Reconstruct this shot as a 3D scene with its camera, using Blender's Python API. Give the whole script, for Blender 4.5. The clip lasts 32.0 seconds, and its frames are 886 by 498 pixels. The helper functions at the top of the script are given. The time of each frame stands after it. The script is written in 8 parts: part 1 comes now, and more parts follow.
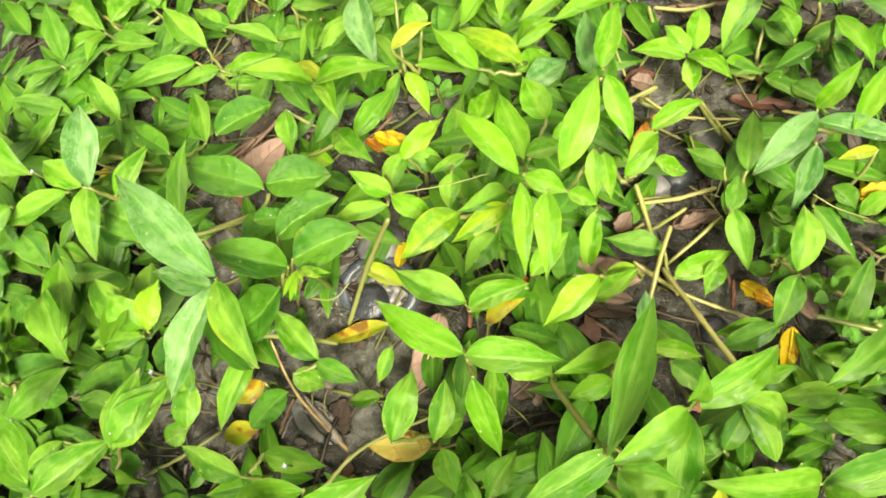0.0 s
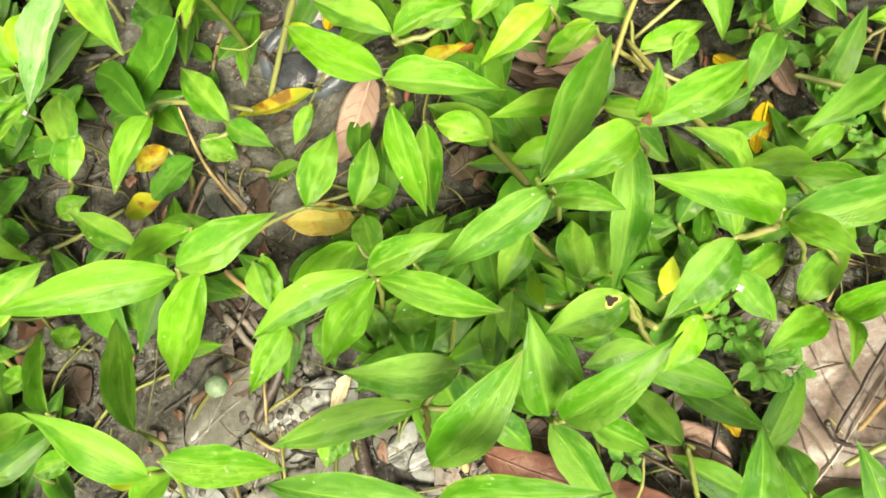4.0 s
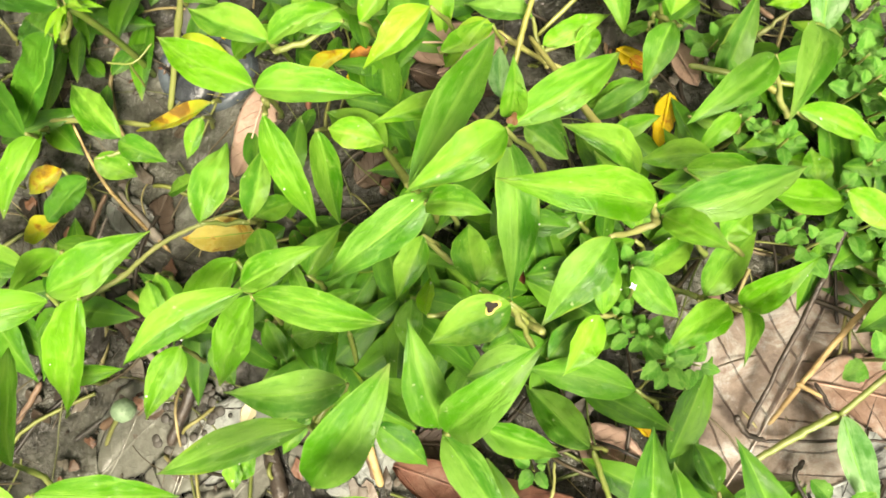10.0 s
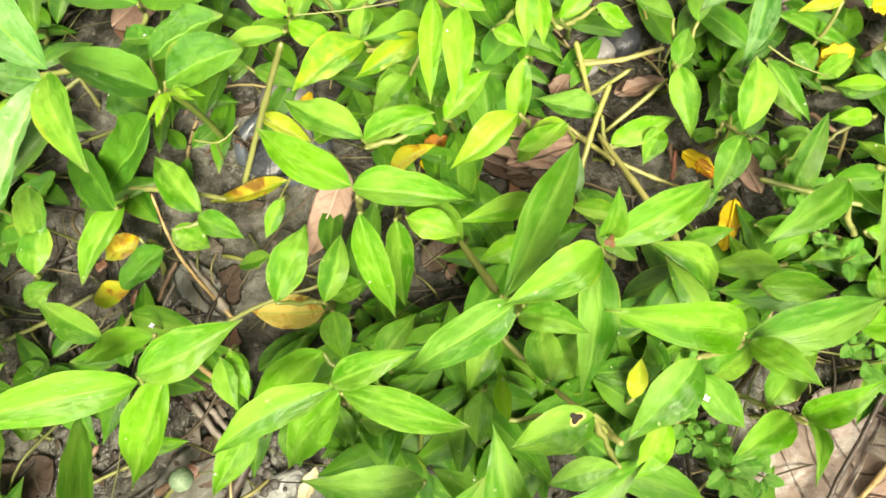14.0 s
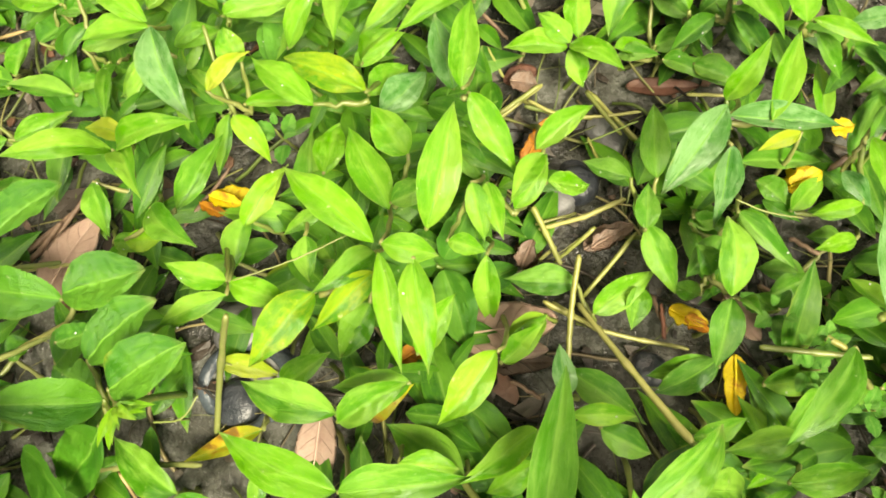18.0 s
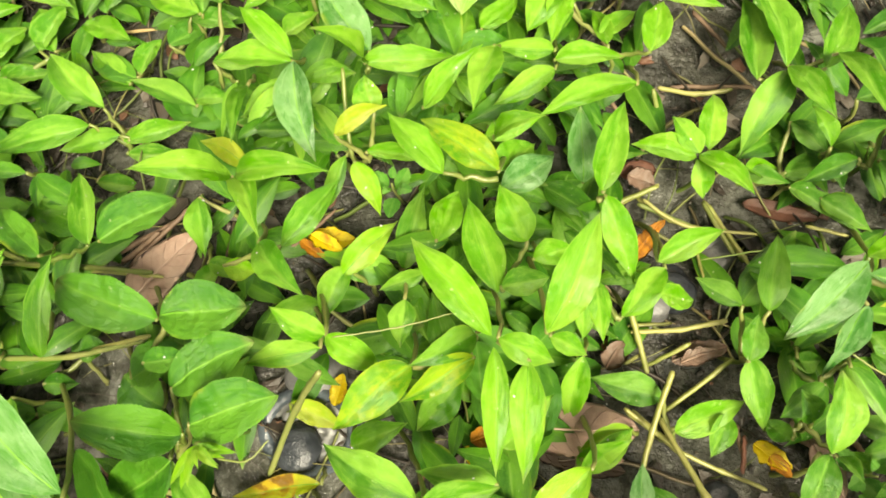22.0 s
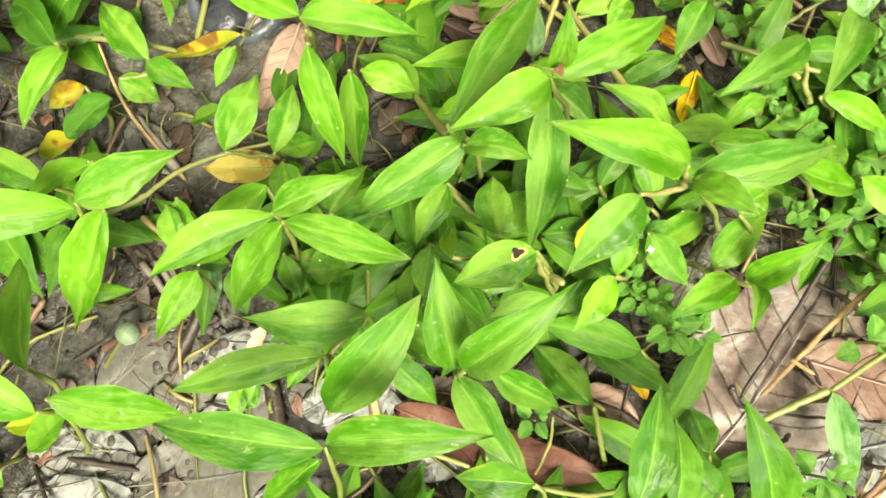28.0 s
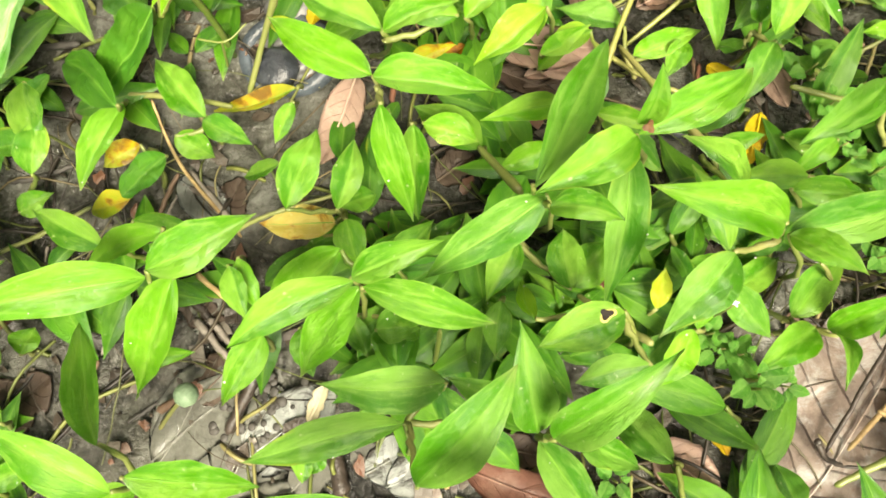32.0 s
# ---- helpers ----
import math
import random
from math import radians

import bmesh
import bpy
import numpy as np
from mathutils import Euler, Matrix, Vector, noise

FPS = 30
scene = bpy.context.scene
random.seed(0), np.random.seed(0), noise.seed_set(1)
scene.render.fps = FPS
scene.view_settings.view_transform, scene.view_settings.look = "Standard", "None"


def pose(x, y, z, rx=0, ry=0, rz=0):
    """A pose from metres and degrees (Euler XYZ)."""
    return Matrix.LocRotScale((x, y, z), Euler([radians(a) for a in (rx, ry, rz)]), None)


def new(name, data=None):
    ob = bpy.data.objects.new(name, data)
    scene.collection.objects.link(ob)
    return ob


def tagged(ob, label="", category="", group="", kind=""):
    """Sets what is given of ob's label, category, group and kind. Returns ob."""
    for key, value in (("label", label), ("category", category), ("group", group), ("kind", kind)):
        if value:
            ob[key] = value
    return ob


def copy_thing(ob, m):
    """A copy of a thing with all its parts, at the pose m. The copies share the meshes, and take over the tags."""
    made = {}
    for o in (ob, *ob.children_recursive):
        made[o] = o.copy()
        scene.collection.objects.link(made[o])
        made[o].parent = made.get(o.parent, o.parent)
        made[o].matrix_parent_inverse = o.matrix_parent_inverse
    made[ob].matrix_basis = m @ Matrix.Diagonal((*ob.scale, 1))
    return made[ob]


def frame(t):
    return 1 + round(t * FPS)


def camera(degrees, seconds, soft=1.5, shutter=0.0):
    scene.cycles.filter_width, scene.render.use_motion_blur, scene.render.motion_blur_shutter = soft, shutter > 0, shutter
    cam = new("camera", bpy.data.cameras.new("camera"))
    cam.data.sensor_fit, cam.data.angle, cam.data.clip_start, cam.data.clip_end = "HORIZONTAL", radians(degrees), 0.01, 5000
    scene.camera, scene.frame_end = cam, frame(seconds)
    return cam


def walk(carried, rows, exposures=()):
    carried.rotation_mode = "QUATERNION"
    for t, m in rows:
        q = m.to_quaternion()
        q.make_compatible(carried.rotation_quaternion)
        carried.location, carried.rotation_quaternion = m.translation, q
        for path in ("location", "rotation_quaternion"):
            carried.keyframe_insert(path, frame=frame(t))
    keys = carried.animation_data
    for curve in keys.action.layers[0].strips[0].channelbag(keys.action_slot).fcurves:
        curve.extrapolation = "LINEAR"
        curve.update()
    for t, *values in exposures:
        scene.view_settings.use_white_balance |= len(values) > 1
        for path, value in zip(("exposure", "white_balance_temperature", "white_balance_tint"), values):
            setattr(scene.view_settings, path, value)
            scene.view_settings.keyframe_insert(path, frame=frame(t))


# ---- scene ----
cam = camera(67.0, 32.0, soft=1.7)
METRES, EYE, TILT, LEAN, TURN = 0.6, 0.284, -75.2, 7.2, 0.0
ROWS = [
    (0.0, 0.0, 0.0, 0.0, 0.0, -0.0, 0.0),
    (0.5, -0.0126, 0.0003, -0.0194, 0.38, -0.93, -1.97),
    (1.0, -0.0203, 0.0051, -0.0446, 1.1, -2.71, -3.51),
    (1.5, -0.0165, 0.0081, -0.0726, 1.37, -3.77, -4.35),
    (2.0, -0.0183, 0.0126, -0.098, 1.93, -5.31, -4.61),
    (2.5, -0.0093, 0.019, -0.1117, 1.76, -6.35, -4.66),
    (3.0, 0.0106, 0.0331, -0.119, -0.09, -7.22, -3.79),
    (3.5, 0.0191, 0.0428, -0.1103, -0.85, -6.89, -2.58),
    (4.0, 0.0326, 0.0475, -0.0998, -1.42, -6.16, -2.22),
    (4.5, 0.0408, 0.0496, -0.0953, -1.86, -5.86, -1.78),
    (6.5, 0.0413, 0.0406, -0.1034, -1.78, -5.66, -1.19),
    (7.0, 0.0426, 0.0401, -0.1037, -1.63, -5.73, -1.05),
    (7.5, 0.053, 0.0401, -0.1027, -1.98, -5.58, -0.81),
    (8.0, 0.0648, 0.04, -0.095, -2.33, -5.1, -0.45),
    (8.5, 0.0729, 0.0423, -0.0942, -2.25, -5.13, 0.22),
    (9.0, 0.0795, 0.0449, -0.0971, -2.44, -5.35, 0.55),
    (9.5, 0.0783, 0.0485, -0.1009, -2.43, -5.73, 0.54),
    (10.0, 0.0804, 0.0551, -0.0966, -2.61, -6.02, 0.4),
    (10.5, 0.0904, 0.0539, -0.0824, -2.95, -5.52, 0.56),
    (11.0, 0.1038, 0.0487, -0.0827, -3.95, -4.81, -0.29),
    (11.5, 0.0989, 0.0457, -0.0858, -3.59, -4.8, -0.47),
    (12.0, 0.0821, 0.0422, -0.0864, -2.61, -4.53, -0.95),
    (12.5, 0.0647, 0.0369, -0.0852, -1.62, -4.07, -1.68),
    (13.0, 0.0426, 0.0431, -0.0833, -1.49, -4.11, -3.59),
    (13.5, 0.0401, 0.046, -0.0756, -1.82, -3.62, -3.71),
    (14.0, 0.0405, 0.0503, -0.0657, -2.45, -3.18, -2.87),
    (14.5, 0.0342, 0.0519, -0.055, -2.41, -2.78, -2.04),
    (16.5, 0.0491, 0.0476, -0.0121, -3.22, -0.52, 1.62),
    (17.0, 0.0553, 0.0602, 0.0046, -4.69, -1.73, 6.15),
    (17.5, 0.054, 0.0712, 0.0246, -5.0, -2.44, 8.75),
    (18.0, 0.0492, 0.0826, 0.0477, -4.91, -2.53, 9.15),
    (18.5, 0.0541, 0.0884, 0.0627, -4.76, -2.3, 9.57),
    (19.0, 0.0609, 0.0959, 0.0709, -5.18, -2.72, 11.24),
    (19.5, 0.0632, 0.0991, 0.0799, -5.36, -3.49, 14.48),
    (20.0, 0.0491, 0.1048, 0.0849, -5.02, -5.03, 16.26),
    (20.5, 0.0332, 0.1097, 0.0808, -4.94, -4.5, 11.21),
    (21.0, 0.022, 0.1115, 0.0851, -5.48, -2.69, 6.42),
    (21.5, 0.0093, 0.1097, 0.0867, -4.83, -1.95, 3.1),
    (22.0, 0.0032, 0.0945, 0.083, -3.47, -0.79, -2.16),
    (22.5, -0.004, 0.0804, 0.0832, -1.94, -0.83, -3.92),
    (23.0, 0.0037, 0.0679, 0.0897, -1.76, 0.94, -3.81),
    (23.5, 0.005, 0.0486, 0.0735, -1.12, 0.62, -4.53),
    (24.0, 0.009, 0.0374, 0.029, -1.04, -1.58, -5.34),
    (24.5, 0.0077, 0.0277, 0.0067, -0.52, -2.48, -4.66),
    (25.0, 0.0162, 0.0265, -0.0152, -1.01, -2.74, -5.14),
    (25.5, 0.0259, 0.0328, -0.0392, -1.93, -3.38, -6.91),
    (26.0, 0.0263, 0.0398, -0.0633, -2.46, -4.76, -6.62),
    (26.5, 0.0293, 0.0417, -0.0786, -2.8, -5.57, -6.57),
    (28.5, 0.0768, 0.0534, -0.1173, -4.73, -8.09, -3.92),
    (29.0, 0.0948, 0.0593, -0.1152, -5.63, -8.29, -2.44),
    (29.5, 0.0978, 0.0647, -0.1129, -6.29, -8.27, -1.12),
    (30.0, 0.0929, 0.0665, -0.115, -6.17, -8.28, -0.82),
    (30.5, 0.0855, 0.0634, -0.1125, -5.4, -7.34, -1.71),
    (31.0, 0.066, 0.0594, -0.1062, -4.6, -6.42, -2.83),
    (31.5, 0.0464, 0.0595, -0.1032, -4.18, -5.96, -3.5),
    (32.0, 0.0263, 0.062, -0.1003, -3.62, -5.66, -3.67),
]
EXPOSURE = [(0.0, 1.07, 7700, 8), (2.5, 1.16, 7700, 8), (14.0, 1.24, 7700, 9), (17.5, 1.04, 7900, 5), (22.0, 0.97, 7900, 4), (24.5, 1.01, 7900, 4), (27.5, 1.25, 7600, 8), (32.0, 1.26, 7600, 8)]
walk(cam, [(t, pose(0, 0, EYE, TILT, LEAN, TURN) @ pose(METRES * x, METRES * y, METRES * z, 90 + pitch, roll, yaw)) for t, x, y, z, yaw, pitch, roll in ROWS], EXPOSURE)

# ---- light: a bright, lightly clouded sky with a wide soft sun ----
world = bpy.data.worlds.new("sky")
scene.world = world
world.use_nodes = True
wn, wl = world.node_tree.nodes, world.node_tree.links
sky = wn.new("ShaderNodeTexSky")
sky.sky_type, sky.sun_disc = "NISHITA", False
sky.sun_elevation, sky.sun_rotation = radians(58), radians(-25)
sky.air_density, sky.dust_density, sky.ozone_density = 1.0, 8.0, 0.4
wn["Background"].inputs["Strength"].default_value = 0.043
wl.new(sky.outputs["Color"], wn["Background"].inputs["Color"])
sun = new("sun", bpy.data.lights.new("sun", "SUN"))
sun.data.energy, sun.data.angle, sun.data.color = 5.7, radians(28), (1.0, 0.97, 0.88)
sun.rotation_euler = (radians(32), 0, radians(25))


# ---- materials ----
def nodes_of(name):
    m = bpy.data.materials.new(name)
    m.use_nodes = True
    return m, m.node_tree.nodes, m.node_tree.links, m.node_tree.nodes["Principled BSDF"]


def ramp(n, l, source, stops):
    r = n.new("ShaderNodeValToRGB")
    e = r.color_ramp.elements
    while len(e) < len(stops):
        e.new(0.5)
    for el, (pos, col) in zip(e, stops):
        el.position, el.color = pos, (*col, 1)
    l.new(source, r.inputs["Fac"])
    return r.outputs["Color"]


def noise_tex(n, l, vector, scale, detail=4, rough=0.55, distortion=0.0):
    t = n.new("ShaderNodeTexNoise")
    t.inputs["Scale"].default_value, t.inputs["Detail"].default_value = scale, detail
    t.inputs["Roughness"].default_value, t.inputs["Distortion"].default_value = rough, distortion
    l.new(vector, t.inputs["Vector"])
    return t.outputs["Fac"]


def mix_col(n, l, fac, a, b, kind="MIX"):
    m = n.new("ShaderNodeMix")
    m.data_type, m.blend_type = "RGBA", kind
    for key, val in ((0, fac), (6, a), (7, b)):
        if isinstance(val, (int, float)):
            m.inputs[key].default_value = val
        elif isinstance(val, tuple):
            m.inputs[key].default_value = (*val, 1)
        else:
            l.new(val, m.inputs[key])
    return m.outputs[2]


def math_node(n, l, op, a, b=0.0, c=0.0, clamp=False):
    m = n.new("ShaderNodeMath")
    m.operation, m.use_clamp = op, clamp
    for i, v in enumerate((a, b, c)):
        if isinstance(v, (int, float)):
            m.inputs[i].default_value = v
        else:
            l.new(v, m.inputs[i])
    return m.outputs[0]


def bump(n, l, height, strength, distance, target):
    b = n.new("ShaderNodeBump")
    b.inputs["Strength"].default_value, b.inputs["Distance"].default_value = strength, distance
    l.new(height, b.inputs["Height"])
    l.new(b.outputs["Normal"], target)
    return b


def leaf_material(name, dark, light, patch, patch_low=0.62, patch_high=0.8, rough=0.38, clear=0.22, rib=(0.35, 0.55, 0.12), veins=16.0, net=False, aged=1.0, field=False, rot=None):
    """A living leaf: fine veins beside a paler midrib, mottled by patches, fold shade and sheen painted in, letting
    light through.
    """
    m, n, l, p = nodes_of(name)
    uv = n.new("ShaderNodeUVMap").outputs["UV"]
    pos = n.new("ShaderNodeTexCoord").outputs["Object"]
    rnd = n.new("ShaderNodeNewGeometry").outputs["Random Per Island"] if field else n.new("ShaderNodeObjectInfo").outputs["Random"]
    sep = n.new("ShaderNodeSeparateXYZ")
    l.new(uv, sep.inputs[0])
    side = math_node(n, l, "ABSOLUTE", math_node(n, l, "SUBTRACT", sep.outputs["Y"], 0.5))
    shift = n.new("ShaderNodeVectorMath")
    shift.operation = "ADD"
    l.new(pos, shift.inputs[0])
    l.new(math_node(n, l, "MULTIPLY", rnd, 7.0), shift.inputs[1])
    vec = shift.outputs["Vector"]
    grain = noise_tex(n, l, vec, 48.0, 4, 0.55, 0.3)
    fine = noise_tex(n, l, vec, 420.0, 3)
    sun_lit = math_node(n, l, "FRACT", math_node(n, l, "MULTIPLY", rnd, 13.7))
    other = math_node(n, l, "FRACT", math_node(n, l, "MULTIPLY", rnd, 57.3))
    base = mix_col(n, l, math_node(n, l, "MULTIPLY_ADD", rnd, 0.6, math_node(n, l, "MULTIPLY_ADD", grain, 1.2, -0.45), clamp=True), dark, light)
    base = mix_col(n, l, math_node(n, l, "MULTIPLY", math_node(n, l, "MULTIPLY", sun_lit, sun_lit), 0.24), base, (light[0] * 1.7, light[1] * 1.12, light[2] * 0.8))
    # one half darkened: shading of the folded blade put into the colour
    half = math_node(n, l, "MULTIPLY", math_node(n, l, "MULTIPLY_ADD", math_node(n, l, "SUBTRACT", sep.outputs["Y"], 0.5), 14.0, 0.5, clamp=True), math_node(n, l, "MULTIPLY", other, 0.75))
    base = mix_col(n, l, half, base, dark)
    # other half paled with the patch tone: sky sheen put into the colour
    sheen_half = math_node(n, l, "MULTIPLY", math_node(n, l, "MULTIPLY_ADD", math_node(n, l, "SUBTRACT", 0.5, sep.outputs["Y"]), 14.0, 0.5, clamp=True), math_node(n, l, "MULTIPLY", other, 0.55))
    base = mix_col(n, l, sheen_half, base, patch)
    wave = n.new("ShaderNodeTexWave")
    wave.bands_direction = "Y" if not net else "X"
    wave.inputs["Scale"].default_value, wave.inputs["Distortion"].default_value = veins / 6.283, 0.6
    wave.inputs["Detail"].default_value = 1.0
    comb = n.new("ShaderNodeCombineXYZ")
    l.new(math_node(n, l, "MULTIPLY", math_node(n, l, "SUBTRACT", sep.outputs["X"], math_node(n, l, "MULTIPLY", side, 0.55 if net else 0.0)), 6.0 if net else 0.6), comb.inputs["X"])
    l.new(math_node(n, l, "MULTIPLY", side, 6.0), comb.inputs["Y"])
    l.new(comb.outputs[0], wave.inputs["Vector"])
    lane = n.new("ShaderNodeCombineXYZ")
    l.new(math_node(n, l, "MULTIPLY", sep.outputs["X"], 2.0), lane.inputs["X"])
    l.new(math_node(n, l, "MULTIPLY", sep.outputs["Y"], 2.6), lane.inputs["Y"])
    l.new(math_node(n, l, "MULTIPLY", rnd, 40.0), lane.inputs["Z"])
    streak = noise_tex(n, l, lane.outputs[0], 1.0, 2, 0.45, 0.4)
    # pale bands: the leaf's mottling plus sheen put into the colour
    pale = math_node(n, l, "MULTIPLY_ADD", streak, 2.4, -1.1, clamp=True)
    base = mix_col(n, l, math_node(n, l, "MULTIPLY", wave.outputs["Fac"], 0.12 if net else 0.16), base, light)
    base = mix_col(n, l, math_node(n, l, "MULTIPLY", pale, 0.5), base, patch)
    deep = math_node(n, l, "MULTIPLY_ADD", streak, -2.6, 1.2, clamp=True)
    base = mix_col(n, l, math_node(n, l, "MULTIPLY", deep, 0.45), base, dark)
    reed = n.new("ShaderNodeCombineXYZ")
    l.new(math_node(n, l, "MULTIPLY", sep.outputs["X"], 5.0), reed.inputs["X"])
    l.new(math_node(n, l, "MULTIPLY", sep.outputs["Y"], 8.0), reed.inputs["Y"])
    l.new(math_node(n, l, "MULTIPLY", rnd, 90.0), reed.inputs["Z"])
    fibre = noise_tex(n, l, reed.outputs[0], 1.0, 4, 0.62, 0.5)
    base = mix_col(n, l, math_node(n, l, "MULTIPLY", math_node(n, l, "MULTIPLY_ADD", fibre, 4.0, -2.0, clamp=True), 0.55), base, patch)
    base = mix_col(n, l, math_node(n, l, "MULTIPLY", math_node(n, l, "MULTIPLY_ADD", fibre, -4.5, 2.0, clamp=True), 0.6), base, dark)
    spots = math_node(n, l, "MULTIPLY_ADD", noise_tex(n, l, vec, 210.0, 4, 0.65), 1 / (patch_high - patch_low), -patch_low / (patch_high - patch_low), clamp=True)
    base = mix_col(n, l, math_node(n, l, "MULTIPLY", spots, 0.5), base, patch)
    bloom = math_node(n, l, "MULTIPLY_ADD", noise_tex(n, l, vec, 260.0, 5, 0.7, 0.5), 5.0, -2.55, clamp=True)
    base = mix_col(n, l, math_node(n, l, "MULTIPLY", bloom, 0.16), base, (patch[0] * 1.25, patch[1] * 1.1, patch[2] * 1.8))
    stain = math_node(n, l, "MULTIPLY_ADD", noise_tex(n, l, vec, 150.0, 5, 0.65, 0.6), 5.0, -2.6, clamp=True)
    base = mix_col(n, l, math_node(n, l, "MULTIPLY", stain, 0.28), base, dark)
    specks = math_node(n, l, "MULTIPLY_ADD", noise_tex(n, l, vec, 420.0, 2, 0.5), 14.0, -10.0, clamp=True)
    base = mix_col(n, l, math_node(n, l, "MULTIPLY", specks, 0.6), base, (0.60, 0.66, 0.38))
    margin = math_node(n, l, "MULTIPLY", math_node(n, l, "MULTIPLY_ADD", math_node(n, l, "ADD", side, math_node(n, l, "MULTIPLY", grain, 0.30)), 9.0, -5.15, clamp=True), math_node(n, l, "MULTIPLY", math_node(n, l, "MULTIPLY_ADD", other, 4.0, -1.2, clamp=True), math_node(n, l, "MULTIPLY_ADD", noise_tex(n, l, vec, 70.0, 3), 10.0, -5.4, clamp=True)))
    base = mix_col(n, l, math_node(n, l, "MULTIPLY", margin, 0.45 * aged), base, (0.52, 0.50, 0.03))
    worn = math_node(n, l, "MULTIPLY", math_node(n, l, "MULTIPLY_ADD", math_node(n, l, "ADD", sep.outputs["X"], math_node(n, l, "MULTIPLY", grain, 0.12)), 9.0, -8.6, clamp=True), math_node(n, l, "MULTIPLY_ADD", sun_lit, 4.0, -2.0, clamp=True))
    base = mix_col(n, l, math_node(n, l, "MULTIPLY", worn, 0.35), base, (0.56, 0.50, 0.22))
    if rot:
        sick = noise_tex(n, l, vec, 105.0, 5, 0.62, 0.7)
        base = mix_col(n, l, math_node(n, l, "MULTIPLY_ADD", sick, 9.0, -4.5, clamp=True), base, (rot[0] * 2.6, rot[1] * 3.0, rot[2]))
        base = mix_col(n, l, math_node(n, l, "MULTIPLY_ADD", sick, 16.0, -9.0, clamp=True), base, rot)
    brim = math_node(n, l, "MULTIPLY_ADD", side, 28.0, -13.0, clamp=True)
    base = mix_col(n, l, math_node(n, l, "MULTIPLY", brim, 0.3 * aged), base, patch)
    halo = math_node(n, l, "SUBTRACT", 1.0, math_node(n, l, "DIVIDE", side, 0.13), clamp=True)
    base = mix_col(n, l, math_node(n, l, "MULTIPLY", halo, 0.2), base, patch)
    ribline = math_node(n, l, "SUBTRACT", 1.0, math_node(n, l, "DIVIDE", side, 0.04), clamp=True)
    base = mix_col(n, l, math_node(n, l, "MULTIPLY", ribline, 0.26), base, rib)
    base = mix_col(n, l, math_node(n, l, "MULTIPLY", fine, 0.22), base, dark)
    l.new(base, p.inputs["Base Color"])
    l.new(math_node(n, l, "MULTIPLY_ADD", fibre, 0.55, rough - 0.24), p.inputs["Roughness"])
    p.inputs["Specular IOR Level"].default_value = 0.6
    height = math_node(n, l, "ADD", math_node(n, l, "MULTIPLY", wave.outputs["Fac"], 0.06 if net else 0.12), math_node(n, l, "ADD", math_node(n, l, "MULTIPLY", grain, 1.3), math_node(n, l, "ADD", math_node(n, l, "MULTIPLY", fibre, 1.1), math_node(n, l, "MULTIPLY", bloom, 0.08))))
    b = bump(n, l, height, 0.6, 0.0016, p.inputs["Normal"])
    t = n.new("ShaderNodeBsdfTranslucent")
    l.new(mix_col(n, l, 0.5, base, light), t.inputs["Color"])
    l.new(b.outputs["Normal"], t.inputs["Normal"])
    mx = n.new("ShaderNodeMixShader")
    mx.inputs["Fac"].default_value = clear
    l.new(p.outputs[0], mx.inputs[1])
    l.new(t.outputs[0], mx.inputs[2])
    l.new(mx.outputs[0], n["Material Output"].inputs["Surface"])
    return m


# third colour of each: pale mottling, raised to carry painted sheen as well
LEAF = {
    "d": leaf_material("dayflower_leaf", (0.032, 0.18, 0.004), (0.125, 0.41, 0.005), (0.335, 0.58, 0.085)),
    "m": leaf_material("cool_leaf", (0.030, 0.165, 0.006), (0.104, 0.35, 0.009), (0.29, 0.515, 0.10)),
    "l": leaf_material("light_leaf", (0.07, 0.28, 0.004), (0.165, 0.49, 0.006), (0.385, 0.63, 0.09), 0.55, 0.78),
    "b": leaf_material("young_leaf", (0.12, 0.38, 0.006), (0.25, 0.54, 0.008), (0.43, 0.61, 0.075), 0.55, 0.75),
    # dark copy of the dayflower leaf, with shade put into its green
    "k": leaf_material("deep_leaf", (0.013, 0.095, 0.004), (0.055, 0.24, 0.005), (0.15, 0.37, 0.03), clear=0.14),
    # bluish leaf whose pale tones hold a painted sky sheen
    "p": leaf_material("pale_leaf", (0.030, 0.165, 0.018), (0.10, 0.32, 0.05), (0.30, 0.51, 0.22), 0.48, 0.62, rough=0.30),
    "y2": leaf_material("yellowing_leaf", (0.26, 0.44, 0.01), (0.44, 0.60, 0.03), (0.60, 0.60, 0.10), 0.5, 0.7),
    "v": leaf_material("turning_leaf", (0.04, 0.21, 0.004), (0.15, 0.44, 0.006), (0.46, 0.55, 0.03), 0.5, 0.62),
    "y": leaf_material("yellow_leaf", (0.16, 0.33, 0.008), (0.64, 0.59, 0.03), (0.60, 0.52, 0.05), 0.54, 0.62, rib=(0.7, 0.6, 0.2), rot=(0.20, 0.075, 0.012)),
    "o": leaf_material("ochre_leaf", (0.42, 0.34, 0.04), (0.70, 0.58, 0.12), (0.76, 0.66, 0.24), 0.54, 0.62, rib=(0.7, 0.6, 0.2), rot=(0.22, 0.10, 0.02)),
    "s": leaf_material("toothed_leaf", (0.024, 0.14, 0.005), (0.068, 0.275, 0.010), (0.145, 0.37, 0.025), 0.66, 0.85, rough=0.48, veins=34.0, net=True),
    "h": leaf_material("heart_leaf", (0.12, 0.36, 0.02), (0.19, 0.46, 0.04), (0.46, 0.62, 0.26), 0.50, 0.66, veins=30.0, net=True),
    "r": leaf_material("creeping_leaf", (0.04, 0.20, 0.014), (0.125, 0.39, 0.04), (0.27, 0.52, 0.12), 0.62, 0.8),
}
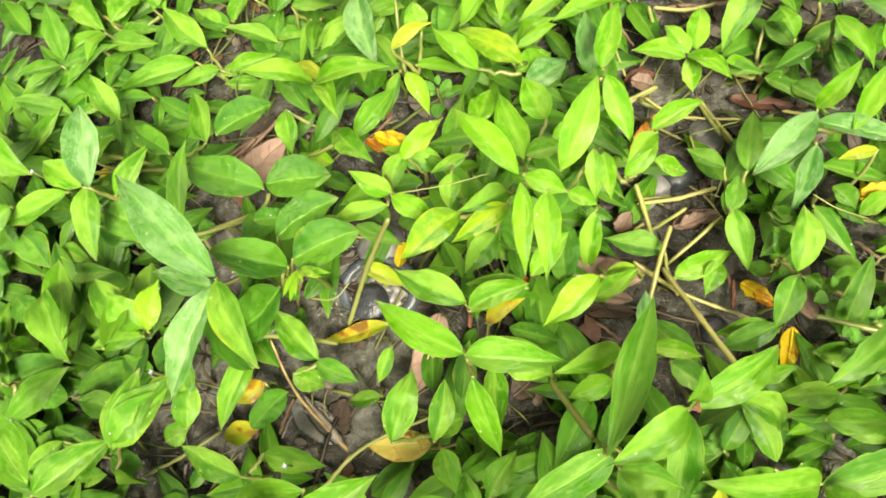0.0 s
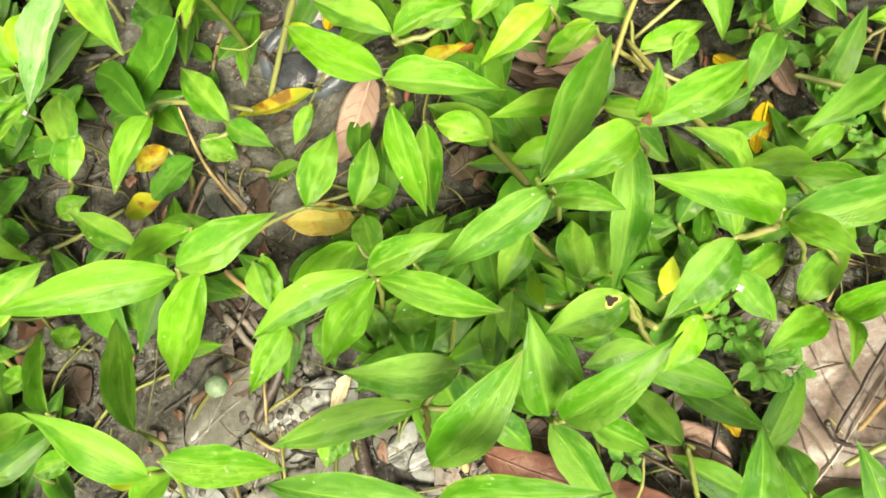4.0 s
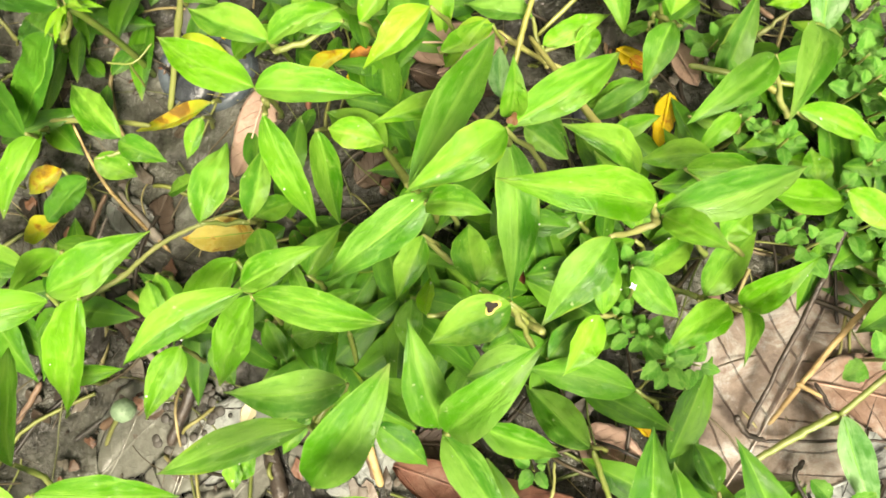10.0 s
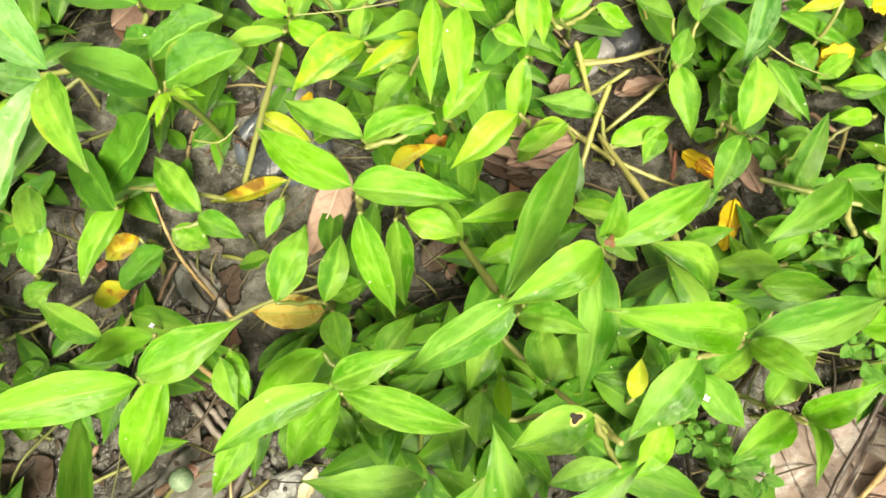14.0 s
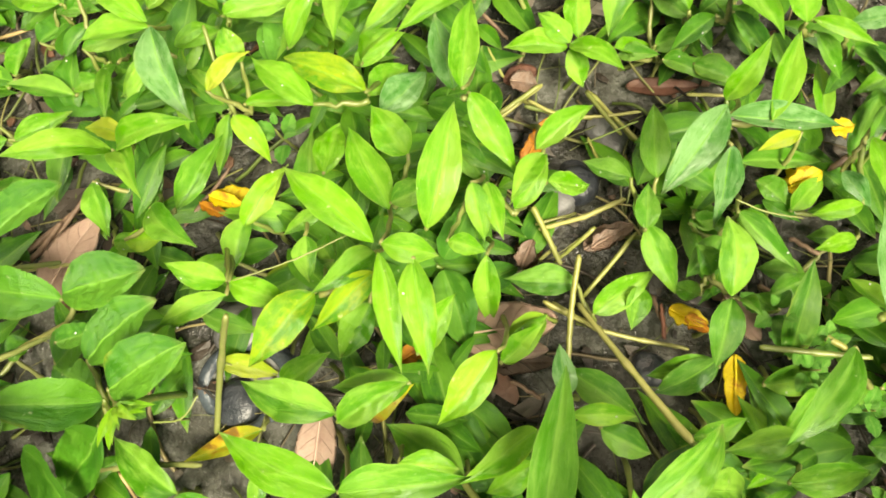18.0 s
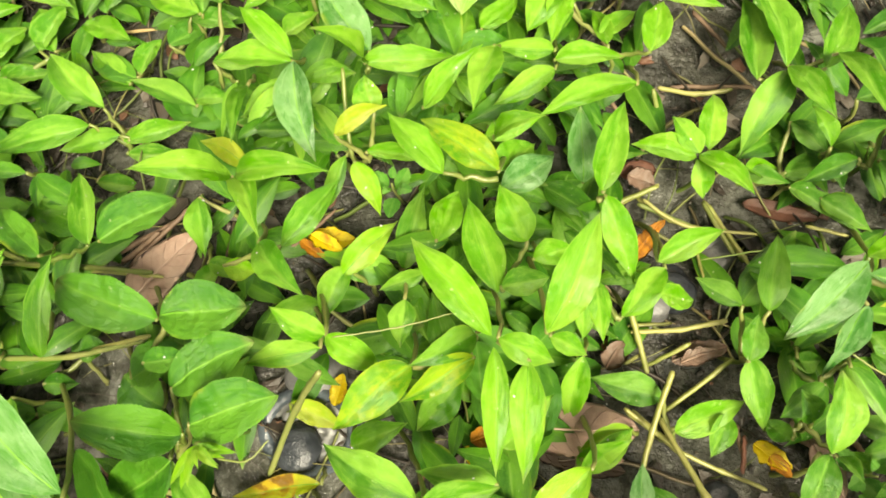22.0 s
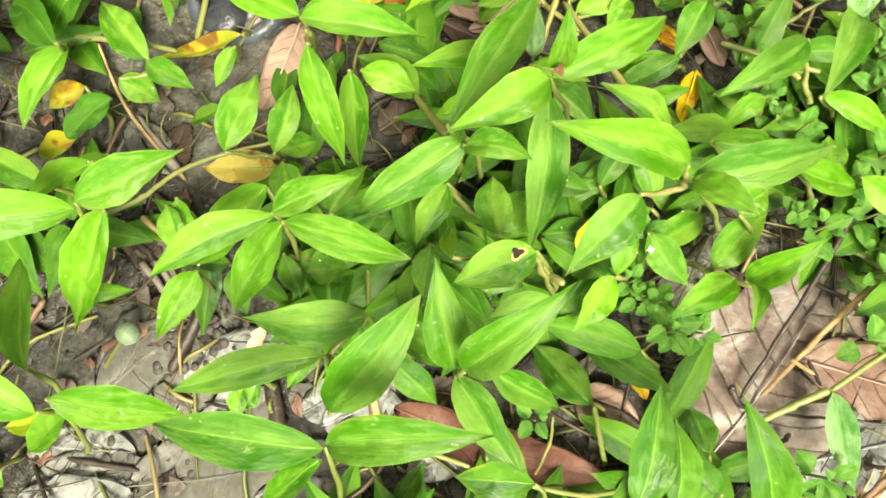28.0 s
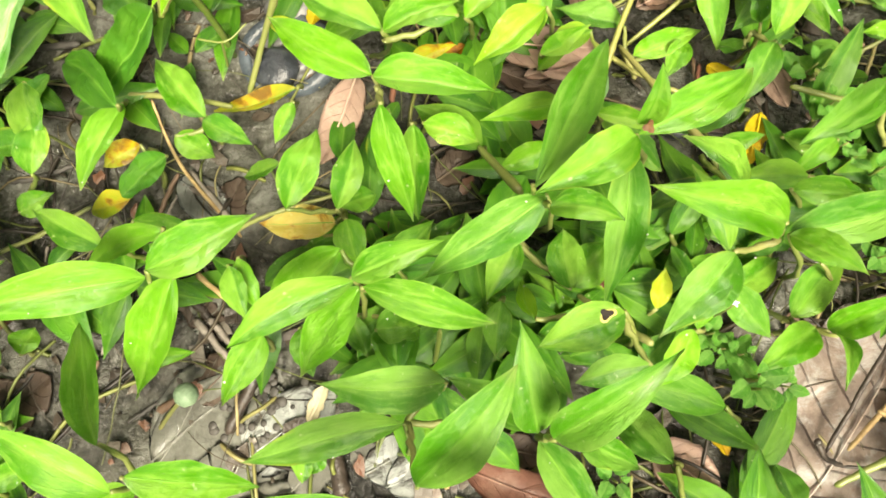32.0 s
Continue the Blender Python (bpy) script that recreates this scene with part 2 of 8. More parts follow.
STEM = leaf_material("stem_skin", (0.07, 0.14, 0.016), (0.19, 0.27, 0.05), (0.32, 0.27, 0.12), 0.5, 0.75, clear=0.1, aged=0.0)

RIB = leaf_material("midrib_skin", (0.05, 0.24, 0.008), (0.15, 0.42, 0.02), (0.26, 0.50, 0.08), 0.5, 0.75, clear=0.15, aged=0.0)
# shade beneath the taller leaves is put into this dark green
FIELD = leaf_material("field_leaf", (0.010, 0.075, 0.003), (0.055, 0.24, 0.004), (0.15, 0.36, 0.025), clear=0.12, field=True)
STEM_PALE = leaf_material("dry_stem_skin", (0.12, 0.155, 0.02), (0.32, 0.36, 0.075), (0.44, 0.38, 0.16), 0.5, 0.75, clear=0.1, aged=0.0)


def mud_material():
    m, n, l, p = nodes_of("wet_mud")
    pos = n.new("ShaderNodeTexCoord").outputs["Object"]
    big = noise_tex(n, l, pos, 14.0, 5, 0.6, 0.5)
    mid = noise_tex(n, l, pos, 90.0, 6, 0.65)
    fine = noise_tex(n, l, pos, 520.0, 4, 0.6)
    tone = math_node(n, l, "ADD", math_node(n, l, "MULTIPLY", big, 0.55), math_node(n, l, "MULTIPLY", mid, 0.5))
    col = ramp(n, l, tone, [(0.40, (0.0055, 0.0054, 0.0040)), (0.48, (0.021, 0.0208, 0.0155)), (0.55, (0.066, 0.066, 0.052)), (0.64, (0.15, 0.152, 0.132)), (0.72, (0.30, 0.30, 0.27))])
    l.new(mix_col(n, l, math_node(n, l, "MULTIPLY", fine, 0.3), col, (0.055, 0.054, 0.046)), p.inputs["Base Color"])
    l.new(math_node(n, l, "MULTIPLY_ADD", mid, 1.0, -0.28), p.inputs["Roughness"])
    h = math_node(n, l, "ADD", math_node(n, l, "MULTIPLY", mid, 1.0), math_node(n, l, "MULTIPLY", fine, 0.3))
    bump(n, l, h, 0.9, 0.004, p.inputs["Normal"])
    return m


MUD = mud_material()


def dry_material(name, deep, mid, pale, vein, spots=0.5, rough=0.6, ribs=22.0, blot=None, lines=0.3, crust=None):
    """A dead leaf: papery, blotched, with darker side veins running from the midrib."""
    m, n, l, p = nodes_of(name)
    uv = n.new("ShaderNodeUVMap").outputs["UV"]
    pos = n.new("ShaderNodeTexCoord").outputs["Object"]
    sep = n.new("ShaderNodeSeparateXYZ")
    l.new(uv, sep.inputs[0])
    side = math_node(n, l, "ABSOLUTE", math_node(n, l, "SUBTRACT", sep.outputs["Y"], 0.5))
    big = noise_tex(n, l, pos, 38.0, 5, 0.6, 0.6)
    fine = noise_tex(n, l, pos, 330.0, 4, 0.65)
    col = ramp(n, l, math_node(n, l, "ADD", math_node(n, l, "MULTIPLY", big, 0.75), math_node(n, l, "MULTIPLY", fine, 0.25)), [(0.3, deep), (0.5, mid), (0.7, pale)])
    along = math_node(n, l, "SUBTRACT", sep.outputs["X"], math_node(n, l, "ADD", math_node(n, l, "MULTIPLY", side, 0.2), math_node(n, l, "MULTIPLY", math_node(n, l, "MULTIPLY", side, side), 0.4)))
    along = math_node(n, l, "ADD", along, math_node(n, l, "MULTIPLY", big, 0.03))
    saw = math_node(n, l, "ABSOLUTE", math_node(n, l, "SINE", math_node(n, l, "MULTIPLY", along, ribs)))
    line = math_node(n, l, "SUBTRACT", 1.0, math_node(n, l, "DIVIDE", saw, 0.16), clamp=True)
    rib = math_node(n, l, "SUBTRACT", 1.0, math_node(n, l, "DIVIDE", side, 0.02), clamp=True)
    both = math_node(n, l, "MAXIMUM", line, rib)
    col = mix_col(n, l, math_node(n, l, "MULTIPLY", both, lines), col, vein)
    if blot:
        dots = math_node(n, l, "MULTIPLY_ADD", noise_tex(n, l, pos, 55.0, 6, 0.7, 1.2), 9.0, -4.4, clamp=True)
        col = mix_col(n, l, dots, col, blot)
    if crust:
        film = math_node(n, l, "MULTIPLY_ADD", noise_tex(n, l, pos, 52.0, 7, 0.75, 0.8), 6.0, -2.9, clamp=True)
        col = mix_col(n, l, math_node(n, l, "MULTIPLY", film, 0.65), col, crust)
        rot = math_node(n, l, "MULTIPLY_ADD", noise_tex(n, l, pos, 44.0, 6, 0.72, 0.8), 7.0, -3.7, clamp=True)
        col = mix_col(n, l, math_node(n, l, "MULTIPLY", rot, 0.7), col, (0.20, 0.10, 0.065))
    specks = math_node(n, l, "MULTIPLY_ADD", noise_tex(n, l, pos, 240.0, 3, 0.7), 8.0, -4.9, clamp=True)
    col = mix_col(n, l, math_node(n, l, "MULTIPLY", specks, spots), col, deep)
    l.new(col, p.inputs["Base Color"])
    l.new(math_node(n, l, "MULTIPLY_ADD", fine, 0.4, rough - 0.25), p.inputs["Roughness"])
    h = math_node(n, l, "ADD", math_node(n, l, "MULTIPLY", both, -2.2 * lines), math_node(n, l, "ADD", math_node(n, l, "MULTIPLY", big, 1.2), math_node(n, l, "MULTIPLY", fine, 0.35)))
    bump(n, l, h, 0.6, 0.0018, p.inputs["Normal"])
    return m


DRY = {
    "big": dry_material("dead_leaf_big", (0.12, 0.085, 0.068), (0.30, 0.235, 0.195), (0.53, 0.50, 0.46), (0.07, 0.045, 0.036), ribs=26.0, lines=0.6, spots=0.7, crust=(0.66, 0.68, 0.66)),
    "rust": dry_material("dead_leaf_rust", (0.15, 0.08, 0.05), (0.30, 0.19, 0.14), (0.50, 0.41, 0.34), (0.10, 0.05, 0.03), crust=(0.55, 0.50, 0.45)),
    "mould": dry_material("dead_leaf_mould", (0.0651, 0.067, 0.0643), (0.391, 0.42, 0.408), (0.688, 0.74, 0.724), (0.0372, 0.035, 0.0306), blot=(0.0233, 0.023, 0.0224)),
    "grey": dry_material("dead_leaf_grey", (0.102, 0.1, 0.0898), (0.279, 0.285, 0.26), (0.502, 0.525, 0.495), (0.0651, 0.06, 0.051), rough=0.45),
    "pale": dry_material("dead_leaf_pale", (0.223, 0.235, 0.219), (0.465, 0.49, 0.469), (0.688, 0.735, 0.724), (0.121, 0.11, 0.0918), rough=0.26, spots=0.9, lines=0.05, blot=(0.0744, 0.07, 0.0592)),
    "taupe": dry_material("dead_leaf_taupe", (0.112, 0.108, 0.0887), (0.233, 0.233, 0.199), (0.4, 0.415, 0.377), (0.0651, 0.055, 0.0408), rough=0.24, lines=0.04),
    "red": dry_material("dead_leaf_red", (0.10, 0.042, 0.028), (0.23, 0.105, 0.072), (0.38, 0.24, 0.18), (0.07, 0.028, 0.018), rough=0.5, lines=0.08),
    "pink": dry_material("dead_leaf_pink", (0.34, 0.22, 0.17), (0.52, 0.36, 0.285), (0.66, 0.51, 0.43), (0.26, 0.15, 0.11), spots=0.3, lines=0.14),
    "umber": dry_material("dead_leaf_umber", (0.045, 0.030, 0.020), (0.12, 0.082, 0.058), (0.26, 0.20, 0.15), (0.04, 0.022, 0.014)),
    "orange": dry_material("dead_leaf_orange", (0.30, 0.09, 0.01), (0.58, 0.24, 0.015), (0.72, 0.46, 0.05), (0.3, 0.1, 0.01), lines=0.12, blot=(0.17, 0.06, 0.02)),
    "yellow": dry_material("dead_leaf_yellow", (0.66, 0.44, 0.01), (0.78, 0.61, 0.02), (0.85, 0.72, 0.08), (0.55, 0.32, 0.01), spots=0.5, lines=0.1, blot=(0.50, 0.20, 0.015)),
    "cream": dry_material("dead_leaf_cream", (0.55, 0.48, 0.30), (0.7, 0.64, 0.45), (0.8, 0.76, 0.6), (0.5, 0.4, 0.2)),
}


def bark_material(name, dark, light, rough=0.6):
    m, n, l, p = nodes_of(name)
    pos = n.new("ShaderNodeTexCoord").outputs["Object"]
    a, b = noise_tex(n, l, pos, 160.0, 5, 0.65, 0.5), noise_tex(n, l, pos, 900.0, 3)
    l.new(mix_col(n, l, math_node(n, l, "MULTIPLY_ADD", a, 2.2, -0.6, clamp=True), dark, light), p.inputs["Base Color"])
    p.inputs["Roughness"].default_value = rough
    bump(n, l, math_node(n, l, "ADD", a, math_node(n, l, "MULTIPLY", b, 0.4)), 0.6, 0.0012, p.inputs["Normal"])
    return m


BARK = {
    "straw": bark_material("straw_skin", (0.22, 0.14, 0.055), (0.52, 0.38, 0.18)),
    "black": bark_material("rotten_twig", (0.012, 0.010, 0.009), (0.06, 0.045, 0.035), 0.4),
    "dark": bark_material("dark_stick", (0.03, 0.028, 0.025), (0.10, 0.09, 0.08)),
    "brown": bark_material("brown_twig", (0.07, 0.04, 0.025), (0.22, 0.14, 0.09)),
    "grey": bark_material("grey_twig", (0.12, 0.10, 0.085), (0.32, 0.28, 0.24)),
    "red": bark_material("red_twig", (0.09, 0.03, 0.02), (0.24, 0.10, 0.06)),
    "cream": bark_material("pale_straw", (0.35, 0.28, 0.17), (0.62, 0.54, 0.38)),
}
STONE = {
    "dark": bark_material("dark_pebble", (0.012, 0.014, 0.018), (0.05, 0.055, 0.065), 0.3),
    "grey": bark_material("grey_pebble", (0.08, 0.08, 0.085), (0.22, 0.215, 0.21), 0.35),
    "pale": bark_material("pale_pebble", (0.20, 0.18, 0.16), (0.42, 0.39, 0.36), 0.4),
    "red": bark_material("berry_skin", (0.05, 0.014, 0.009), (0.12, 0.04, 0.024), 0.3),
}
METAL, _n, _l, _p = nodes_of("tarnished_metal")
_p.inputs["Metallic"].default_value, _p.inputs["Roughness"].default_value = 0.5, 0.5
_p.inputs["Base Color"].default_value = (0.17, 0.17, 0.165, 1)
RUBBER = bark_material("wet_rubber", (0.020, 0.026, 0.032), (0.10, 0.12, 0.14), 0.22)
BUD = bark_material("bud_skin", (0.13, 0.21, 0.12), (0.32, 0.43, 0.28), 0.55)
PETAL, _n, _l, _p = nodes_of("white_petal")
_p.inputs["Base Color"].default_value, _p.inputs["Roughness"].default_value = (0.62, 0.62, 0.84, 1), 0.5
SCAR = bark_material("eaten_spot", (0.04, 0.016, 0.007), (0.20, 0.09, 0.025), 0.7)
HOLE = bark_material("hole_shadow", (0.005, 0.004, 0.003), (0.03, 0.018, 0.010), 0.8)
HALO = bark_material("withered_rim", (0.50, 0.42, 0.06), (0.75, 0.68, 0.25), 0.6)
WATER, _n, _l, _p = nodes_of("water_bead")
_p.inputs["Transmission Weight"].default_value, _p.inputs["Roughness"].default_value, _p.inputs["IOR"].default_value = 0.5, 0.05, 1.33
_p.inputs["Base Color"].default_value = (1, 1, 1, 1)


def scrap_material():
    """Shreds of rotting leaf, each its own tone."""
    m, n, l, p = nodes_of("litter_scrap")
    pos = n.new("ShaderNodeTexCoord").outputs["Object"]
    one = n.new("ShaderNodeNewGeometry").outputs["Random Per Island"]
    tone = ramp(n, l, one, [(0.0, (0.012, 0.010, 0.008)), (0.4, (0.04, 0.028, 0.02)), (0.65, (0.09, 0.072, 0.054)), (0.85, (0.20, 0.175, 0.145)), (0.95, (0.14, 0.06, 0.032))])
    grain = noise_tex(n, l, pos, 300.0, 5, 0.65)
    l.new(mix_col(n, l, math_node(n, l, "MULTIPLY", grain, 0.5), tone, (0.03, 0.024, 0.018)), p.inputs["Base Color"])
    l.new(math_node(n, l, "MULTIPLY_ADD", grain, 0.7, 0.05), p.inputs["Roughness"])
    bump(n, l, grain, 0.6, 0.0015, p.inputs["Normal"])
    return m


SCRAP = scrap_material()
BUBBLE = bark_material("mud_bubble", (0.02, 0.018, 0.015), (0.06, 0.054, 0.046), 0.55)


def tangle_material():
    """Thin dead stems and rootlets, straw, brown and dull green."""
    m, n, l, p = nodes_of("dead_stem")
    pos = n.new("ShaderNodeTexCoord").outputs["Object"]
    one = n.new("ShaderNodeNewGeometry").outputs["Random Per Island"]
    tone = ramp(n, l, one, [(0.0, (0.010, 0.008, 0.007)), (0.3, (0.04, 0.03, 0.02)), (0.5, (0.13, 0.10, 0.05)), (0.65, (0.10, 0.15, 0.025)), (0.85, (0.20, 0.22, 0.05)), (0.97, (0.36, 0.28, 0.14))])
    grain = noise_tex(n, l, pos, 400.0, 4, 0.6)
    l.new(mix_col(n, l, math_node(n, l, "MULTIPLY", grain, 0.5), tone, (0.03, 0.024, 0.018)), p.inputs["Base Color"])
    p.inputs["Roughness"].default_value = 0.55
    return m


TANGLE = tangle_material()


# ---- the ground ----
def ground_z(x, y):
    """Height of the mud: gentle hollows and swells with small lumps."""
    z = 0.0
    for cx, cy, r, h in ((-0.09, -0.085, 0.06, -0.012), (0.06, 0.11, 0.07, -0.012), (0.10, -0.07, 0.06, 0.006), (-0.12, 0.11, 0.06, 0.010), (-0.03, 0.04, 0.05, 0.003)):
        z += h * math.exp(-((x - cx) ** 2 + (y - cy) ** 2) / (r * r))
    return z + 0.0016 * noise.noise(Vector((x * 40, y * 40, 0))) + 0.0008 * noise.noise(Vector((x * 140, y * 140, 3)))


def spread(n, near, far):
    """Grid lines, fine within the near distance and ever wider out to the far one."""
    inner = [near * i / n for i in range(n + 1)]
    outer = []
    step, v = near / n, near
    while v < far:
        step *= 1.35
        v += step
        outer.append(v)
    half = inner + outer
    return [-v for v in reversed(half[1:])] + half


lines = spread(110, 0.36, 60.0)
gx = [v + 0.03 for v in lines]
gy = [v + 0.04 for v in lines]
ground_mesh = bpy.data.meshes.new("ground")
verts = [(x, y, ground_z(x, y) if abs(x) < 1.5 and abs(y) < 1.5 else 0.0) for y in gy for x in gx]
nx = len(gx)
faces = [(j * nx + i, j * nx + i + 1, (j + 1) * nx + i + 1, (j + 1) * nx + i) for j in range(len(gy) - 1) for i in range(nx - 1)]
ground_mesh.from_pydata(verts, [], faces)
ground_mesh.shade_smooth()
ground = tagged(new("ground", ground_mesh), "wet grey-brown mud littered with rotting leaf scraps", "ground", kind="structure")
ground_mesh.materials.append(MUD)


# ---- builders ----
def part(name, bm, material, parent=None, label=""):
    me = bpy.data.meshes.new(name)
    bm.to_mesh(me)
    bm.free()
    me.shade_smooth()
    me.materials.append(material)
    ob = new(name, me)
    ob.parent = parent
    if label:
        ob["label"] = label
    return ob


def leaf_shape(kind, s, low=0.70, high=1.08):
    """Half width of a leaf along its length, 1 at the widest."""
    if kind == "s":
        return (s ** 0.58 * (1.0 - s) ** 0.74) / 0.4022
    if kind == "h":
        return (s ** 0.30 * (1.0 - s) ** 0.75) / 0.5515
    if kind == "r":
        return (s ** 0.55 * (1.0 - s) ** 0.75) / 0.4100
    return s ** low * (1.0 - s) ** high * (low + high) ** (low + high) / (low ** low * high ** high)


def leaf_bm(kind, length, width, arch, fold=0.16, wave=0.02, seed=0, bend=0.0):
    """A leaf along +x: creased at the midrib, arched, with a slightly wavy edge."""
    rng = random.Random(seed)
    ns, nu = (52, 8) if kind == "s" else ((10, 4) if kind == "r" else (24, 8))
    bm = bmesh.new()
    uvl = bm.loops.layers.uv.new("UVMap")
    ph, ph2, turn = rng.uniform(0, 6.28), rng.uniform(0, 6.28), rng.uniform(-0.35, 0.35)
    low, high = rng.uniform(0.62, 0.92), rng.uniform(1.02, 1.32)
    grid, uvs = [], {}
    for i in range(ns + 1):
        s = i / ns
        hw = max(leaf_shape(kind, min(max(s, 0.0015), 0.9995), low, high), 0.02) * width / 2
        tooth = 1.0
        if kind == "s" and 2 < i < ns - 1:
            tooth = 1.025 if i % 2 else 0.985
        if kind == "r" and 1 < i < ns:
            tooth = 1.08 if i % 2 else 0.92
        left, right = (1 + 0.09 * noise.noise(Vector((s * 6.5, seed * 1.7, q))) for q in (1.0, 8.0))
        row = []
        for j in range(nu + 1):
            u = 2 * j / nu - 1
            y = u * hw * (left if u < 0 else right) * (tooth if abs(u) > 0.99 else 1.0)
            z = 4 * arch * s * (1 - s) + fold * hw * abs(u) ** 1.15 - 0.35 * fold * hw * u * u
            z += wave * width * math.sin(9 * s + ph + (1.5 if u > 0 else 0)) * u * u
            z += turn * (s - 0.35) * y + (0.06 * noise.noise(Vector((s * 5, u * 1.6, seed * 3.1))) + 0.045 * noise.noise(Vector((s * 11, u * 2.6, seed * 5.3)))) * width * min(1.0, 4 * s)
            v = bm.verts.new((s * length, y + bend * length * 4 * s * (1 - s) + 0.012 * length * math.sin(5 * s + ph2), z))
            uvs[v] = (s, j / nu)
            row.append(v)
        grid.append(row)
    for i in range(ns):
        for j in range(nu):
            f = bm.faces.new((grid[i][j], grid[i + 1][j], grid[i + 1][j + 1], grid[i][j + 1]))
            for lp in f.loops:
                lp[uvl].uv = uvs[lp.vert]
    return bm


def tube(bm, pts, radii, sides=7):
    """A round stalk through the points, with its own radius at each."""
    rings = []
    for i, pt in enumerate(pts):
        a, b = pts[max(i - 1, 0)], pts[min(i + 1, len(pts) - 1)]
        d = (b - a).normalized()
        side = d.cross(Vector((0.31, 0.2, 0.93))).normalized()
        up = side.cross(d)
        rings.append([bm.verts.new(pt + radii[i] * (math.cos(6.2832 * k / sides) * side + math.sin(6.2832 * k / sides) * up)) for k in range(sides)])
    for r0, r1 in zip(rings, rings[1:]):
        for k in range(sides):
            bm.faces.new((r0[k], r0[(k + 1) % sides], r1[(k + 1) % sides], r1[k]))
    bm.faces.new(rings[0][::-1])
    bm.faces.new(rings[-1])


def curve_pts(a, b, sag, n=8, wig=0.0, seed=0):
    """Points from a to b with a bulge and a little unevenness."""
    rng = random.Random(seed)
    out = []
    for i in range(n + 1):
        s = i / n
        pt = a.lerp(b, s) + Vector(sag) * 4 * s * (1 - s)
        if 0 < i < n:
            pt += Vector((rng.uniform(-wig, wig), rng.uniform(-wig, wig), rng.uniform(-wig, wig) * 0.5))
        out.append(pt)
    return out


PLANTS = {
    "d": ("dayflower_plant", "low dayflower plant with pointed glossy green leaves"),
    "s": ("toothed_plant", "broad-leaved weed with finely toothed dark green leaves"),
    "y": ("dayflower_plant", "dayflower plant with some yellowing, spotted leaves"),
    "b": ("dayflower_plant", "young dayflower plant with bright yellow-green leaves"),
    "p": ("dayflower_plant", "tall dayflower plant with pale bluish-green leaves"),
    "h": ("vine", "creeping vine with a smooth bright green heart-shaped leaf"),
}
serial = 0


def plant(kind, x, y):
    """A plant rooted in the mud; its leaves and stalks are hung on it."""
    name, label = PLANTS[kind]
    ob = tagged(new(name), label, "plant", group="weeds on the mud")
    ob.location = (x, y, ground_z(x, y))
    ob.empty_display_size = 0.01
    ob["bases"] = []
    return ob


TIES = {}
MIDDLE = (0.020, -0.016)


def leaf(root, kind, bx, by, bz, tx, ty, tz, width, arch, rib=True):
    """One leaf from its base to its tip."""
    global serial
    serial += 1
    rng = random.Random(serial)
    a, b = Vector((bx, by, bz)), Vector((tx, ty, tz))
    d = b - a
    width *= 1.0 if kind in "sh" else 0.93
    blade = leaf_bm(kind, d.length, width, arch, rng.uniform(0.35, 0.95), rng.uniform(0.02, 0.075), serial, rng.uniform(-0.03, 0.03))
    blade.verts.ensure_lookup_table()
    middle = [blade.verts[i].co.copy() for i in range(4, len(blade.verts), 9)]
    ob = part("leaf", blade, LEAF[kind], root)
    if rib and d.length > 0.022:
        bm = bmesh.new()
        n = len(middle) - 2
        tube(bm, middle[:n + 1:2] if n % 2 == 0 else middle[1:n + 1:2], [0.00020 * (1.05 - 0.8 * k / (n // 2)) for k in range(len(middle[:n + 1:2] if n % 2 == 0 else middle[1:n + 1:2]))], 5)
        part("midrib", bm, RIB, ob)
    ex = d.normalized()
    ey = Vector((0, 0, 1)).cross(ex).normalized()
    ez = ex.cross(ey)
    roll = Matrix.Rotation(rng.uniform(-0.16, 0.16), 4, "X")
    ob.matrix_basis = Matrix.Translation(a - root.location) @ Matrix((ex, ey, ez)).transposed().to_4x4() @ roll
    TIES.setdefault(root.name, []).append(a)
    SPINES.extend((*a.lerp(b, k / 6), 0.5 * width * leaf_shape("d", min(max(k / 6, 0.05), 0.95))) for k in range(7))
    return ob


SPINES = []


def covers(x, y, z, tx, ty, tz, width, upper):
    """Whether a leaf from base to tip would lie over one of the larger leaves."""
    for k in range(6):
        q = k / 5
        px, py, pz = x + (tx - x) * q, y + (ty - y) * q, z + (tz - z) * q
        near = (upper[:, 0] - px) ** 2 + (upper[:, 1] - py) ** 2 < (upper[:, 3] + 0.35 * width) ** 2
        if np.any(near & (upper[:, 2] < pz + 0.003)):
            return True
    return False


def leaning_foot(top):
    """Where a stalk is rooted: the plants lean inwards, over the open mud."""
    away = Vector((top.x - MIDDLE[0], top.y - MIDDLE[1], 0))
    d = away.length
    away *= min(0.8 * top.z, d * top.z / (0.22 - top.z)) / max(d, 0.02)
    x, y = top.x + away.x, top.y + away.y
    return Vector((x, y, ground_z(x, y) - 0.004))


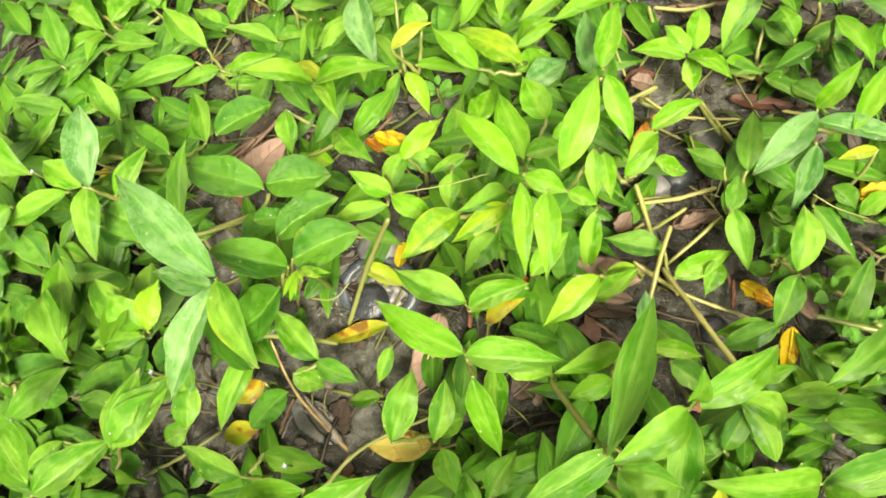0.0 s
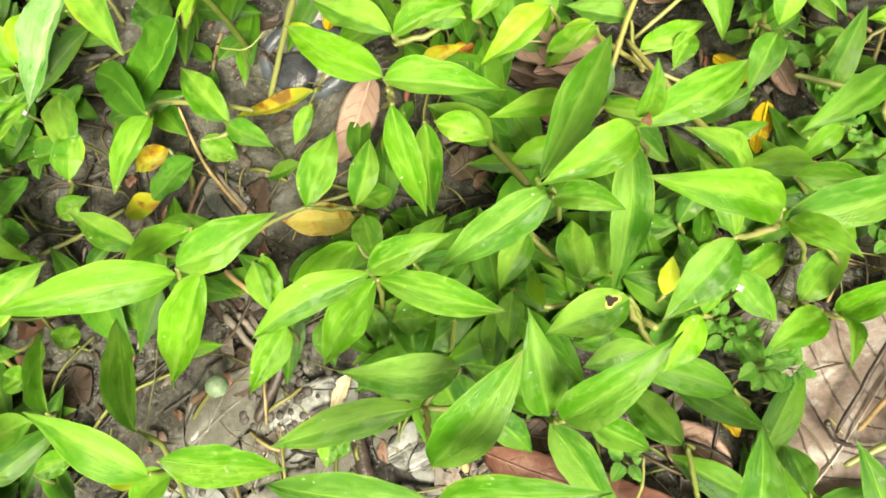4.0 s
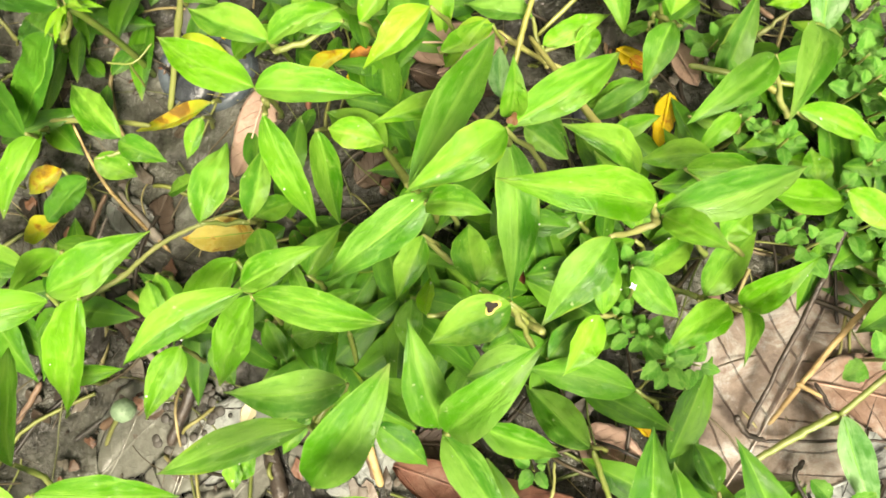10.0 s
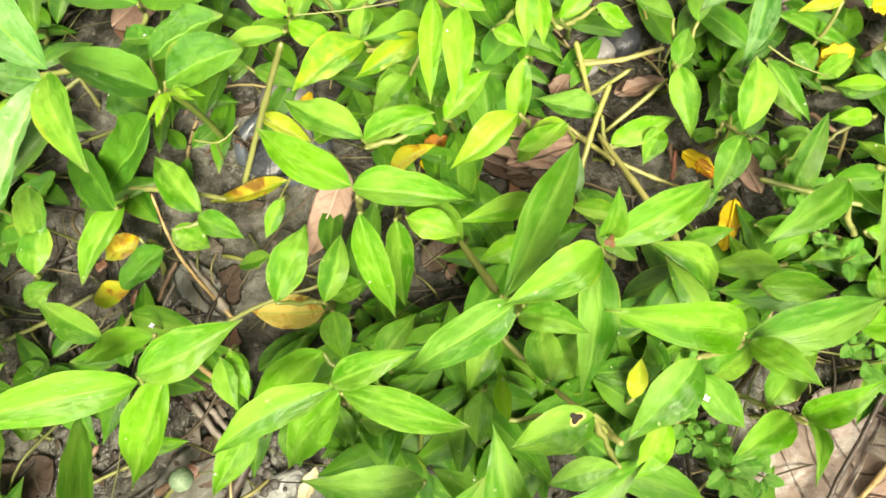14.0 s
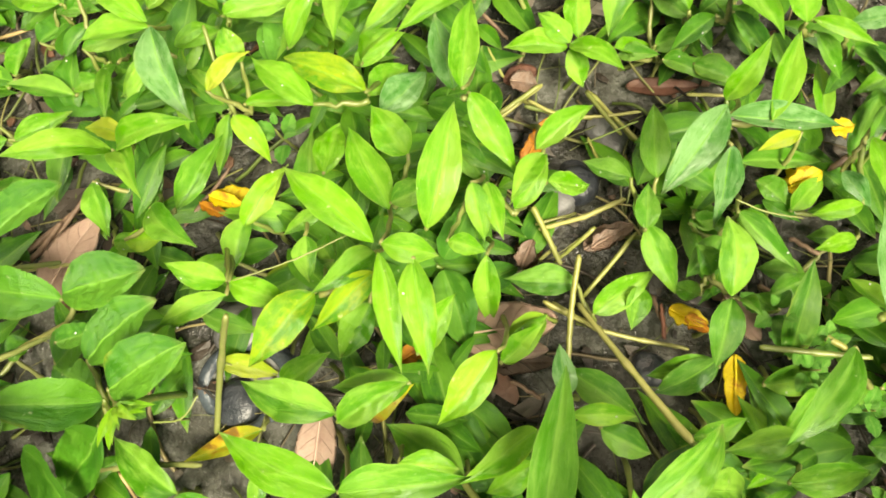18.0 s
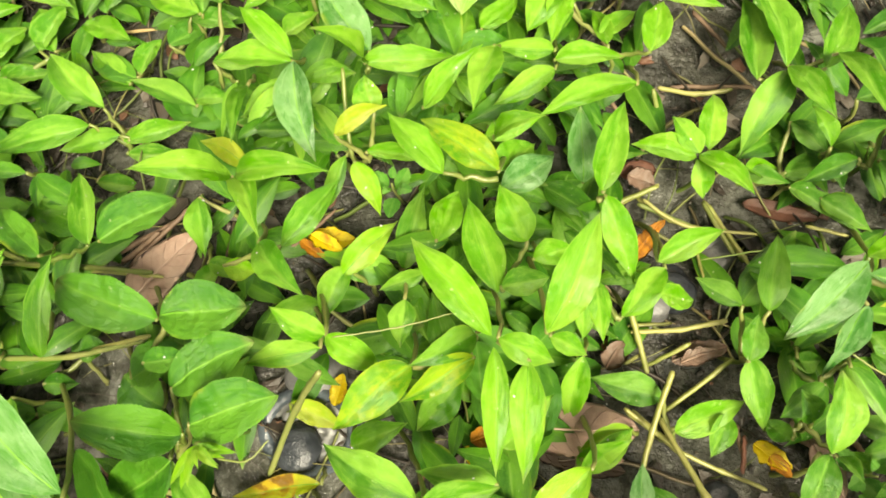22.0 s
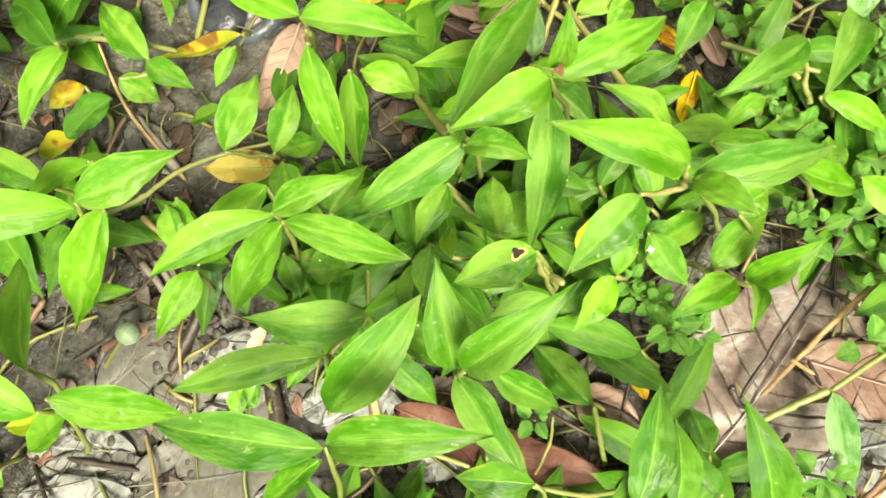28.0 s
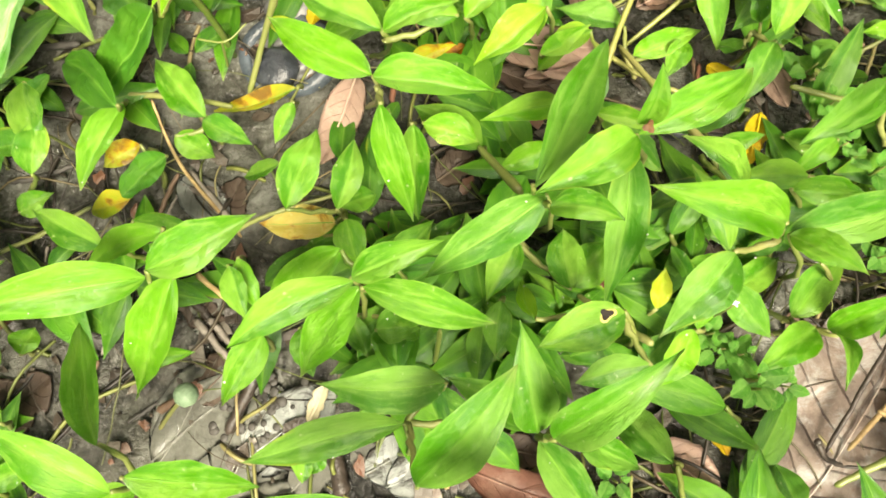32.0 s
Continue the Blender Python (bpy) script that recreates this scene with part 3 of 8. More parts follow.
def stalks(root, r=0.0010):
    """The stalks of a plant: up from the mud to where its leaves meet, and short ones to leaves that sit apart."""
    bases = TIES[root.name]
    mean = sum(bases, Vector()) / len(bases)
    node = min(bases, key=lambda v: (v - mean).length)
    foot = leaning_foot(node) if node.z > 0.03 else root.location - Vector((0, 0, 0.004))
    k = len(root.name) + int(abs(root.location.x) * 1000)
    spans = [(foot, node, (0.004, -0.002, 0.0))]
    for v in bases:
        gap = (v - node).length
        if 0.004 < gap < 0.022:
            spans.append((node - Vector((0, 0, 0.006)), v, (0, 0, -0.002)))
        elif gap >= 0.022:
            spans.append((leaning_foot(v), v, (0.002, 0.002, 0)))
    for i, (a, b, sag) in enumerate(spans):
        bm = bmesh.new()
        pts = curve_pts(a - root.location, b - root.location, sag, 8, 0.0006, k + i)
        tube(bm, pts, [r * (1.0 - 0.4 * j / 8) * (1.25 if j in (3, 6) else 1.0) for j in range(9)])
        part("stem", bm, STEM, root)


DRY_WORDS = {
    "big": "large grey-brown dead leaf with dark side veins, lying on mud", "rust": "rust-brown dead leaf with a pale torn edge", "mould": "rotting dead leaf blotched black and white with mould",
    "grey": "pale grey rotted leaf pressed into the mud", "pale": "whitish-grey wet sheet of rotted leaf plastered on mud", "taupe": "taupe wet dead leaf plastered on the mud", "red": "curled reddish-brown dead leaf", "pink": "pinkish-tan dry fallen leaf",
    "umber": "dark brown rotting leaf scrap on mud", "orange": "small withered orange leaf", "yellow": "bright yellow fallen leaf with brown specks", "cream": "small cream-coloured withered leaf",
}


def dry_leaf(tone, bx, by, tx, ty, width, lift, curl):
    """A fallen leaf that follows the ground, with curled and crumpled edges and a raised midrib."""
    global serial
    serial += 1
    rng = random.Random(serial * 7)
    a, b = Vector((bx, by, 0)), Vector((tx, ty, 0))
    mid, d = (a + b) / 2, b - a
    length, ex = d.length, d.normalized()
    ey = Vector((-ex.y, ex.x, 0))
    big = tone == "big"
    ns, nu = (56, 30) if big else (22, 10)
    off = rng.uniform(0, 50)
    floor = ground_z(mid.x, mid.y)
    bm = bmesh.new()
    uvl = bm.loops.layers.uv.new("UVMap")
    grid, uvs = [], {}
    for i in range(ns + 1):
        s = i / ns
        hw = max(((s + 0.004) ** 0.55 * (1.004 - s) ** 0.7) / 0.4226, 0.05) * width / 2
        hw *= 1 + 0.10 * noise.noise(Vector((s * 7, off, 1)))
        ragged = 0.45 if tone in ("yellow", "orange", "cream", "rust", "umber") else 0.12
        halves = [1 + ragged * noise.noise(Vector((s * 5.5, off, q))) + 0.5 * ragged * noise.noise(Vector((s * 17, off, q))) for q in (3.0, 9.0)]
        row = []
        for j in range(nu + 1):
            u = 2 * j / nu - 1
            ang = curl * 2.2 * u
            y = hw * halves[u > 0] * (math.sin(ang) / max(curl * 2.2, 0.01) if curl > 0.02 else u)
            q = a + ex * length * s + ey * (y + 0.03 * length * math.sin(3.1 * s + off))
            z = ground_z(q.x, q.y) + lift + hw * (1 - math.cos(ang)) * 0.9
            z += 0.05 * width * noise.noise(Vector((q.x * 34, q.y * 34, off))) + 0.02 * width * noise.noise(Vector((q.x * 110, q.y * 110, off)))
            z -= 0.0007 * max(0.0, 1 - abs(u) * nu / 3) + (0.0009 * max(0.0, 1 - abs(math.sin((s - 0.10 * abs(u) - 0.10 * u * u + 0.015) * 26.0)) / 0.2) if big else 0)
            z = max(z, ground_z(q.x, q.y) + 0.0012)
            v = bm.verts.new(q - mid + Vector((0, 0, z - floor)))
            uvs[v] = (s, j / nu)
            row.append(v)
        grid.append(row)
    torn = rng.random() < 0.5 and tone in ("rust", "grey", "umber", "mould")
    for i in range(ns):
        for j in range(nu):
            if torn and j in (0, nu - 1) and noise.noise(Vector((i * 0.6, j, off))) > 0.18:
                continue
            f = bm.faces.new((grid[i][j], grid[i + 1][j], grid[i + 1][j + 1], grid[i][j + 1]))
            for lp in f.loops:
                lp[uvl].uv = uvs[lp.vert]
    for v in [v for v in bm.verts if not v.link_faces]:
        bm.verts.remove(v)
    bmesh.ops.solidify(bm, geom=bm.faces[:], thickness=0.0005)
    ob = tagged(new("dry_leaf"), DRY_WORDS[tone], "dead leaf", group="fallen leaves")
    ob.location = (mid.x, mid.y, floor)
    part("blade", bm, DRY[tone], ob)
    rib = bmesh.new()
    pts = [(grid_point(a, ex, ey, length, s, off, lift + 0.0006) - Vector((mid.x, mid.y, floor))) for s in [k / 12 for k in range(13)]]
    tube(rib, pts, [(0.0002 if tone in ("pale", "taupe", "grey", "big", "red") else 0.0005) * (1.25 - k / 12) * (width / 0.03) ** 0.5 for k in range(13)], 6)
    part("midrib", rib, DRY[tone], ob)
    return ob


def grid_point(a, ex, ey, length, s, off, lift):
    q = a + ex * length * s + ey * (0.03 * length * math.sin(3.1 * s + off))
    return Vector((q.x, q.y, ground_z(q.x, q.y) + lift))


STICK_WORDS = {
    "straw": ("straw", "dry yellowish straw lying on the mud"), "black": ("twig", "thin black rotten twig or added dark-crack strip on the mud"), "dark": ("stick", "dark grey wet stick on the mud"),
    "brown": ("twig", "thin brown twig lying on the mud"), "grey": ("twig", "weathered grey twig pressed into mud"), "red": ("twig", "reddish-brown twig on the mud"), "cream": ("straw", "short pale straw scrap"),
}


def path_through(pts, n):
    """A smooth line through a few points."""
    out = []
    k = len(pts)
    for i in range(k - 1):
        p0, p1, p2, p3 = pts[max(i - 1, 0)], pts[i], pts[i + 1], pts[min(i + 2, k - 1)]
        for j in range(n):
            s = j / n
            out.append(0.5 * ((2 * p1) + (p2 - p0) * s + (2 * p0 - 5 * p1 + 4 * p2 - p3) * s * s + (3 * p1 - p0 - 3 * p2 + p3) * s ** 3))
    out.append(pts[-1])
    return out


def rod(name, label, category, group, material, r0, r1, pts, wig, knots=False):
    global serial
    serial += 1
    rng = random.Random(serial * 13)
    pts = [Vector(q) for q in pts]
    line = path_through(pts, 9)
    org = pts[0].copy()
    line = [q - org + Vector((rng.uniform(-wig, wig), rng.uniform(-wig, wig), 0)) for q in line]
    n = len(line) - 1
    bm = bmesh.new()
    radii = [(r0 + (r1 - r0) * i / n) * rng.uniform(0.93, 1.07) * (1.3 if knots and i % 9 == 0 else 1.0) for i in range(n + 1)]
    radii[0], radii[-1] = 0.45 * radii[0], 0.45 * radii[-1]
    tube(bm, line, radii, 9)
    ob = tagged(part(name, bm, material), label, category, group=group)
    ob.location = org
    return ob


def stick(tone, r0, r1, *pts):
    name, label = STICK_WORDS[tone]
    return rod(name, label, "twig", "twigs and straws", BARK[tone], r0, r1, pts, 0.00012 if tone == "straw" else 0.0003)


def creeper(r0, r1, *pts, pale=False):
    label = "creeping straw-coloured runner with swollen joints" if pale else "creeping green runner with swollen pale joints"
    return rod("creeper", label, "creeper", "creepers on the mud", STEM_PALE if pale else STEM, r0, r1, pts, 0.00012, True)


STONE_WORDS = {"dark": ("stone", "smooth wet black pebble in the mud"), "grey": ("stone", "wet grey stone half sunk in mud"), "pale": ("stone", "pale rounded pebble on mud"), "red": ("berry", "round dark red fallen berry")}


def stone(tone, x, y, z, r):
    global serial
    serial += 1
    bm = bmesh.new()
    bmesh.ops.create_icosphere(bm, subdivisions=3, radius=r)
    for v in bm.verts:
        n = v.co.normalized()
        v.co *= 1 + (0.03 if tone == "red" else 0.22) * noise.noise(n * 1.3 + Vector((serial, 0, 0)))
        v.co.z *= 0.95 if tone == "red" else 0.6
    name, label = STONE_WORDS[tone]
    ob = tagged(part(name, bm, STONE[tone]), label, name, group="stones in the mud" if name == "stone" else "")
    ob.location = (x, y, z)
    return ob


def sprig_model(seed):
    """A little upright shoot with pairs of rounded toothed leaves; kept as the pattern for its copies."""
    rng = random.Random(seed)
    ob = tagged(new("creeping_weed"), "tiny creeping weed with rounded bluish-green leaves", "weed", group="tiny weeds")
    bm = bmesh.new()
    tube(bm, [Vector((0.003, -0.002, -0.030)), Vector((0.0015, 0, -0.012)), Vector((0, 0.0004, 0.004)), Vector((0, 0, 0.012))], [0.0009, 0.0008, 0.0007, 0.0004], 6)
    part("stem", bm, STEM, ob)
    turn = rng.uniform(0, 3.14)
    for tier in range(3):
        for k in range(2):
            ln = (0.0120, 0.0100, 0.006)[tier] * rng.uniform(0.85, 1.1)
            lf = part("leaf", leaf_bm("r", ln, ln * 0.66, 0.0008, 0.2, 0.03, seed * 10 + tier * 2 + k), LEAF["r"], ob)
            ang = turn + tier * 1.57 + k * 3.14 + rng.uniform(-0.25, 0.25)
            lf.matrix_basis = Matrix.Translation((0.0022 * math.cos(ang), 0.0022 * math.sin(ang), (-0.002, 0.006, 0.012)[tier])) @ Matrix.Rotation(ang, 4, "Z") @ Matrix.Rotation(-rng.uniform(0.05, 0.45) - 0.2 * tier, 4, "Y")
    return ob


SPRIGS = []


def sprig(x, y, z, turn, size):
    """A tiny weed standing on the mud, a copy of one of four patterns."""
    size *= 0.85
    k = int(abs(x * 7919 + y * 104729) * 10) % 4
    m = pose(x, y, z, 0, 0, turn) @ Matrix.Diagonal((size, size, size, 1))
    if len(SPRIGS) < 4:
        ob = sprig_model(100 + len(SPRIGS))
        SPRIGS.append(ob)
        ob.matrix_basis = m
        return ob
    ob = copy_thing(SPRIGS[k], pose(x, y, z, 0, 0, turn))
    ob.scale = (size, size, size)
    return ob


# ---- the plants, one by one ----
p = plant("d", -0.022, 0.017)
leaf(p, "d", -0.0205, 0.0221, 0.0680, -0.0522, 0.0418, 0.0611, 0.0119, 0.0015)
leaf(p, "d", -0.0200, 0.0221, 0.0680, 0.0130, 0.0203, 0.0647, 0.0123, 0.0017)
leaf(p, "d", -0.0178, 0.0150, 0.0680, -0.0106, -0.0108, 0.0420, 0.0100, -0.0002)
leaf(p, "d", -0.0132, 0.0217, 0.0340, -0.0119, -0.0030, 0.0060, 0.0106, -0.0020)
stalks(p)
p = plant("d", -0.017, 0.039)
leaf(p, "d", -0.0207, 0.0407, 0.0566, -0.0471, 0.0544, 0.0528, 0.0127, 0.0013)
leaf(p, "d", -0.0195, 0.0388, 0.0607, 0.0012, 0.0458, 0.0644, 0.0099, 0.0017)
leaf(p, "d", 0.0008, 0.0457, 0.0571, -0.0212, 0.0480, 0.0550, 0.0099, 0.0011)
stalks(p)
p = plant("d", -0.047, -0.001)
leaf(p, "d", -0.0512, -0.0059, 0.0307, -0.0444, 0.0210, 0.0292, 0.0138, 0.0015)
leaf(p, "d", -0.0349, -0.0056, 0.0314, -0.0310, 0.0170, 0.0316, 0.0100, 0.0014)
leaf(p, "d", -0.0324, -0.0082, 0.0300, -0.0276, -0.0241, 0.0284, 0.0108, 0.0008)
leaf(p, "o", -0.0380, -0.0070, 0.0180, -0.0650, -0.0070, 0.0140, 0.0130, 0.0000)
leaf(p, "d", -0.0521, 0.0291, 0.0300, -0.0573, 0.0158, 0.0286, 0.0066, 0.0007)
leaf(p, "d", -0.0570, 0.0111, 0.0225, -0.0743, 0.0102, 0.0075, 0.0072, 0.0000)
leaf(p, "d", -0.0360, -0.0032, 0.0250, -0.0258, 0.0038, 0.0149, 0.0096, 0.0000)
stalks(p)
p = plant("d", -0.019, -0.027)
leaf(p, "d", -0.0149, -0.0238, 0.0350, -0.0051, -0.0079, 0.0331, 0.0101, 0.0009)
stalks(p)
p = plant("d", 0.001, 0.039)
leaf(p, "l", 0.0260, 0.0472, 0.0300, 0.0438, 0.0598, 0.0226, 0.0086, 0.0006)
leaf(p, "y", -0.0153, 0.0372, 0.0361, -0.0005, 0.0456, 0.0394, 0.0072, 0.0014)
stalks(p)
p = plant("d", 0.020, 0.021)
leaf(p, "l", 0.0324, 0.0262, 0.0395, 0.0080, 0.0170, 0.0522, 0.0092, 0.0031)
leaf(p, "l", 0.0441, 0.0286, 0.0300, 0.0632, 0.0245, 0.0281, 0.0073, 0.0010)
leaf(p, "l", -0.0100, 0.0236, 0.0300, 0.0076, 0.0184, 0.0281, 0.0111, 0.0009)
leaf(p, "l", 0.0304, 0.0164, 0.0300, 0.0142, 0.0101, 0.0282, 0.0094, 0.0009)
stalks(p)
p = plant("d", 0.037, -0.000)
leaf(p, "d", 0.0456, 0.0047, 0.0780, 0.0729, 0.0232, 0.0765, 0.0112, 0.0017)
leaf(p, "d", 0.0450, 0.0047, 0.0780, 0.0214, -0.0112, 0.0810, 0.0118, 0.0021)
leaf(p, "m", 0.0211, -0.0082, 0.0780, 0.0427, 0.0429, 0.0498, 0.0125, 0.0008)
leaf(p, "m", 0.0463, 0.0052, 0.0660, 0.0465, -0.0331, 0.0340, 0.0127, 0.0000)
leaf(p, "d", 0.0464, 0.0075, 0.0780, 0.0469, 0.0155, 0.0942, 0.0066, 0.0028)
stalks(p)
p = plant("d", 0.022, -0.013)
leaf(p, "d", 0.0254, -0.0123, 0.0752, 0.0415, -0.0169, 0.0829, 0.0087, 0.0019)
leaf(p, "m", 0.0257, -0.0068, 0.0637, -0.0053, -0.0280, 0.0502, 0.0131, 0.0010)
stalks(p)
p = plant("d", -0.026, -0.033)
leaf(p, "d", -0.0218, -0.0311, 0.0700, 0.0009, -0.0222, 0.0774, 0.0090, 0.0023)
leaf(p, "d", -0.0214, -0.0311, 0.0700, -0.0509, -0.0491, 0.0708, 0.0106, 0.0021)
leaf(p, "d", -0.0188, -0.0331, 0.0700, 0.0141, -0.0399, 0.0678, 0.0106, 0.0018)
leaf(p, "m", -0.0203, -0.0317, 0.0660, -0.0416, -0.0564, 0.0344, 0.0139, -0.0002)
leaf(p, "d", -0.0266, -0.0227, 0.0610, -0.0600, -0.0423, 0.0289, 0.0141, 0.0000)
stalks(p)
p = plant("d", -0.049, -0.033)
leaf(p, "d", -0.0657, -0.0214, 0.0286, -0.0587, -0.0376, 0.0260, 0.0091, 0.0008)
leaf(p, "m", -0.0296, -0.0369, 0.0286, -0.0234, -0.0500, 0.0263, 0.0082, 0.0007)
leaf(p, "d", -0.0176, -0.0379, 0.0295, -0.0030, -0.0363, 0.0288, 0.0082, 0.0008)
leaf(p, "d", -0.0682, -0.0241, 0.0295, -0.0606, -0.0405, 0.0285, 0.0091, 0.0010)
stalks(p)
p = plant("d", -0.077, -0.031)
leaf(p, "d", -0.0754, -0.0321, 0.0660, -0.1202, -0.0444, 0.0774, 0.0134, 0.0038)
leaf(p, "d", -0.0752, -0.0307, 0.0660, -0.0482, -0.0150, 0.0661, 0.0142, 0.0019)
leaf(p, "d", -0.0709, -0.0315, 0.0595, -0.0927, -0.0658, 0.0273, 0.0159, 0.0001)
leaf(p, "d", -0.0721, -0.0193, 0.0660, -0.1095, -0.0277, 0.0367, 0.0099, 0.0002)
stalks(p)
p = plant("d", -0.110, -0.017)
leaf(p, "d", -0.1109, -0.0187, 0.0259, -0.1377, -0.0077, 0.0237, 0.0116, 0.0014)
leaf(p, "d", -0.1021, -0.0100, 0.0253, -0.0779, -0.0152, 0.0222, 0.0106, 0.0012)
stalks(p)
p = plant("d", 0.080, -0.019)
leaf(p, "d", 0.0782, -0.0153, 0.0793, 0.0421, -0.0130, 0.1013, 0.0121, 0.0050)
leaf(p, "m", 0.0809, -0.0163, 0.0730, 0.1181, -0.0050, 0.0672, 0.0123, 0.0017)
leaf(p, "d", 0.0815, -0.0170, 0.0730, 0.0925, -0.0276, 0.0846, 0.0084, 0.0023)
leaf(p, "d", 0.1092, -0.0104, 0.0650, 0.1449, -0.0065, 0.0331, 0.0107, -0.0001)
leaf(p, "m", 0.0689, -0.0214, 0.0730, 0.0520, -0.0422, 0.0707, 0.0121, 0.0014)
stalks(p)
p = plant("d", 0.077, -0.027)
leaf(p, "m", 0.0812, -0.0240, 0.0338, 0.0939, -0.0393, 0.0319, 0.0112, 0.0010)
stalks(p)
p = plant("d", 0.036, -0.044)
leaf(p, "d", 0.0450, -0.0358, 0.0660, 0.0242, -0.0454, 0.0637, 0.0126, 0.0011)
leaf(p, "m", 0.0512, -0.0484, 0.0660, 0.0337, -0.0535, 0.0625, 0.0082, 0.0008)
leaf(p, "b", 0.0239, -0.0383, 0.0610, 0.0214, -0.0249, 0.0303, 0.0054, -0.0007)
stalks(p)
p = plant("d", 0.025, -0.070)
leaf(p, "m", 0.0259, -0.0675, 0.0500, 0.0191, -0.0390, 0.0674, 0.0128, 0.0039)
leaf(p, "m", 0.0290, -0.0672, 0.0645, 0.0527, -0.0446, 0.0870, 0.0125, 0.0048)
leaf(p, "m", 0.0266, -0.0690, 0.0500, 0.0446, -0.0913, 0.0554, 0.0117, 0.0023)
leaf(p, "m", 0.0352, -0.0662, 0.0500, 0.0592, -0.0794, 0.0206, 0.0101, -0.0003)
leaf(p, "m", 0.0259, -0.0668, 0.0500, 0.0009, -0.0544, 0.0297, 0.0110, 0.0002)
stalks(p)
p = plant("d", -0.004, -0.070)
leaf(p, "m", -0.0033, -0.0793, 0.0681, 0.0182, -0.0496, 0.0851, 0.0142, 0.0043)
leaf(p, "m", 0.0019, -0.0552, 0.0553, -0.0328, -0.0577, 0.0521, 0.0134, 0.0017)
leaf(p, "m", -0.0084, -0.0662, 0.0552, -0.0516, -0.0784, 0.0509, 0.0112, 0.0021)
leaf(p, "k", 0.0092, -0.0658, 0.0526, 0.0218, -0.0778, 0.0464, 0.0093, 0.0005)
stalks(p)
p = plant("d", -0.004, -0.088)
leaf(p, "m", 0.0002, -0.0839, 0.0870, 0.0357, -0.0772, 0.0986, 0.0109, 0.0036)
leaf(p, "m", -0.0003, -0.0838, 0.0870, -0.0415, -0.0827, 0.0796, 0.0127, 0.0017)
leaf(p, "d", -0.0004, -0.0868, 0.0870, -0.0199, -0.1039, 0.0631, 0.0077, -0.0001)
stalks(p)
p = plant("d", 0.069, -0.056)
leaf(p, "m", 0.0679, -0.0759, 0.0265, 0.0502, -0.0583, 0.0093, 0.0133, 0.0002)
leaf(p, "m", 0.0803, -0.0590, 0.0336, 0.0503, -0.0524, 0.0283, 0.0124, 0.0013)
leaf(p, "l", 0.0710, -0.0381, 0.0362, 0.0597, -0.0550, 0.0363, 0.0097, 0.0012)
leaf(p, "d", 0.0717, -0.0379, 0.0368, 0.0736, -0.0182, 0.0382, 0.0094, 0.0013)
stalks(p)
p = plant("d", 0.103, -0.036)
leaf(p, "d", 0.1114, -0.0348, 0.0220, 0.0885, -0.0497, 0.0330, 0.0116, 0.0030)
leaf(p, "d", 0.1156, -0.0356, 0.0220, 0.1316, -0.0231, 0.0418, 0.0104, 0.0037)
leaf(p, "d", 0.1158, -0.0373, 0.0264, 0.1049, -0.0525, 0.0497, 0.0068, 0.0043)
leaf(p, "d", 0.1043, -0.0320, 0.0220, 0.1237, -0.0117, 0.0181, 0.0123, 0.0012)
leaf(p, "d", 0.0873, -0.0246, 0.0220, 0.1089, -0.0112, 0.0060, 0.0106, 0.0003)
stalks(p)
p = plant("d", 0.075, -0.101)
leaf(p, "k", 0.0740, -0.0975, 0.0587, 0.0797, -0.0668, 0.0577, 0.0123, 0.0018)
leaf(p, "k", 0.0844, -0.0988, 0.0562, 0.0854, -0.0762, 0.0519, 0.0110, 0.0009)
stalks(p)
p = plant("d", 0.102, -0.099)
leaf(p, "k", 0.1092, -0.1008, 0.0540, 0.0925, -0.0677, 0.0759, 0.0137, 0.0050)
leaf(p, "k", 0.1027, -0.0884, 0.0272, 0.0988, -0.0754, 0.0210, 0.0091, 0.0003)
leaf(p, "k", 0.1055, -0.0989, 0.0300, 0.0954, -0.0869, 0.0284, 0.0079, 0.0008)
stalks(p)
p = plant("p", 0.135, -0.071)
leaf(p, "p", 0.1395, -0.0678, 0.0250, 0.1476, -0.0986, 0.0219, 0.0110, 0.0016)
stalks(p)
p = plant("d", 0.046, -0.100)
leaf(p, "k", 0.0500, -0.0969, 0.0450, 0.0279, -0.0967, 0.0428, 0.0109, 0.0011)
stalks(p)
p = plant("d", 0.078, 0.014)
leaf(p, "d", 0.1083, 0.0108, 0.0282, 0.0859, 0.0101, 0.0259, 0.0101, 0.0011)
leaf(p, "d", 0.0827, 0.0010, 0.0435, 0.0601, 0.0099, 0.0655, 0.0121, 0.0043)
leaf(p, "m", 0.0520, 0.0227, 0.0267, 0.0658, 0.0125, 0.0225, 0.0103, 0.0007)
leaf(p, "d", 0.0927, 0.0341, 0.0210, 0.0733, 0.0350, 0.0065, 0.0119, 0.0001)
leaf(p, "d", 0.0767, 0.0164, 0.0330, 0.0911, 0.0195, 0.0394, 0.0068, 0.0016)
stalks(p)
p = plant("d", 0.131, 0.019)
leaf(p, "m", 0.1221, 0.0336, 0.0459, 0.0948, 0.0119, 0.0520, 0.0105, 0.0029)
leaf(p, "m", 0.1281, 0.0368, 0.0570, 0.1095, 0.0029, 0.0786, 0.0105, 0.0052)
leaf(p, "l", 0.1312, 0.0207, 0.0350, 0.1602, 0.0135, 0.0235, 0.0100, 0.0008)
leaf(p, "l", 0.1550, 0.0246, 0.0350, 0.1765, 0.0195, 0.0241, 0.0109, 0.0004)
leaf(p, "l", 0.1402, -0.0051, 0.0400, 0.1543, -0.0176, 0.0382, 0.0103, 0.0009)
stalks(p)
p = plant("d", -0.058, -0.047)
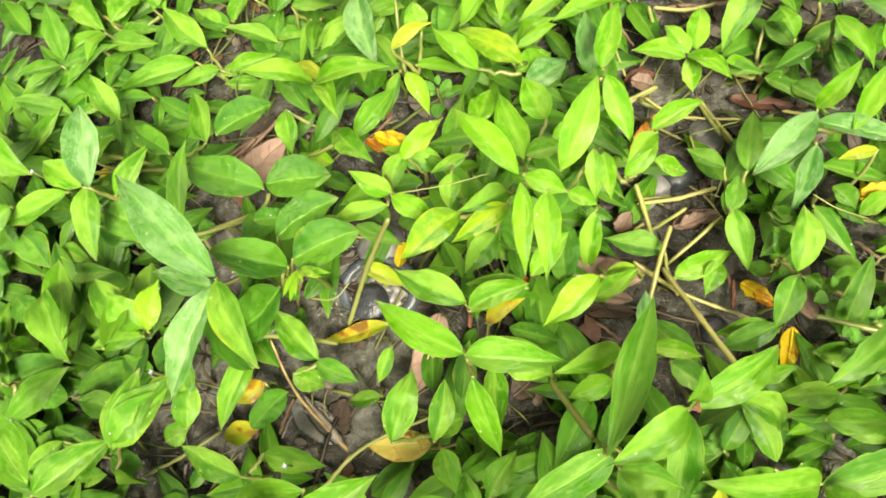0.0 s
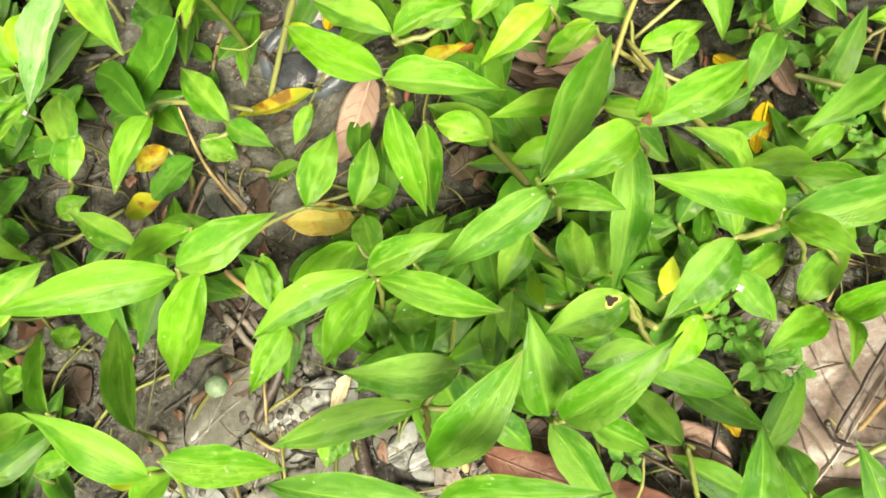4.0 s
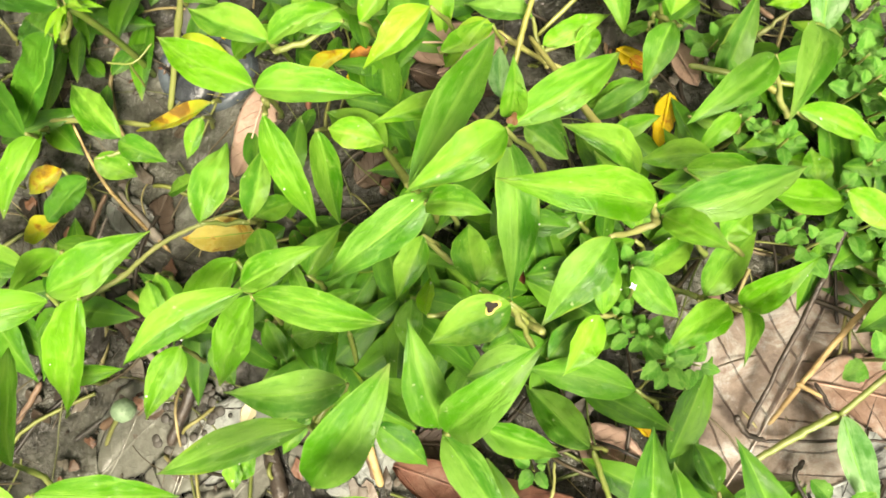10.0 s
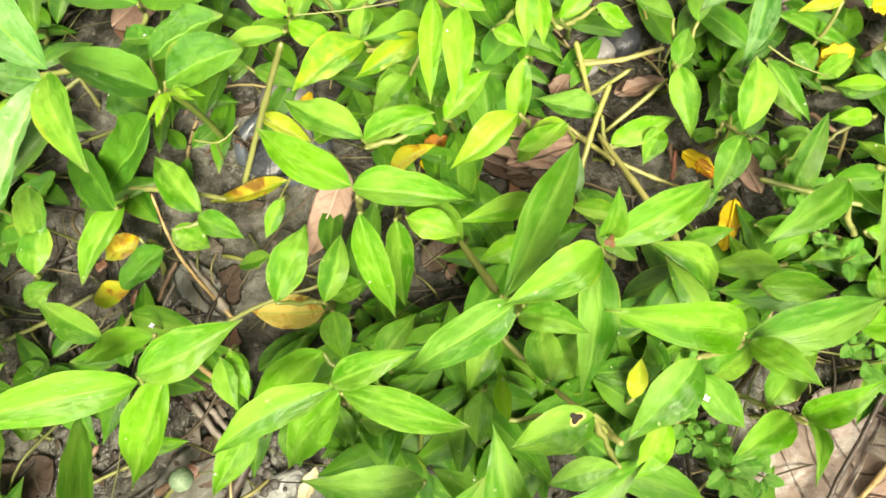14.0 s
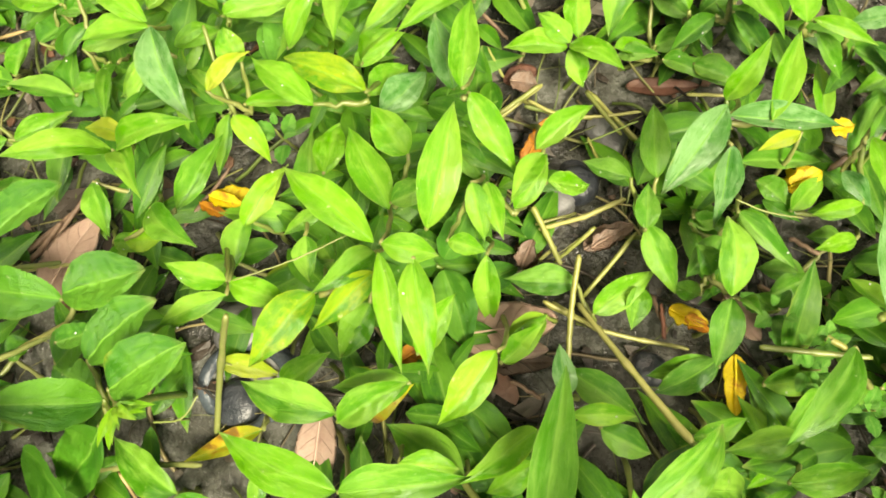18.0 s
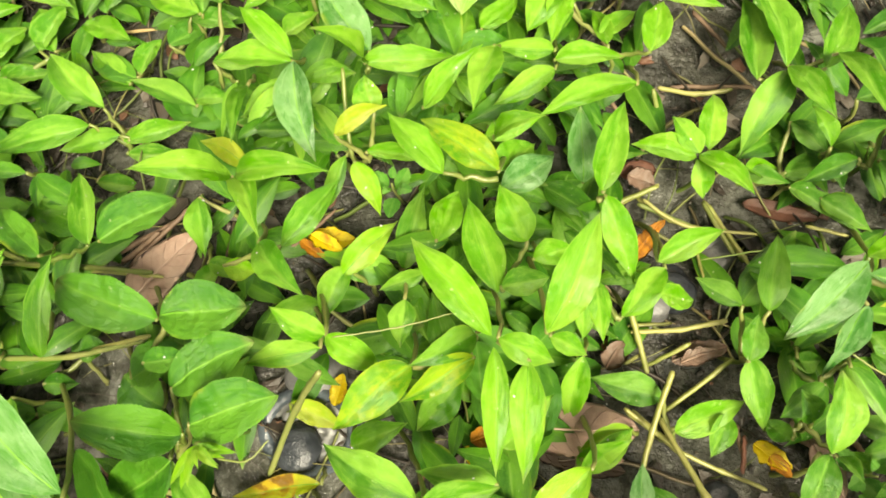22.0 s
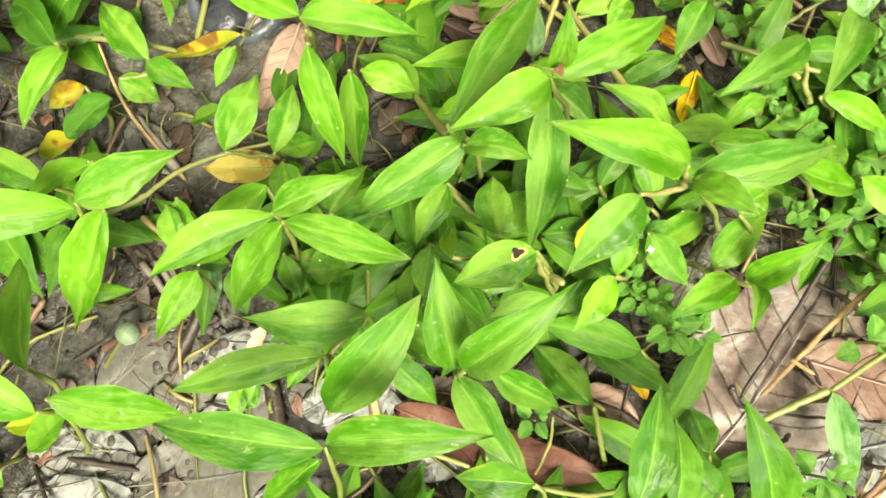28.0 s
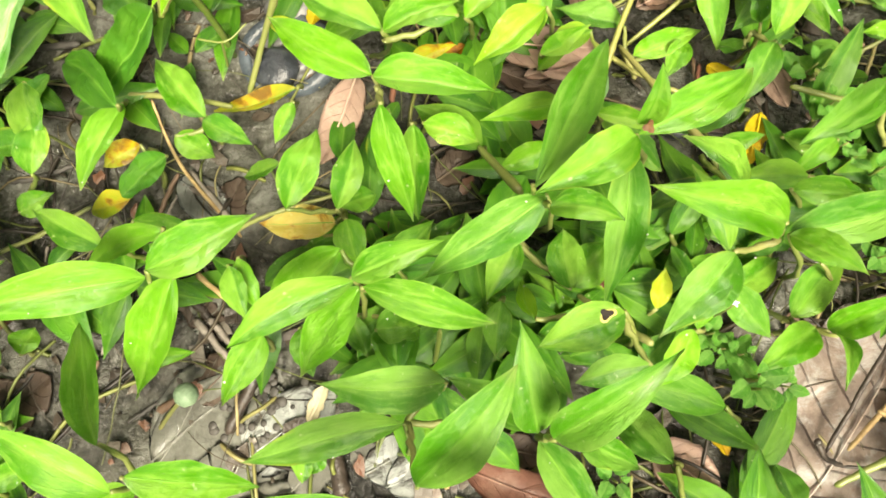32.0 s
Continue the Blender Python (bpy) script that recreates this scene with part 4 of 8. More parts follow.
leaf(p, "d", -0.0544, -0.0443, 0.0341, -0.0651, -0.0662, 0.0317, 0.0119, 0.0012)
stalks(p)
p = plant("d", -0.147, -0.059)
leaf(p, "d", -0.1435, -0.0550, 0.0750, -0.1536, -0.0160, 0.0598, 0.0144, 0.0010)
leaf(p, "d", -0.1425, -0.0558, 0.0750, -0.1364, -0.0892, 0.0590, 0.0140, 0.0007)
leaf(p, "d", -0.1443, -0.0559, 0.0750, -0.1545, -0.0839, 0.0796, 0.0149, 0.0022)
stalks(p)
p = plant("d", -0.160, -0.024)
leaf(p, "d", -0.1554, -0.0210, 0.0800, -0.1345, -0.0045, 0.0739, 0.0123, 0.0011)
leaf(p, "d", -0.1562, -0.0216, 0.0800, -0.1780, -0.0472, 0.0592, 0.0135, 0.0004)
leaf(p, "d", -0.1567, -0.0190, 0.0800, -0.1917, 0.0080, 0.0649, 0.0164, 0.0012)
stalks(p)
p = plant("d", -0.134, -0.008)
leaf(p, "d", -0.1302, -0.0049, 0.0805, -0.1158, 0.0156, 0.0780, 0.0131, 0.0013)
stalks(p)
p = plant("d", -0.087, -0.087)
leaf(p, "d", -0.0770, -0.0844, 0.0670, -0.1084, -0.0694, 0.0743, 0.0125, 0.0027)
leaf(p, "d", -0.0749, -0.0810, 0.0670, -0.0482, -0.0864, 0.0437, 0.0129, -0.0000)
leaf(p, "d", -0.0849, -0.0745, 0.0610, -0.1134, -0.0438, 0.0288, 0.0123, 0.0001)
leaf(p, "d", -0.0776, -0.0874, 0.0521, -0.1078, -0.1041, 0.0203, 0.0113, -0.0001)
leaf(p, "y2", -0.0999, -0.0918, 0.0280, -0.1262, -0.0996, 0.0060, 0.0097, -0.0035)
stalks(p)
p = plant("d", -0.139, -0.056)
leaf(p, "d", -0.1284, -0.0738, 0.0368, -0.1541, -0.0474, 0.0084, 0.0122, 0.0001)
leaf(p, "d", -0.1414, -0.0510, 0.0538, -0.1205, -0.0284, 0.0555, 0.0132, 0.0021)
leaf(p, "d", -0.1357, -0.0351, 0.0509, -0.1554, -0.0429, 0.0489, 0.0118, 0.0010)
stalks(p)
p = plant("d", -0.147, -0.107)
leaf(p, "d", -0.1772, -0.0993, 0.0302, -0.1350, -0.0931, 0.0415, 0.0146, 0.0041)
leaf(p, "d", -0.1434, -0.0960, 0.0177, -0.1321, -0.0902, 0.0117, 0.0097, 0.0003)
leaf(p, "d", -0.1290, -0.1119, 0.0231, -0.1351, -0.1023, 0.0265, 0.0090, 0.0010)
leaf(p, "d", -0.1245, -0.1102, 0.0177, -0.1196, -0.1176, 0.0121, 0.0104, 0.0001)
stalks(p)
p = plant("s", -0.094, 0.047)
leaf(p, "s", -0.0859, 0.0564, 0.0558, -0.1097, 0.0593, 0.0696, 0.0139, 0.0029)
leaf(p, "s", -0.0840, 0.0590, 0.0560, -0.0580, 0.0670, 0.0620, 0.0162, 0.0014)
leaf(p, "s", -0.0920, 0.0690, 0.0520, -0.0680, 0.0820, 0.0560, 0.0158, 0.0014)
leaf(p, "s", -0.0902, 0.0494, 0.0516, -0.1214, 0.0327, 0.0197, 0.0186, -0.0001)
leaf(p, "s", -0.1001, 0.0207, 0.0460, -0.1404, 0.0485, 0.0132, 0.0132, 0.0004)
stalks(p)
p = plant("s", -0.108, 0.086)
leaf(p, "s", -0.0990, 0.0880, 0.0520, -0.1310, 0.1000, 0.0520, 0.0155, 0.0017)
leaf(p, "s", -0.0970, 0.0890, 0.0540, -0.0720, 0.0920, 0.0530, 0.0173, 0.0013)
leaf(p, "s", -0.1012, 0.0754, 0.0522, -0.0903, 0.0781, 0.0494, 0.0077, 0.0004)
leaf(p, "s", -0.1198, 0.1118, 0.0518, -0.0998, 0.1268, 0.0470, 0.0129, 0.0011)
stalks(p)
p = plant("p", -0.099, 0.040)
leaf(p, "p", -0.0944, 0.0449, 0.0932, -0.1296, 0.0780, 0.0970, 0.0159, 0.0029)
leaf(p, "d", -0.0941, 0.0433, 0.0932, -0.0773, 0.0157, 0.0977, 0.0118, 0.0026)
leaf(p, "p", -0.0946, 0.0416, 0.0932, -0.1115, 0.0075, 0.0822, 0.0140, 0.0013)
leaf(p, "p", -0.0954, 0.0416, 0.0932, -0.1258, 0.0504, 0.0765, 0.0103, 0.0005)
stalks(p)
p = plant("d", -0.089, 0.025)
leaf(p, "y", -0.0556, 0.0401, 0.0151, -0.0879, 0.0347, 0.0060, 0.0086, -0.0034)
leaf(p, "d", -0.0825, 0.0258, 0.0243, -0.1035, 0.0469, 0.0215, 0.0132, 0.0014)
leaf(p, "d", -0.0832, 0.0246, 0.0250, -0.0661, 0.0164, 0.0241, 0.0094, 0.0011)
leaf(p, "d", -0.0942, 0.0202, 0.0203, -0.0831, 0.0154, 0.0121, 0.0108, 0.0001)
leaf(p, "d", -0.1098, 0.0285, 0.0271, -0.1189, -0.0017, 0.0287, 0.0114, 0.0021)
stalks(p)
p = plant("d", -0.140, 0.001)
leaf(p, "d", -0.1307, -0.0060, 0.0804, -0.1147, 0.0119, 0.0785, 0.0134, 0.0013)
leaf(p, "d", -0.1298, -0.0075, 0.0800, -0.1257, 0.0181, 0.0774, 0.0116, 0.0013)
leaf(p, "d", -0.1477, 0.0262, 0.0650, -0.1591, 0.0601, 0.0350, 0.0119, 0.0000)
stalks(p)
p = plant("d", -0.002, 0.078)
leaf(p, "l", -0.0011, 0.0831, 0.0687, -0.0229, 0.1097, 0.0669, 0.0113, 0.0018)
leaf(p, "l", 0.0005, 0.0824, 0.0687, 0.0148, 0.0764, 0.0660, 0.0088, 0.0007)
leaf(p, "l", -0.0010, 0.0800, 0.0687, 0.0000, 0.0479, 0.0653, 0.0077, 0.0016)
leaf(p, "l", 0.0084, 0.0766, 0.0687, 0.0066, 0.0466, 0.0649, 0.0099, 0.0015)
stalks(p)
p = plant("d", 0.021, 0.108)
leaf(p, "l", 0.0130, 0.0839, 0.0680, 0.0269, 0.1143, 0.0754, 0.0123, 0.0027)
leaf(p, "l", 0.0299, 0.1244, 0.0616, 0.0382, 0.1537, 0.0588, 0.0097, 0.0014)
leaf(p, "l", 0.0317, 0.1254, 0.0556, 0.0414, 0.1014, 0.0425, 0.0106, 0.0005)
stalks(p)
p = plant("d", -0.006, 0.105)
leaf(p, "l", 0.0003, 0.0991, 0.0403, -0.0085, 0.1314, 0.0351, 0.0130, 0.0014)
leaf(p, "d", 0.0020, 0.1006, 0.0427, 0.0164, 0.1039, 0.0432, 0.0098, 0.0009)
leaf(p, "l", 0.0099, 0.1148, 0.0437, 0.0010, 0.1324, 0.0454, 0.0127, 0.0013)
leaf(p, "l", -0.0184, 0.1160, 0.0382, -0.0118, 0.1348, 0.0307, 0.0116, 0.0005)
stalks(p)
p = plant("d", -0.011, 0.131)
leaf(p, "v", 0.0009, 0.1344, 0.0511, -0.0234, 0.1521, 0.0490, 0.0121, 0.0015)
leaf(p, "l", -0.0158, 0.1343, 0.0502, -0.0341, 0.1566, 0.0467, 0.0112, 0.0013)
stalks(p)
p = plant("d", -0.049, 0.148)
leaf(p, "l", -0.0396, 0.1590, 0.0411, -0.0427, 0.1697, 0.0461, 0.0107, 0.0012)
leaf(p, "y2", -0.0520, 0.1509, 0.0418, -0.0347, 0.1585, 0.0472, 0.0088, 0.0017)
leaf(p, "l", -0.0434, 0.1488, 0.0312, -0.0238, 0.1519, 0.0184, 0.0072, 0.0002)
leaf(p, "b", -0.0468, 0.1445, 0.0337, -0.0385, 0.1280, 0.0254, 0.0085, 0.0004)
stalks(p)
p = plant("d", -0.047, 0.173)
leaf(p, "l", -0.0429, 0.1747, 0.0450, -0.0126, 0.1823, 0.0358, 0.0125, 0.0010)
leaf(p, "l", -0.0432, 0.1744, 0.0455, -0.0549, 0.1721, 0.0693, 0.0088, 0.0041)
leaf(p, "p", -0.0416, 0.1792, 0.0450, -0.0585, 0.2012, 0.0508, 0.0141, 0.0021)
stalks(p)
p = plant("d", -0.069, 0.170)
leaf(p, "p", -0.0655, 0.1728, 0.0500, -0.0569, 0.1395, 0.0464, 0.0136, 0.0018)
leaf(p, "l", -0.0660, 0.1738, 0.0482, -0.0945, 0.1777, 0.0423, 0.0113, 0.0011)
leaf(p, "l", -0.0647, 0.1724, 0.0529, -0.0832, 0.1896, 0.0553, 0.0092, 0.0016)
stalks(p)
p = plant("d", -0.086, 0.134)
leaf(p, "l", -0.0840, 0.1372, 0.0420, -0.0474, 0.1292, 0.0638, 0.0102, 0.0051)
leaf(p, "l", -0.0831, 0.1346, 0.0464, -0.1049, 0.1276, 0.0698, 0.0107, 0.0043)
leaf(p, "y2", -0.0792, 0.1395, 0.0420, -0.1063, 0.1575, 0.0209, 0.0079, 0.0003)
leaf(p, "l", -0.0832, 0.1362, 0.0420, -0.0671, 0.1107, 0.0601, 0.0092, 0.0042)
stalks(p)
p = plant("d", -0.081, 0.109)
leaf(p, "d", -0.0688, 0.1147, 0.0362, -0.0515, 0.1384, 0.0333, 0.0111, 0.0014)
leaf(p, "d", -0.0731, 0.1134, 0.0446, -0.0549, 0.0947, 0.0555, 0.0107, 0.0029)
leaf(p, "b", -0.0884, 0.1086, 0.0331, -0.0791, 0.1082, 0.0267, 0.0083, 0.0001)
stalks(p)
p = plant("d", -0.044, 0.106)
leaf(p, "b", -0.0496, 0.1070, 0.0286, -0.0326, 0.1262, 0.0267, 0.0112, 0.0013)
leaf(p, "d", -0.0489, 0.1101, 0.0282, -0.0568, 0.0916, 0.0262, 0.0107, 0.0010)
leaf(p, "d", -0.0227, 0.1085, 0.0267, -0.0385, 0.1031, 0.0224, 0.0065, 0.0006)
stalks(p)
p = plant("d", -0.040, 0.078)
leaf(p, "l", -0.0491, 0.0845, 0.0510, -0.0642, 0.0914, 0.0573, 0.0086, 0.0016)
leaf(p, "l", -0.0499, 0.0851, 0.0456, -0.0331, 0.0746, 0.0424, 0.0097, 0.0009)
leaf(p, "l", -0.0513, 0.0814, 0.0460, -0.0746, 0.0760, 0.0432, 0.0091, 0.0011)
leaf(p, "v", -0.0240, 0.0764, 0.0490, -0.0453, 0.0584, 0.0509, 0.0135, 0.0018)
leaf(p, "v", -0.0057, 0.0793, 0.0462, -0.0278, 0.0662, 0.0437, 0.0098, 0.0013)
stalks(p)
p = plant("d", -0.019, 0.083)
leaf(p, "d", -0.0109, 0.0728, 0.0324, -0.0234, 0.0577, 0.0285, 0.0117, 0.0008)
leaf(p, "d", -0.0057, 0.0869, 0.0403, -0.0252, 0.0763, 0.0492, 0.0098, 0.0023)
leaf(p, "d", -0.0283, 0.0981, 0.0335, -0.0294, 0.0829, 0.0320, 0.0096, 0.0008)
stalks(p)
p = plant("d", -0.144, 0.094)
leaf(p, "s", -0.1453, 0.1094, 0.0418, -0.1711, 0.1292, 0.0288, 0.0105, 0.0008)
leaf(p, "d", -0.1283, 0.1126, 0.0438, -0.1409, 0.1405, 0.0344, 0.0109, 0.0009)
leaf(p, "d", -0.1563, 0.0877, 0.0513, -0.1470, 0.1061, 0.0553, 0.0093, 0.0017)
leaf(p, "d", -0.1301, 0.0766, 0.0552, -0.1248, 0.1065, 0.0648, 0.0104, 0.0029)
stalks(p)
p = plant("d", -0.133, 0.168)
leaf(p, "d", -0.1107, 0.1726, 0.0184, -0.1391, 0.1854, 0.0157, 0.0095, 0.0015)
leaf(p, "d", -0.1443, 0.1705, 0.0216, -0.1672, 0.1914, 0.0245, 0.0135, 0.0019)
leaf(p, "d", -0.1507, 0.1653, 0.0191, -0.1885, 0.1542, 0.0168, 0.0135, 0.0020)
leaf(p, "d", -0.1398, 0.1620, 0.0159, -0.1673, 0.1591, 0.0092, 0.0096, 0.0010)
leaf(p, "d", -0.1392, 0.1603, 0.0140, -0.1215, 0.1717, 0.0060, 0.0097, -0.0003)
leaf(p, "d", -0.1101, 0.1741, 0.0205, -0.0953, 0.1734, 0.0226, 0.0085, 0.0012)
leaf(p, "d", -0.0872, 0.1745, 0.0305, -0.0840, 0.1458, 0.0472, 0.0066, 0.0039)
leaf(p, "s", -0.1371, 0.1865, 0.0151, -0.1611, 0.1998, 0.0072, 0.0104, 0.0009)
leaf(p, "d", -0.1344, 0.1863, 0.0181, -0.1304, 0.2017, 0.0164, 0.0089, 0.0007)
leaf(p, "d", -0.1365, 0.1550, 0.0151, -0.1185, 0.1571, 0.0079, 0.0087, 0.0005)
stalks(p)
p = plant("d", -0.073, 0.210)
leaf(p, "l", -0.0454, 0.2129, 0.0287, -0.0765, 0.2335, 0.0274, 0.0134, 0.0019)
leaf(p, "l", -0.0442, 0.2117, 0.0287, -0.0204, 0.2051, 0.0283, 0.0091, 0.0015)
leaf(p, "l", -0.0731, 0.2210, 0.0262, -0.0964, 0.2107, 0.0216, 0.0104, 0.0011)
leaf(p, "l", -0.1113, 0.2080, 0.0237, -0.1389, 0.2248, 0.0143, 0.0098, 0.0010)
stalks(p)
p = plant("d", -0.205, 0.202)
leaf(p, "d", -0.1987, 0.2271, 0.0190, -0.1654, 0.2161, 0.0168, 0.0135, 0.0021)
leaf(p, "d", -0.2145, 0.2061, 0.0190, -0.1870, 0.2168, 0.0175, 0.0113, 0.0017)
leaf(p, "d", -0.1990, 0.1928, 0.0165, -0.1879, 0.2106, 0.0119, 0.0136, 0.0008)
leaf(p, "d", -0.1707, 0.1971, 0.0165, -0.1847, 0.2193, 0.0115, 0.0123, 0.0010)
leaf(p, "d", -0.2194, 0.2046, 0.0190, -0.1993, 0.1868, 0.0176, 0.0133, 0.0017)
leaf(p, "d", -0.2133, 0.2192, 0.0180, -0.2040, 0.2409, 0.0157, 0.0148, 0.0011)
leaf(p, "d", -0.1902, 0.1862, 0.0140, -0.1764, 0.1947, 0.0060, 0.0101, 0.0000)
stalks(p)
p = plant("h", -0.009, 0.235)
leaf(p, "h", -0.0051, 0.2380, 0.0400, -0.0123, 0.1993, 0.0357, 0.0316, 0.0021)
stalks(p)
p = plant("d", 0.016, 0.203)
leaf(p, "l", 0.0240, 0.2133, 0.0287, 0.0113, 0.1961, 0.0286, 0.0128, 0.0013)
leaf(p, "l", 0.0240, 0.2145, 0.0287, 0.0199, 0.1904, 0.0282, 0.0106, 0.0015)
leaf(p, "l", -0.0048, 0.1985, 0.0262, 0.0092, 0.2150, 0.0220, 0.0104, 0.0009)
leaf(p, "l", 0.0377, 0.1973, 0.0227, 0.0542, 0.2138, 0.0123, 0.0093, 0.0005)
stalks(p)
p = plant("d", 0.004, 0.176)
leaf(p, "l", 0.0208, 0.1868, 0.0306, -0.0014, 0.1906, 0.0274, 0.0088, 0.0010)
leaf(p, "l", 0.0208, 0.1832, 0.0306, 0.0452, 0.1866, 0.0272, 0.0106, 0.0011)
leaf(p, "l", -0.0236, 0.1608, 0.0402, -0.0042, 0.1766, 0.0526, 0.0091, 0.0029)
leaf(p, "l", -0.0003, 0.1845, 0.0384, -0.0073, 0.1559, 0.0471, 0.0117, 0.0029)
leaf(p, "l", 0.0208, 0.1795, 0.0312, -0.0007, 0.1672, 0.0286, 0.0097, 0.0013)
stalks(p)
p = plant("d", 0.038, 0.184)
leaf(p, "l", 0.0465, 0.1694, 0.0388, 0.0135, 0.1533, 0.0494, 0.0106, 0.0035)
leaf(p, "l", -0.0003, 0.1492, 0.0411, 0.0148, 0.1500, 0.0573, 0.0077, 0.0030)
leaf(p, "l", 0.0538, 0.1864, 0.0300, 0.0602, 0.2078, 0.0279, 0.0114, 0.0010)
leaf(p, "l", 0.0567, 0.2114, 0.0300, 0.0809, 0.2051, 0.0275, 0.0088, 0.0012)
leaf(p, "l", 0.0572, 0.2105, 0.0275, 0.0405, 0.2275, 0.0209, 0.0091, 0.0008)
leaf(p, "l", 0.0404, 0.1925, 0.0250, 0.0369, 0.2137, 0.0142, 0.0080, 0.0004)
stalks(p)
p = plant("d", 0.070, 0.149)
leaf(p, "l", 0.0708, 0.1524, 0.0180, 0.0486, 0.1577, 0.0172, 0.0106, 0.0013)
leaf(p, "l", 0.0719, 0.1535, 0.0180, 0.0628, 0.1666, 0.0198, 0.0094, 0.0011)
leaf(p, "l", 0.0719, 0.1531, 0.0180, 0.0856, 0.1348, 0.0271, 0.0094, 0.0024)
leaf(p, "l", 0.0867, 0.1484, 0.0180, 0.1055, 0.1497, 0.0060, 0.0096, -0.0007)
leaf(p, "l", 0.0708, 0.1513, 0.0180, 0.0745, 0.1396, 0.0102, 0.0095, 0.0002)
stalks(p)
p = plant("d", 0.096, 0.180)
leaf(p, "d", 0.0989, 0.1796, 0.0311, 0.0945, 0.2142, 0.0260, 0.0127, 0.0015)
leaf(p, "d", 0.0988, 0.1785, 0.0311, 0.0855, 0.1529, 0.0177, 0.0133, 0.0007)
leaf(p, "d", 0.0989, 0.1796, 0.0311, 0.1080, 0.1564, 0.0402, 0.0108, 0.0026)
leaf(p, "d", 0.0888, 0.1750, 0.0311, 0.0926, 0.2164, 0.0167, 0.0118, 0.0011)
leaf(p, "d", 0.1114, 0.1787, 0.0311, 0.1253, 0.2069, 0.0263, 0.0111, 0.0013)
leaf(p, "d", 0.1153, 0.1838, 0.0321, 0.1164, 0.1470, 0.0539, 0.0109, 0.0051)
leaf(p, "d", 0.0859, 0.2060, 0.0311, 0.1058, 0.2466, 0.0074, 0.0112, 0.0007)
stalks(p)
p = plant("p", 0.103, 0.098)
leaf(p, "p", 0.1041, 0.1066, 0.0537, 0.0804, 0.0849, 0.0505, 0.0118, 0.0017)
leaf(p, "p", 0.1018, 0.0947, 0.0537, 0.1002, 0.0767, 0.0281, 0.0094, -0.0004)
leaf(p, "p", 0.1038, 0.1038, 0.0537, 0.1372, 0.0955, 0.0467, 0.0098, 0.0013)
leaf(p, "l", 0.1038, 0.1080, 0.0537, 0.1133, 0.1176, 0.0708, 0.0079, 0.0030)
leaf(p, "l", 0.1149, 0.0991, 0.0537, 0.1358, 0.1289, 0.0439, 0.0091, 0.0012)
leaf(p, "m", 0.1117, 0.0952, 0.0324, 0.1510, 0.0968, 0.0060, 0.0090, -0.0028)
stalks(p)
p = plant("d", 0.093, 0.045)
leaf(p, "d", 0.0984, 0.0542, 0.0324, 0.1021, 0.0781, 0.0361, 0.0126, 0.0018)
leaf(p, "m", 0.0997, 0.0540, 0.0288, 0.0896, 0.0343, 0.0266, 0.0111, 0.0011)
leaf(p, "m", 0.0928, 0.0365, 0.0228, 0.0735, 0.0292, 0.0103, 0.0102, 0.0003)
stalks(p)
p = plant("d", 0.079, 0.087)
leaf(p, "d", 0.0823, 0.0832, 0.0193, 0.0882, 0.0598, 0.0101, 0.0122, 0.0007)
leaf(p, "m", 0.0807, 0.0813, 0.0230, 0.0859, 0.0968, 0.0211, 0.0088, 0.0008)
leaf(p, "m", 0.0799, 0.0992, 0.0235, 0.0658, 0.1082, 0.0221, 0.0083, 0.0009)
leaf(p, "m", 0.0880, 0.0972, 0.0243, 0.0929, 0.1228, 0.0236, 0.0104, 0.0014)
stalks(p)
p = plant("d", 0.052, 0.058)
leaf(p, "l", 0.0605, 0.0590, 0.0063, 0.0846, 0.0699, 0.0060, 0.0110, -0.0001)
leaf(p, "d", 0.0780, 0.0652, 0.0063, 0.0719, 0.0508, 0.0060, 0.0093, -0.0001)
leaf(p, "m", 0.0574, 0.0697, 0.0069, 0.0330, 0.0764, 0.0060, 0.0121, 0.0007)
leaf(p, "l", 0.0266, 0.0482, 0.0171, 0.0416, 0.0566, 0.0321, 0.0085, 0.0029)
stalks(p)
p = plant("d", 0.031, 0.095)
leaf(p, "l", 0.0283, 0.0820, 0.0277, 0.0246, 0.0615, 0.0077, 0.0097, -0.0001)
leaf(p, "l", 0.0494, 0.1096, 0.0407, 0.0693, 0.1189, 0.0434, 0.0091, 0.0015)
leaf(p, "l", 0.0508, 0.1067, 0.0430, 0.0370, 0.0912, 0.0494, 0.0079, 0.0020)
leaf(p, "l", 0.0278, 0.1049, 0.0339, 0.0281, 0.0869, 0.0253, 0.0087, 0.0004)
leaf(p, "l", 0.0168, 0.0865, 0.0378, 0.0281, 0.0813, 0.0365, 0.0074, 0.0006)
stalks(p)
p = plant("d", 0.022, 0.047)
leaf(p, "b", 0.0255, 0.0498, 0.0543, 0.0056, 0.0331, 0.0518, 0.0115, 0.0013)
stalks(p)
p = plant("d", 0.045, 0.039)
leaf(p, "m", 0.0488, 0.0417, 0.0060, 0.0699, 0.0198, 0.0060, 0.0127, 0.0000)
stalks(p)
p = plant("d", 0.124, 0.058)
leaf(p, "m", 0.1160, 0.0328, 0.0170, 0.1249, 0.0610, 0.0320, 0.0105, 0.0035)
leaf(p, "m", 0.1330, 0.0592, 0.0060, 0.1182, 0.0640, 0.0060, 0.0099, 0.0000)
leaf(p, "d", 0.1158, 0.0845, 0.0060, 0.1292, 0.0682, 0.0060, 0.0100, 0.0000)
leaf(p, "m", 0.1485, 0.0687, 0.0060, 0.1370, 0.0715, 0.0060, 0.0082, 0.0000)
stalks(p)
p = plant("d", 0.095, 0.143)
